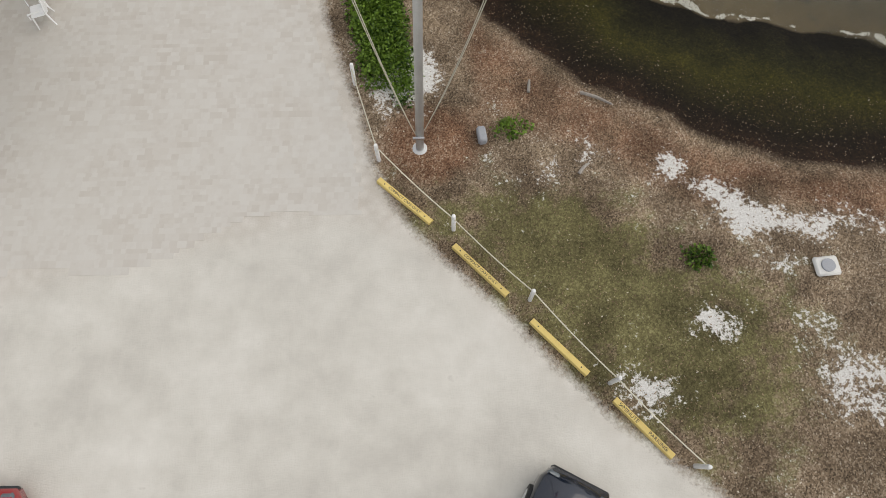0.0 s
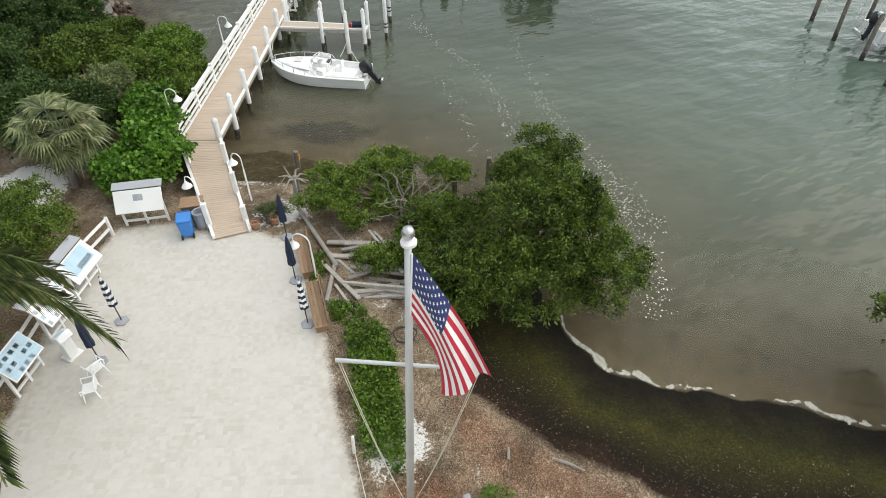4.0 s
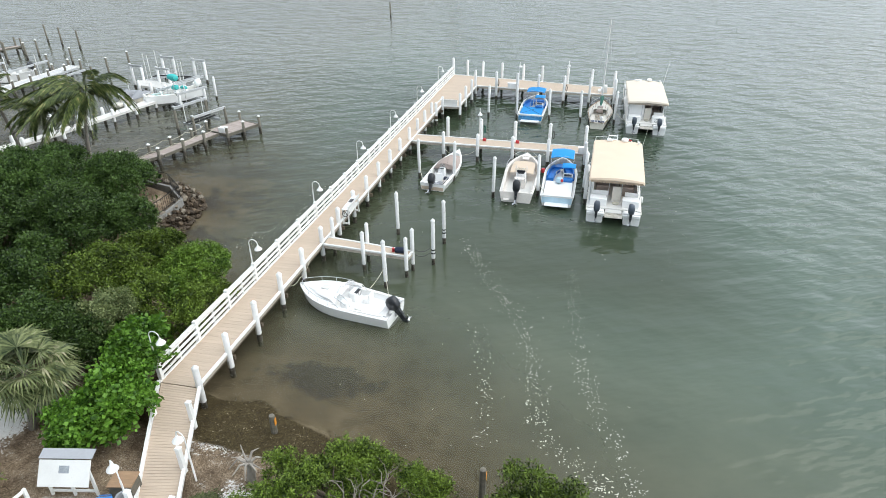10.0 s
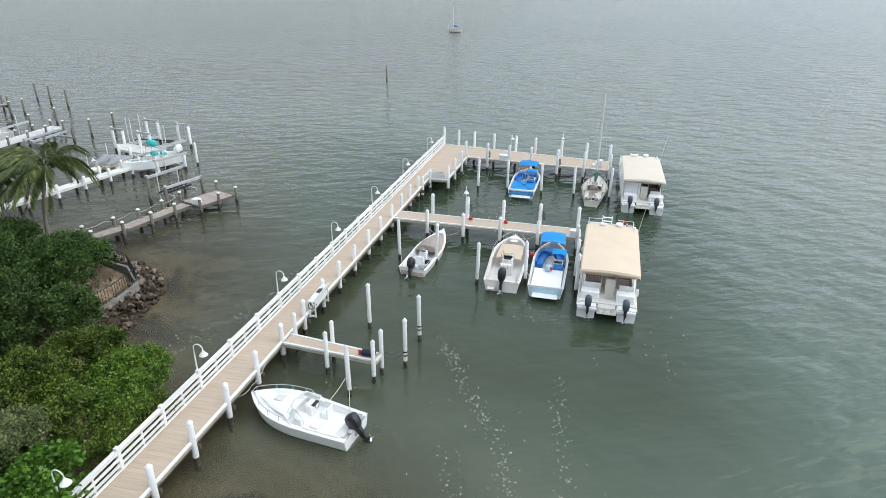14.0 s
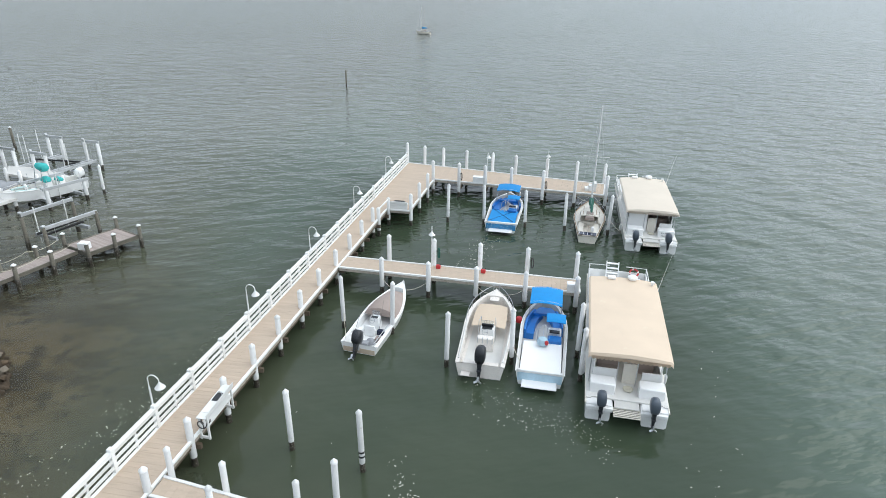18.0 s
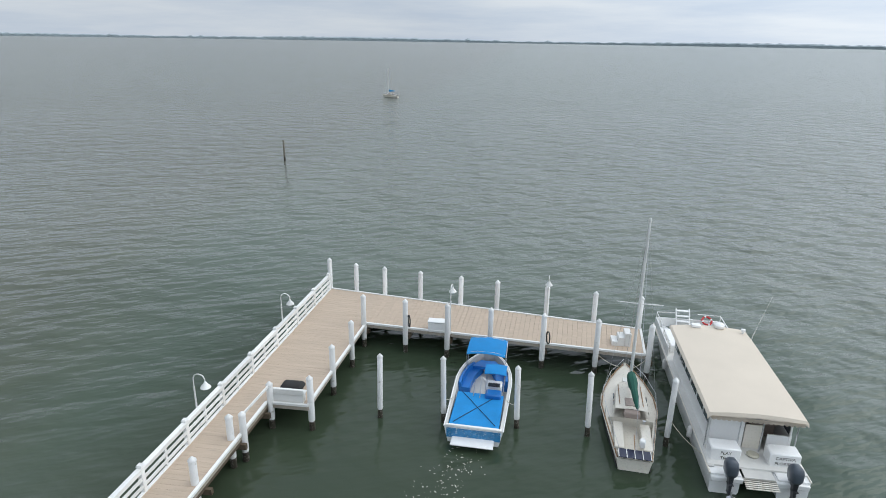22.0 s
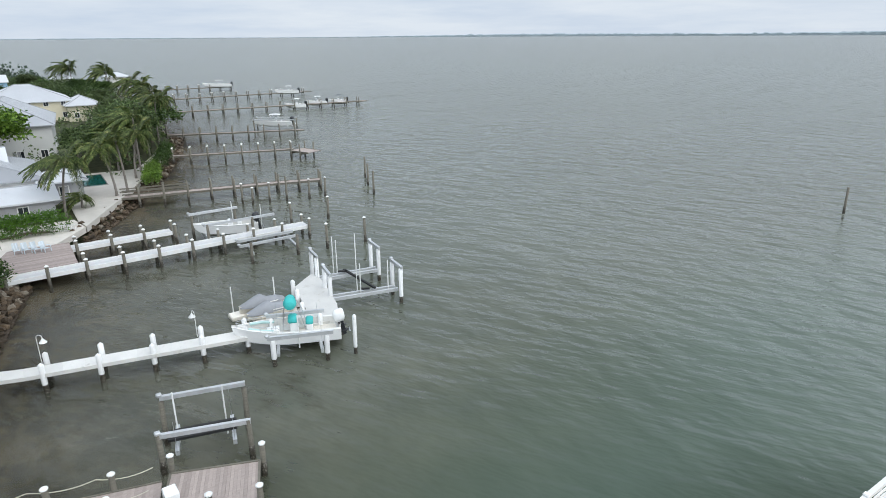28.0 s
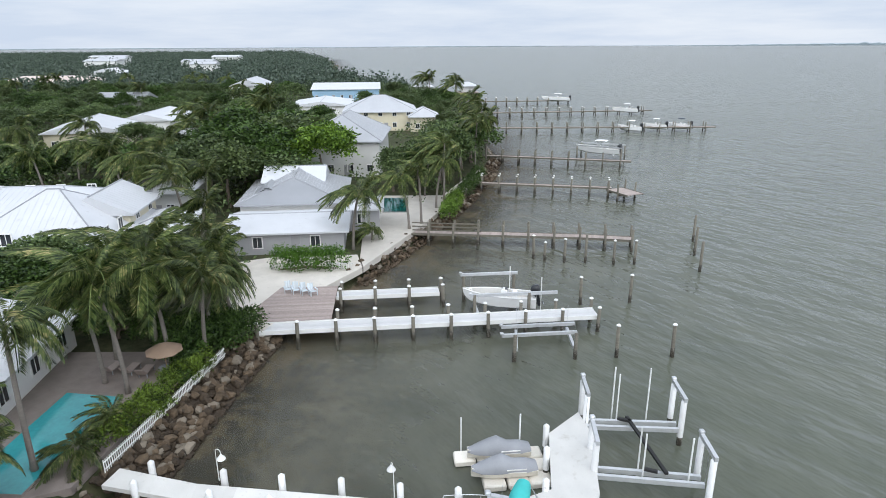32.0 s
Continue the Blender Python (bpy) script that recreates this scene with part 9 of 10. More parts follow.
tree("sea_grape", "dark green bushes below the palms", (-61.0, 55.0, 1.25), lump(r_, -60.5, 54.6, 2.2, 2.6, 1.8, 1.6, 12) + lump(r_, -63.5, 56.4, 2.0, 2.0, 1.3, 1.4, 8) + lump(r_, -57.5, 55.6, 1.8, 1.6, 0.7, 0.8, 6), 22000, 0.22, LEAF_DARK, 0.12, 95)
tree("sea_grape", "green bushes between the pool and the fence", (-52.5, 53.9, 1.25), [(-49.8 - 0.9 * k, 53.3 + 0.24 * k, 1.8, 1.0, 0.85, 0.7) for k in range(9)] + [(-52.2 - 0.6 * k, 54.9 + 0.15 * k, 1.9, 0.6, 0.5, 0.55) for k in range(3)] + [(-56.6 - 0.7 * k, 56.0 + 0.2 * k, 2.0, 0.8, 0.6, 0.7) for k in range(3)], 16000, 0.16, LEAF, 0.08, 96)
tree("sea_grape", "dark green bushes behind the pool terrace", (-64.0, 48.5, 1.25), lump(r_, -64.6, 47.2, 2.6, 2.0, 2.4, 1.9, 10) + lump(r_, -63.2, 50.8, 2.3, 1.6, 1.8, 1.5, 9) + lump(r_, -66.8, 44.0, 2.6, 2.2, 2.4, 2.0, 10) + lump(r_, -61.8, 52.9, 2.0, 1.3, 1.2, 1.2, 7), 24000, 0.22, LEAF_DARK, 0.12, 97)
# clipped hedges of the gardens
for k, (x0, y0, x1, y1, h, leaf) in enumerate(((-77.7, 58.6, -77.5, 64.2, 2.3, LEAF_BRIGHT), (-95, 77, -104, 79.2, 1.6, LEAF_HEDGE), (-60.5, 56.5, -64.5, 58.4, 1.8, LEAF_DARK), (-106, 80.5, -120, 85, 1.8, LEAF_DARK))):
    r_ = np.random.RandomState(400 + k)
    lb = [(x0 + (x1 - x0) * u, y0 + (y1 - y0) * u, 1.3 + h * 0.35, 1.1, 1.1, h * 0.65) for u in np.linspace(0, 1, 9)]
    t = thing("hedge", "leafy green garden hedge", "hedge", group="hedges")
    o = new("leaves", quads("leaves", sprigs(r_, lb, 6000, 0.2, wide=0.6), leaf))
    o.parent = t
    part("stem", tube([(x0, y0, 1.3), ((x0 + x1) / 2, (y0 + y1) / 2, 1.6), (x1, y1, 1.3)], 0.12, 6), BARK, t)


# ---- houses ----
PANE_ME, FRAME_ME = shared("pane", box((0, 0, 0), (0.9, 0.04, 1.1)), WINDOW_GLASS), None
bm = bmesh.new()
for x, z, sx, sz in ((0, 0.6, 1.1, 0.1), (0, -0.6, 1.1, 0.1), (-0.5, 0, 0.1, 1.3), (0.5, 0, 0.1, 1.3), (0, 0, 0.05, 1.1)):
    add_box(bm, (x, 0, z), (sx, 0.1, sz))
FRAME_ME = shared("window", bm, WHITE_PAINT)


def roof_mesh(w, d, h, hip, over=0.6):
    """A pitched roof over w by d with its ridge along the longer side; hip: how far the ridge ends are pulled in."""
    W, D = w / 2 + over, d / 2 + over
    bm = bmesh.new()
    long_y = d >= w
    r = max(0.0, (D if long_y else W) - hip)
    ridge = [(0, -r), (0, r)] if long_y else [(-r, 0), (r, 0)]
    c = [bm.verts.new((x, y, 0)) for x, y in ((-W, -D), (W, -D), (W, D), (-W, D))]
    lo = [bm.verts.new((v.co.x, v.co.y, -0.18)) for v in c]
    if r < 0.05:
        a = b_ = bm.verts.new((0, 0, h))
    else:
        a, b_ = (bm.verts.new((*p_, h)) for p_ in ridge)
    fs = [(c[0], c[1], a), (c[1], c[2], b_, a), (c[2], c[3], b_), (c[3], c[0], a, b_)] if long_y else [(c[0], c[1], b_, a), (c[1], c[2], b_), (c[2], c[3], a, b_), (c[3], c[0], a)]
    for f in fs:
        bm.faces.new(list(dict.fromkeys(f)))
    for k in range(4):
        bm.faces.new((c[k], c[(k + 1) % 4], lo[(k + 1) % 4], lo[k]))
    bm.faces.new(lo[::-1])
    bmesh.ops.recalc_face_normals(bm, faces=bm.faces)
    return bm


def seams(parent, w, d, h, hip, step, over=0.6):
    """Standing seams of a metal roof, running from the eaves to the ridge on the two long slopes."""
    W, D = w / 2 + over, d / 2 + over
    long_y = d >= w
    A, B = (D, W) if long_y else (W, D)
    n = int(2 * A / step)
    bm = bmesh.new()
    for k in range(1, n):
        s = -A + 2 * A * k / n
        top = min(1.0, (A - abs(s)) / hip) if hip > 0.01 else 1.0
        for q in (-1, 1):
            e = (q * B, s, 0.03) if long_y else (s, q * B, 0.03)
            f = (q * B * (1 - top), s, h * top + 0.03) if long_y else (s, q * B * (1 - top), h * top + 0.03)
            add_tube(bm, [e, f], 0.011, 4, False)
    part("roof_seams", bm, ROOF_METAL, parent)


LOUVRE = surface("dark_grey_louvre", (0.07, 0.075, 0.08), 0.6, 0.15, 4, 20, 0.1)


def house(label, x, y, w, d, eave, rise, turn=0, wall=WALL_WHITE, roof=ROOF_METAL, hip=None, storeys=1, seam=0.0, chimney=False, every=3.2):
    """A house: walls, roof, windows and a door; stands at ground level 1.25."""
    hip = min(w, d) / 2 if hip is None else hip
    t = thing("house", label, "house", x, y, 1.25, turn, group="shore houses")
    part("wall", box((0, 0, eave / 2), (w, d, eave)), wall, t)
    r = part("roof", roof_mesh(w, d, rise, hip), roof, t)
    r.location = (0, 0, eave + 0.18)
    if hip < 0.3:
        bm = bmesh.new()
        for q in (-1, 1):
            tri_ = [(-w / 2, q * d / 2, 0), (w / 2, q * d / 2, 0), (0, q * d / 2, rise * w / (w + 1.2))] if d >= w else [(q * w / 2, -d / 2, 0), (q * w / 2, d / 2, 0), (q * w / 2, 0, rise * d / (d + 1.2))]
            bm.faces.new([bm.verts.new(p_) for p_ in tri_])
        bmesh.ops.solidify(bm, geom=bm.faces[:], thickness=0.1)
        part("gable", bm, wall, t).location = (0, 0, eave)
    W, D = w / 2 + 0.6, d / 2 + 0.6
    k = max(0.0, max(W, D) - hip)
    ends = [Vector((0, q * k, rise)) if d >= w else Vector((q * k, 0, rise)) for q in (-1, 1)]
    bm = bmesh.new()
    if k > 0.05:
        add_tube(bm, ends, 0.09, 6)
    if hip > 0.3:
        for q in (-1, 1):
            for e in (-1, 1):
                add_tube(bm, [ends[(e + 1) // 2], Vector((q * W, e * D, 0)) if d >= w else Vector((e * W, q * D, 0))], 0.08, 6)
    part("ridge_cap", bm, ROOF_GREY, r)
    if seam:
        seams(r, w, d, rise, hip, seam)
    if chimney:
        part("chimney", box((w * 0.2, 0, rise * 0.9), (0.7, 0.7, 1.2)), wall, r)
    for s in range(storeys):
        z = 1.5 + 2.8 * s if eave > 2.8 else eave * 0.58
        for ax, ln, off in (("x", d, w / 2), ("y", w, d / 2)):
            n = max(1, int(ln / every))
            for k in range(n):
                p_ = -ln / 2 + ln * (k + 0.5) / n
                for q in (-1, 1):
                    m_ = pose(q * (off + 0.02), p_, z, 0, 0, 90) if ax == "x" else pose(p_, q * (off + 0.02), z)
                    f = piece("window", FRAME_ME, t, m_)
                    piece("pane", PANE_ME, f, pose(0, 0, 0))
    dr = part("door", box((w / 2 + 0.03, d * 0.08, 1.02), (0.06, 0.95, 2.04), 0.01), WALL_GREY, t)
    part("handle", box((w / 2 + 0.09, d * 0.08 + 0.36, 1.0), (0.06, 0.05, 0.12), 0.01), STEEL, dr)
    return t


h1 = house("large white house with a pale metal hip roof", -90, 26, 16.5, 25, 3.7, 2.6, 0, WALL_WHITE, ROOF_METAL, 5.2, 2, 0.6)
house("white gabled wing with a pale metal roof", -87.5, 39.4, 7.6, 7.0, 4.6, 1.9, 0, WALL_YELLOW, ROOF_METAL, 0.0, 2, 0.6)
house("white wing with a balcony under a pale metal roof", -87.6, 45.0, 7.2, 5.0, 2.7, 1.0, 0, WALL_WHITE, ROOF_METAL, None, 1, 0.6)
house("white front wing under a pale hipped metal roof", -83.2, 36.2, 13.0, 13.0, 3.2, 4.2, 0, WALL_WHITE, ROOF_METAL, None, 2, 0.6)
house("low white porch wing with a hipped metal roof", -75.2, 28.5, 5.0, 15, 2.8, 1.1, 0, WALL_WHITE, ROOF_METAL, None, 1, 0.6)
house("low grey house with a white metal roof", -87.0, 58.6, 8.4, 12.0, 2.3, 0.9, 0, WALL_GREY, ROOF_METAL, 0.0, 1, every=5.5)
h5 = house("house with a grey-white metal hip roof and gable", -99.0, 58.0, 13, 12, 3.0, 2.4, 0, WALL_WHITE, ROOF_GREY, 4.0, 1, 0.6)
# small gable with a dark louvre on the seaward slope of the hip roof
bm = bmesh.new()
lo, hi_ = [bm.verts.new(p_) for p_ in ((4.9, -4.9, 3.75), (4.9, -1.1, 3.75), (4.9, -3.0, 5.0))], [bm.verts.new(p_) for p_ in ((1.0, -4.9, 3.75), (1.0, -1.1, 3.75), (1.0, -3.0, 5.0))]
for k in range(3):
    bm.faces.new((lo[k], lo[(k + 1) % 3], hi_[(k + 1) % 3], hi_[k]))
bm.faces.new(lo)
bm.faces.new(hi_[::-1])
part("gablet", bm, ROOF_GREY, h5)
for k in range(5):
    hw = 1.35 * (1 - k / 5.2)
    part("louvre_slat", box((4.94, -3.0, 3.92 + 0.18 * k), (0.08, 2 * hw, 0.13), 0.01), LOUVRE, h5)
house("raised roof block with a pale metal gable", -102.5, 57.5, 6, 7, 4.2, 1.4, 0, WALL_WHITE, ROOF_METAL, 0.0, 1, 0.6)
house("garden pavilion with a low pale hipped roof", -93.2, 66.3, 5.4, 4.2, 2.6, 0.9, 0, WALL_GREY, ROOF_METAL, None, 1)
house("tall house with a steep grey metal roof", -131, 63, 17, 13, 5.8, 3.8, -6, WALL_WHITE, ROOF_GREY, 5.0, 1, 0.6)
house("pale yellow house with a white pyramid roof", -188, 69, 16, 18, 4.6, 3.6, 0, WALL_YELLOW, ROOF_METAL, None, 2, 0.8)
house("white wing with a pale metal roof", -181, 80, 9, 7, 3.6, 2.0, 0, WALL_YELLOW, ROOF_METAL, None, 1)
house("long white house with a low roof", -228, 51, 22, 18, 3.0, 1.3, 0, WALL_WHITE, ROOF_METAL, 0.0, 1)
house("pale blue house with a white metal roof", -285, 56, 26, 26, 4.2, 1.8, 0, WALL_BLUE, ROOF_METAL, 0.0, 1)
house("white gabled house among trees", -290, 17, 24, 12, 5.5, 2.6, 0, WALL_WHITE, ROOF_METAL, 0.0, 2)
house("white house with a bright metal roof", -166, 5, 17, 15, 3.6, 2.2, 10, WALL_YELLOW, ROOF_METAL, 0.0, 1)
house("small house with a grey-white roof", -102.5, 40, 9, 9, 3.4, 2.0, 0, WALL_WHITE, ROOF_METAL, 3.0, 1, 0.6)
house("low house with a pale roof among trees", -188, 12, 20, 12, 3.6, 1.6, 0, WALL_WHITE, ROOF_METAL, 0.0, 1)
house("low house with a grey roof among trees", -240, -16, 14, 17, 4.0, 2.2, 0, WALL_GREY, ROOF_GREY, 0.0, 1)
house("white roofed house deep in the trees", -150, 29.5, 10, 8, 4.0, 1.6, 0, WALL_WHITE, ROOF_METAL, 0.0, 1)
house("long house with a sand-coloured tile roof", -366, -96, 24, 40, 4.0, 2.4, 0, WALL_WHITE, ROOF_SAND, 6.0, 1)
house("white house with a pale roof", -438, -96, 20, 18, 5.0, 2.6, 0, WALL_WHITE, ROOF_METAL, 0.0, 2)
for x, y, w, d in ((-600, -85, 20, 36), (-820, -110, 26, 44), (-860, -260, 26, 60), (-740, -210, 20, 40), (-520, -60, 16, 26), (-640, -180, 20, 40)):
    house("distant white building above the trees", x, y, w, d * 0.7, 7.6, 1.6, 0, WALL_WHITE, ROOF_METAL, 0.0, 2)
house("pool house with a white metal roof and pale walls", -57.5, 41.1, 11, 9.6, 2.4, 1.2, 0, WALL_WHITE, ROOF_METAL, 0.0, 1, 0.6)
bal = thing("balcony", "white balcony with a slatted rail on the large house", "balcony")
part("floor", box((-82.8, 46.6, 4.1), (2.4, 3.4, 0.12)), WHITE_PAINT, bal)
for k in range(14):
    part("baluster", box((-81.65, 45.0 + 0.25 * k, 4.6), (0.05, 0.05, 0.9)), WHITE_PAINT, bal)
part("hand_rail", box((-81.65, 46.6, 5.05), (0.09, 3.5, 0.06)), WHITE_PAINT, bal)
for y in (45.0, 48.2):
    part("post", box((-81.8, y, 2.7), (0.16, 0.16, 2.8)), WHITE_PAINT, bal)
# stilt houses over the water far along the shore
for x, y in ((-300, 88), (-300, 108)):
    t = thing("boat_house", "white boat house on stilts over the water", "boat house", x, y, 0, group="boat houses")
    part("floor", box((0, 0, 2.0), (9, 9, 0.3)), GREY_PLANK, t)
    part("wall", box((0, 0, 3.4), (6, 6, 2.4)), WALL_WHITE, t)
    part("roof", roof_mesh(8, 8, 1.6, 4), ROOF_METAL, t).location = (0, 0, 4.7)
    for a in (-4, 0, 4):
        for b_ in (-4, 0, 4):
            part("stilt", tube([(a, b_, -1.5), (a, b_, 2.0)], 0.2, 6), OLD_TIMBER, t)
dock("long narrow far dock", [(-298, 70.0), (-299.0, 112.0)], 1.5, GREY_PLANK, 5.0, 2.1, False, 1.3, 1.2)

# ---- terraces, pools and the sea wall ----
tagged(slab("terrace", [(-62.0, 43.0), (-44.5, 47.0), (-46.5, 52.8), (-55.0, 54.6), (-61.0, 53.5)], 0.9, 1.36, PAVED), "grey-brown paved pool terrace", "terrace", kind="structure")
def pool(label, pts, mat_):
    t = thing("pool", label, "pool", kind="structure")
    c = sum((Vector(p_) for p_ in pts), Vector((0, 0))) / len(pts)
    slab("coping", [tuple(c + (Vector(p_) - c) * 1.09) for p_ in pts], 1.3, 1.39, PAVED, t)
    slab("pool_water", pts, 1.32, 1.395, mat_, t)
pool("turquoise swimming pool with a pale coping", [(-55.9, 48.4), (-55.0, 52.0), (-46.2, 50.6), (-46.8, 47.2)], POOL_WATER)
tagged(slab("terrace", [(-80.5, 54.0), (-66.0, 55.5), (-63.7, 59.2), (-71.4, 62.5), (-77.5, 66.6), (-81.5, 66.0), (-82.0, 58.0)], 0.7, 1.32, PATIO), "pale sandy terrace behind the sun deck", "terrace", kind="structure")
tagged(slab("terrace", [(-80.5, 66.3), (-77.6, 66.7), (-90.5, 73.0), (-105.0, 79.2), (-125, 87.0), (-126, 85.6), (-107, 77.5), (-108, 68), (-93, 66.5)], 0.7, 1.36, PATIO), "pale waterside walk and pool terrace", "terrace", kind="structure")
pool("dark green swimming pool on the terrace", [(-106.1, 69.1), (-105.8, 72.3), (-98.3, 72.0), (-98.6, 68.9)], DARK_POOL)
pf = thing("picket_fence", "white picket fence above the shore rocks", "fence", kind="structure")
A_, B_ = Vector((-47.6, 54.0)), Vector((-60.0, 57.3))
n_ = 80
PICK = shared("picket", box((0, 0, 0.38), (0.05, 0.025, 0.76)), WHITE_PAINT)
for k in range(n_):
    p_ = A_.lerp(B_, k / n_)
    piece("picket", PICK, pf, pose(p_.x, p_.y, 1.3, 0, 0, -20))
for z in (1.5, 1.9):
    part("rail", tilt_box((*A_, z), (*B_, z), 0.03, 0.06), WHITE_PAINT, pf)
pf2 = thing("picket_fence", "short white fence at the terrace corner", "fence", kind="structure")
for k in range(14):
    piece("picket", PICK, pf2, pose(-77.2 + 0.03 * k, 63.4 + 0.17 * k, 1.3, 0, 0, 80))
part("rail", tilt_box((-77.2, 63.4, 2.0), (-76.8, 65.8, 2.0), 0.04, 0.08), WHITE_PAINT, pf2)
u = thing("patio_umbrella", "open brown patio umbrella over a table", "umbrella", -57.3, 54.2, 1.36)
part("pole", tube([(0, 0, 0), (0, 0, 2.4)], 0.03, 8), BROWN_TIMBER, u)
part("canopy", lathe(((1.2, 1.95), (1.2, 2.0), (0.6, 2.3), (0.05, 2.5)), 8), UMBRELLA_TAN, u)
for x, y in ((-57.3, 54.2),):
    t = thing("garden_table", "round dark table under the umbrella", "table", x, y, 1.36)
    part("top", lathe(((0.55, 0.7), (0.55, 0.74), (0.06, 0.745)), 16), GREY_COVER, t)
    for a in range(3):
        part("leg", tube([(0.1, 0, 0.7), (0.4, 0, 0)], 0.025, 6), GREY_COVER, t).matrix_basis = pose(0, 0, 0, 0, 0, 120 * a)
for k, (x, y) in enumerate(((-58.3, 50.2), (-58.0, 51.5), (-57.6, 52.6))):
    t = thing("sun_lounger", "brown sun lounger on the pool terrace", "lounger", x, y, 1.36, 75 + 5 * k, group="sun loungers")
    part("bed", box((0, 0.3, 0.33), (0.62, 1.3, 0.06), 0.02), TAUPE_CANVAS, t)
    o = part("backrest", box((0, 0, 0.3), (0.62, 0.06, 0.65), 0.02), TAUPE_CANVAS, t)
    o.matrix_basis = pose(0, -0.35, 0.33, 35, 0, 0)
    for a, b_ in ((-0.27, -0.25), (0.27, -0.25), (-0.27, 0.85), (0.27, 0.85)):
        part("leg", box((a, b_, 0.15), (0.05, 0.05, 0.3)), GREY_COVER, t)
# dark iron fence on the rocky point
ifn = thing("iron_fence", "black iron fence on the rocky point", "fence", kind="structure")
IP = [(-24.1, 42.6), (-23.8, 45.0), (-23.9, 47.5), (-26.2, 49.6), (-31.5, 51.0)]
BAR = shared("bar", box((0, 0, 0.55), (0.02, 0.02, 1.1)), RUBBER)
for a, b_ in zip(IP, IP[1:]):
    a, b_ = Vector(a), Vector(b_)
    for k in range(int((b_ - a).length / 0.25)):
        q = a.lerp(b_, k * 0.25 / (b_ - a).length)
        piece("bar", BAR, ifn, pose(q.x, q.y, 1.3))
    for z in (1.45, 2.35):
        part("rail", tilt_box((*a, z), (*b_, z), 0.03, 0.04), RUBBER, ifn)
    part("kerb", tilt_box((*a, 0.93), (*b_, 0.93), 0.22, 0.6), KERB_GREY, ifn, "pale concrete kerb under the fence")

# ---- shore rocks ----
ROCKS = []
for k in range(7):
    bm = bmesh.new()
    bmesh.ops.create_icosphere(bm, subdivisions=1, radius=0.5)
    r_ = random.Random(60 + k)
    for v in bm.verts:
        v.co *= r_.uniform(0.62, 1.3)
        v.co.z *= 0.8
    ROCKS.append(shared("rock", bm, ROCK if k < 4 else PALE_ROCK))
    ROCKS[-1].polygons.foreach_set("use_smooth", [False] * len(ROCKS[-1].polygons))
rv = thing("revetment", "heaped brown rocks along the shore", "rocks", kind="structure")
rr = random.Random(8)
def rock_line(pts, n, w, parent, inner=0, big=1.0):
    lens = [(Vector(b_) - Vector(a)).length for a, b_ in zip(pts, pts[1:])]
    tot = sum(lens)
    for _ in range(n):
        s = rr.random() * tot
        for (a, b_), ln in zip(zip(pts, pts[1:]), lens):
            if s <= ln:
                break
            s -= ln
        a, b_ = Vector(a), Vector(b_)
        u = (b_ - a).normalized()
        o = rr.uniform(-0.35, 1.0)
        p_ = a + u * s + Vector((-u.y, u.x)) * (o * w)
        z = 0.3 + max(0, o) * 0.95
        k = rr.uniform(0.38, 0.85) * big
        piece("rock", ROCKS[4 + rr.randrange(3) if inner and o > 0.7 else rr.randrange(5)], parent, pose(p_.x, p_.y, z + 0.05, rr.uniform(-30, 30), rr.uniform(-30, 30), rr.uniform(0, 360)) @ Matrix.Diagonal((k, k * rr.uniform(0.7, 1.1), k, 1)))
rock_line([(-47.0, 55.3), (-49.6, 56.4), (-56.8, 57.9), (-64.6, 59.8)], 300, 1.9, rv)
def rubble(name, pts, n, w, parent, seed):
    """Small stones filling the gaps between the large rocks, one joined mesh."""
    rs_ = np.random.RandomState(seed)
    bm = bmesh.new()
    bmesh.ops.create_icosphere(bm, subdivisions=1, radius=0.5)
    V = np.array([v.co[:] for v in bm.verts])
    Fc = np.array([[v.index for v in f.verts] for f in bm.faces])
    bm.free()
    P_ = np.array(pts, float)
    ln = np.hypot(*(P_[1:] - P_[:-1]).T)
    seg = rs_.choice(len(ln), n, p=ln / ln.sum())
    d_ = (P_[1:] - P_[:-1]) / ln[:, None]
    o_ = rs_.uniform(-0.4, 1.05, n)
    c_ = P_[seg] + d_[seg] * (rs_.rand(n) * ln[seg])[:, None] + np.stack([-d_[seg, 1], d_[seg, 0]], -1) * (o_ * w)[:, None]
    z_ = 0.05 + np.clip(o_, 0, 1) * 0.95
    k_ = rs_.uniform(0.2, 0.5, n)
    vs = V[None] * rs_.uniform(0.7, 1.3, (n, len(V), 1)) * (k_[:, None] * np.array((1, 1, 0.75)))[:, None, :] + np.concatenate([c_, z_[:, None]], 1)[:, None, :]
    fs = (Fc[None] + (np.arange(n) * len(V))[:, None, None]).reshape(-1, 3)
    tagged(raw(name, vs.reshape(-1, 3).tolist(), fs.tolist(), ROCK, parent), kind="stuff")


rubble("rubble", [(-46.6, 55.2), (-49.6, 56.4), (-56.8, 57.9), (-64.6, 59.8)], 2600, 1.9, rv, 1)
rv2 = thing("revetment", "brown rocks below the waterside walk", "rocks", kind="structure")
rock_line([(-76, 66.5), (-89, 73.4), (-104, 80.2), (-124, 87.8), (-141, 92.3)], 280, 1.6, rv2)
rv3 = thing("revetment", "brown and pale rocks round the fenced point", "rocks", kind="structure")
rock_line([(-21.0, 40.4), (-22.7, 44.8), (-23.1, 48.5), (-25.4, 51.0), (-30.0, 52.8), (-38, 53.4), (-46.5, 54.3)], 290, 1.2, rv3, 1, 0.7)

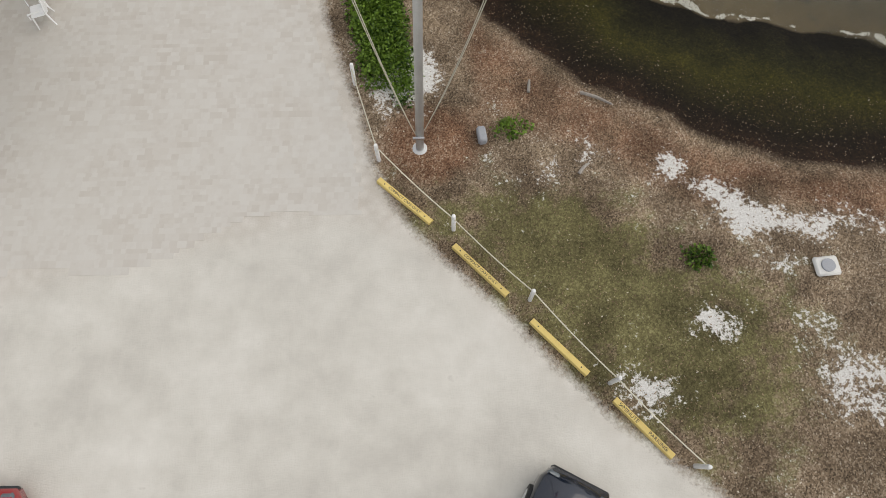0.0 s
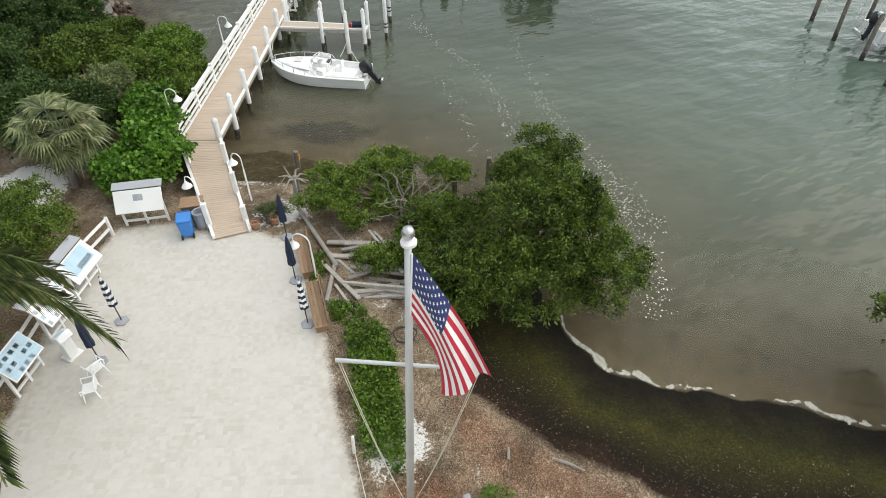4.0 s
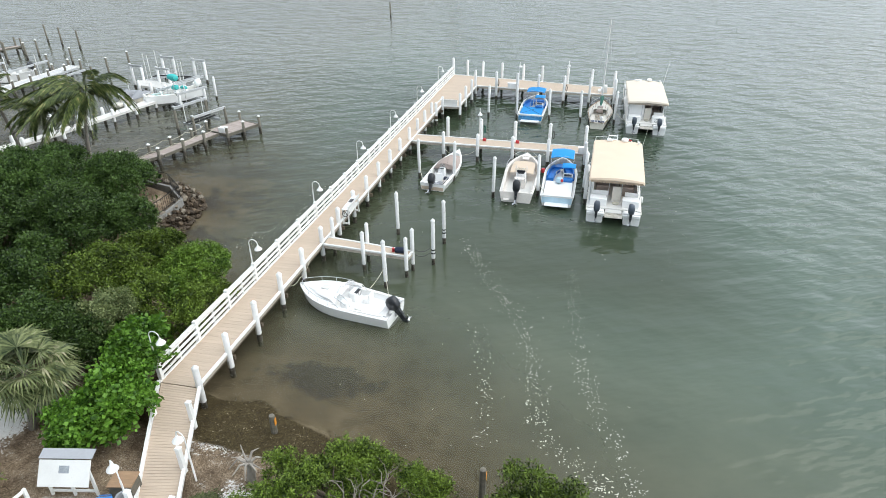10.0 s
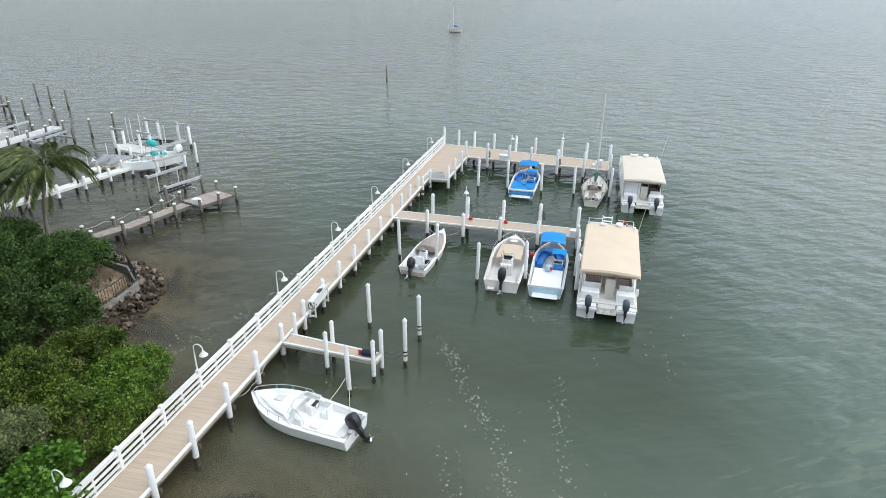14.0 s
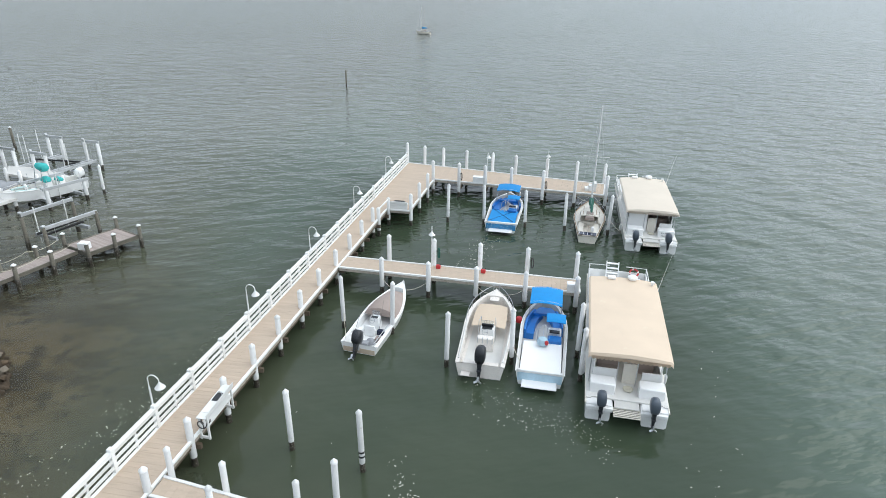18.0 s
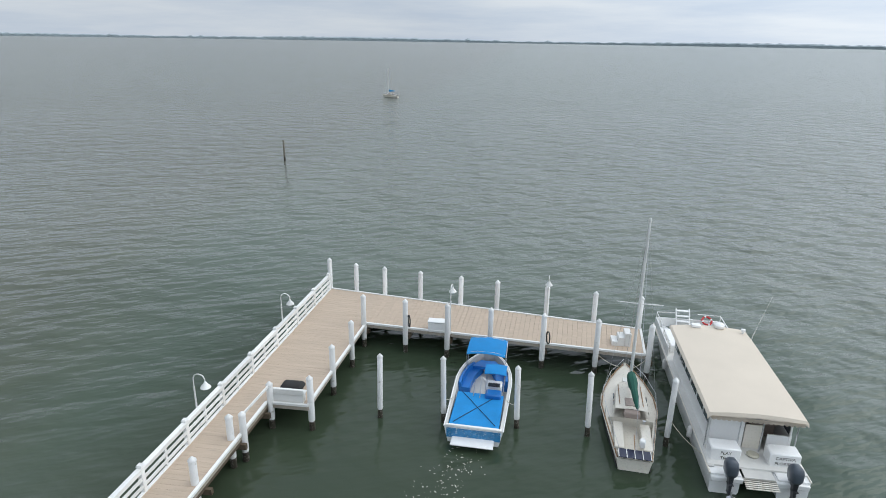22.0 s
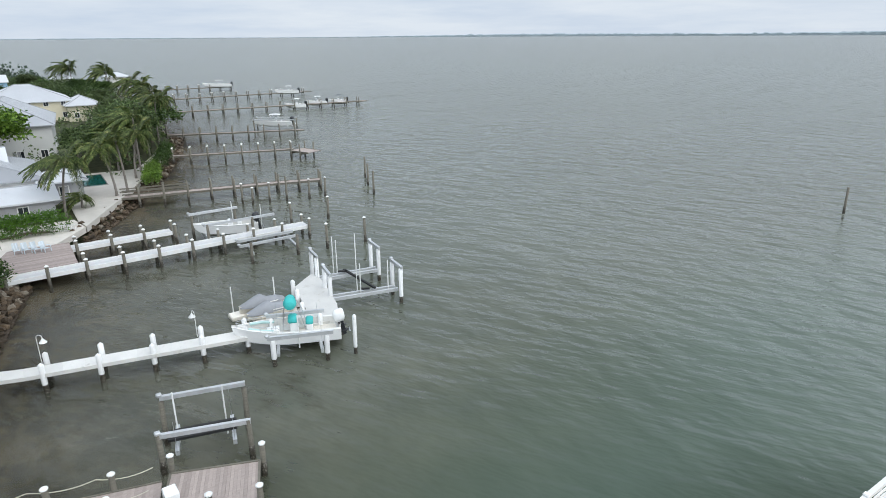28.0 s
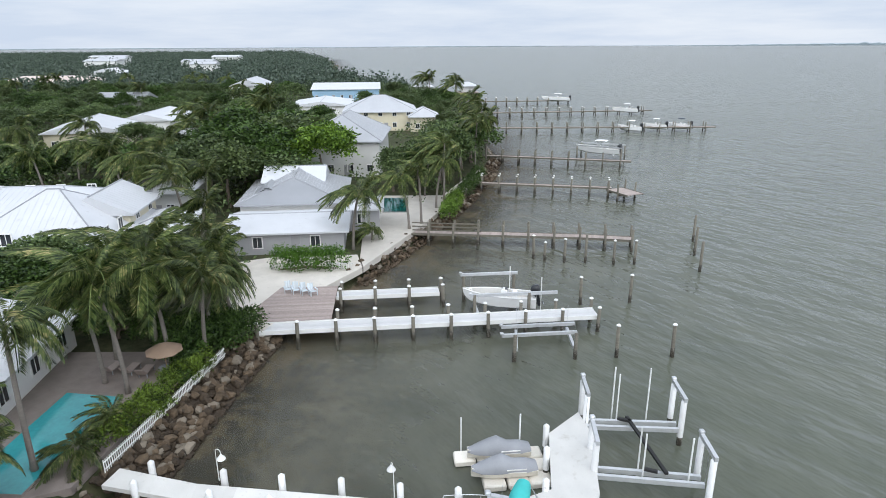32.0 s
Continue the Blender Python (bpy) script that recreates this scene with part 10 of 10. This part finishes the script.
rubble("rubble", [(-76, 66.5), (-89, 73.4), (-104, 80.2), (-124, 87.8), (-141, 92.3)], 1500, 1.6, rv2, 2)
rubble("rubble", [(-21.0, 40.4), (-22.7, 44.8), (-23.1, 48.5), (-25.4, 51.0), (-30.0, 52.8), (-38, 53.4), (-46.5, 54.8)], 1500, 1.3, rv3, 3)

# ---- pavers of the upper lot, flotsam on the water, shells and leaves on the ground ----
m, n, l = graph("sandy_paver")
vec, rnd = own_place(n, l)
geo = n.new("ShaderNodeNewGeometry")
isl = math_node(n, l, "FRACT", math_node(n, l, "ADD", geo.outputs["Random Per Island"], rnd))
colr = ramp_node(n, l, isl, ((0.0, (0.475, 0.435, 0.385)), (0.35, (0.515, 0.48, 0.43)), (0.7, (0.53, 0.50, 0.455)), (1.0, (0.555, 0.53, 0.485))))
dust = ramp_node(n, l, noise_node(n, l, vec, 0.7, 5), ((0.35, (0, 0, 0)), (0.7, (1, 1, 1))))
colr = mix_node(n, l, math_node(n, l, "MULTIPLY", dust, 0.85), colr, (0.555, 0.53, 0.485))
colr = mix_node(n, l, ramp_node(n, l, noise_node(n, l, vec, 3.2, 5, 0.65), ((0.50, (0, 0, 0)), (0.75, (0.45, 0.45, 0.45)))), colr, (0.45, 0.405, 0.355))
PAVER = finish(m, n, l, colr, 0.85, 0.0, noise_node(n, l, vec, 40, 3), 0.004, 0.3)
rp = random.Random(12)
pav = thing("pavement", "sandy concrete pavers covering the upper lot", "pavement", kind="structure")
cells = []
y = 2.6
while y < 21.5:
    hgt = rp.choice((0.12, 0.16, 0.2))
    x = -14.4 + rp.uniform(0, 0.15)
    while x < -2.2:
        w = rp.choice((0.12, 0.16, 0.2, 0.24))
        cells.append((x + w / 2, y + hgt / 2, w, hgt))
        x += w
    y += hgt
cells = [c for c in cells if c[1] > 6.3 + 0.23 * (c[0] + 3) + 0.35 * math.sin(c[0])]
cx, cy = np.array([c[0] for c in cells]), np.array([c[1] for c in cells])
okc = inside(LOT, cx, cy) & (edge_distance(LOT + LOT[:1], cx, cy) > 0.45)
cells = [c for c, k in zip(cells, okc) if k]
TOPZ = 1.008
near_ = [c for c in cells if c[1] < 8.4 and c[0] > -7.5][:300]
nearset = set(near_)
verts, faces = [], []
for x, y, w, h in cells:
    if (x, y, w, h) in nearset:
        continue
    b = len(verts)
    a, c = w / 2 - 0.0001, h / 2 - 0.0001
    z = TOPZ + rp.uniform(-0.0003, 0.0003)
    verts += [(x - a, y - c, z - 0.012), (x + a, y - c, z - 0.012), (x + a, y + c, z - 0.012), (x - a, y + c, z - 0.012), (x - a + 0.0002, y - c + 0.0002, z), (x + a - 0.0002, y - c + 0.0002, z), (x + a - 0.0002, y + c - 0.0002, z), (x - a + 0.0002, y + c - 0.0002, z)]
    faces += [(b + 4, b + 5, b + 6, b + 7)] + [(b + k, b + (k + 1) % 4, b + 4 + (k + 1) % 4, b + 4 + k) for k in range(4)]
tagged(raw("laid_pavers", verts, faces, PAVER, pav), kind="stuff")
PV = {}
for x, y, w, h in near_:
    if (w, h) not in PV:
        PV[w, h] = shared("paver", box((0, 0, -0.015), (w - 0.0002, h - 0.0002, 0.03)), PAVER)
    piece("paver", PV[w, h], pav, pose(x, y, TOPZ + rp.uniform(-0.0003, 0.0003)))

# leaf litter and shell bits
r_ = np.random.RandomState(90)
x_, y_ = r_.uniform(-4, 14, 26000), r_.uniform(-1, 17, 26000)
okl = ~inside(LOT, x_, y_) & (shore_distance(x_, y_) > 2.2 + 4.5 * r_.rand(len(x_)) ** 2) & (edge_distance(LOT, x_, y_) > 0.2)
x_, y_ = x_[okl], y_[okl]
z_ = ground_height(x_, y_) + 0.03
pos = np.stack([x_, y_, z_], -1)
o_ = np.zeros_like(pos)
q_ = leaf_quads(r_, pos, o_, 0.055, 0.5, 0)
q_[..., 2] = z_[:, None] + 0.02 + 0.25 * (q_[..., 2] - z_[:, None]).clip(-0.02, 0.06)
LITTER = leaf_material("dry_leaf_litter", (0.10, 0.06, 0.035), (0.33, 0.24, 0.15), (0.62, 0.56, 0.46))
tagged(new("leaf_litter", quads("leaf_litter", q_, LITTER)), "dry leaves and pale shell bits strewn over the mulch", "litter", kind="stuff")
# weed and twigs thrown up beside the ramp
x_, y_ = r_.uniform(-10.5, 2, 9000), r_.uniform(22.5, 29, 9000)
d_ = shore_distance(x_, y_)
okl = (d_ > -0.3) & (d_ < 3.2)
x_, y_ = x_[okl], y_[okl]
z_ = np.maximum(ground_height(x_, y_), 0) + 0.03
pos = np.stack([x_, y_, z_], -1)
q_ = leaf_quads(r_, pos, np.zeros_like(pos), 0.11, 0.35, 0)
q_[..., 2] = z_[:, None] + 0.02 + 0.3 * (q_[..., 2] - z_[:, None]).clip(-0.02, 0.08)
WRACK = leaf_material("dry_sea_weed", (0.02, 0.014, 0.008), (0.13, 0.095, 0.035), (0.40, 0.34, 0.24))
tagged(new("sea_weed", quads("sea_weed", q_, WRACK)), "brown sea weed and twigs thrown up on the beach", "sea weed", kind="stuff")
# foam and weed drifting in lines
def drift_line(rs, pts, n, spread):
    pts = np.array(pts, float)
    seg = rs.randint(0, len(pts) - 1, n)
    f = rs.rand(n)[:, None]
    return pts[seg] * (1 - f) + pts[seg + 1] * f + rs.normal(0, 1, (n, 2)) * spread
r_ = np.random.RandomState(91)
fl_ = np.concatenate([drift_line(r_, ((-1.5, 47.4), (1.2, 42), (3.8, 37.3), (4.7, 32.1), (5.3, 29.2), (7.5, 27.4), (9.1, 25.2), (9.8, 22.3), (9.9, 18.6), (9.0, 16.5)), 900, 0.32), drift_line(r_, ((6.2, 44.1), (6.8, 34.8), (8.1, 30.3), (9.7, 26.2), (10.8, 22)), 420, 0.3), drift_line(r_, ((1.2, 37), (2.2, 32), (2.6, 28.5)), 130, 0.3), drift_line(r_, ((-17.5, 42), (-15.0, 49), (-13.8, 56)), 240, 0.6),
                      drift_line(r_, ((7.5, 27.4), (9.1, 25.2), (9.8, 22.3)), 220, 0.55), drift_line(r_, ((12, 45), (14, 52), (14.5, 60)), 30, 0.8), drift_line(r_, ((1.0, 53.3), (8.0, 50.5)), 260, 0.7), drift_line(r_, ((-1.5, 67), (-0.5, 71), (0.8, 74.5)), 260, 0.6), r_.uniform((-10, 26), (10, 50), (60, 2))])
pos = np.concatenate([fl_, np.full((len(fl_), 1), 0.012)], 1)
q_ = leaf_quads(r_, pos, np.zeros_like(pos), 0.125, 0.42, 0)
q_[..., 2] = 0.014 + 0.004 * r_.rand(len(q_))[:, None]
FOAM = surface("pale_foam", (0.56, 0.54, 0.47), 0.8, 0.15, 6, 40, 0.3, rand=0)
tagged(new("flotsam", quads("flotsam", q_, FOAM)), "pale flecks of foam and weed drifting in lines", "flotsam", kind="stuff")
# wash of foam along the beach
r_ = np.random.RandomState(92)
fo_ = r_.uniform((4.2, 10.0), (17.5, 17.0), (420000, 2))
d_ = shore_distance(fo_[:, 0], fo_[:, 1])
fo_ = fo_[np.abs(d_ + 0.12) < 0.16 * smooth_noise(fo_[:, 0], fo_[:, 1], 0.3, 8) ** 2 + 0.2 * (smooth_noise(fo_[:, 0], fo_[:, 1], 0.9, 19) - 0.52) + 0.1 * (smooth_noise(fo_[:, 0], fo_[:, 1], 0.12, 27) - 0.5)]
pos = np.concatenate([fo_, np.full((len(fo_), 1), 0.02)], 1)
q_ = leaf_quads(r_, pos, np.zeros_like(pos), 0.05, 0.6, 0)
q_[..., 2] = 0.02 + 0.02 * r_.rand(len(q_))[:, None]
tagged(new("beach_foam", quads("beach_foam", q_, FOAM)), "line of pale foam washed along the weedy beach", "foam", kind="stuff")
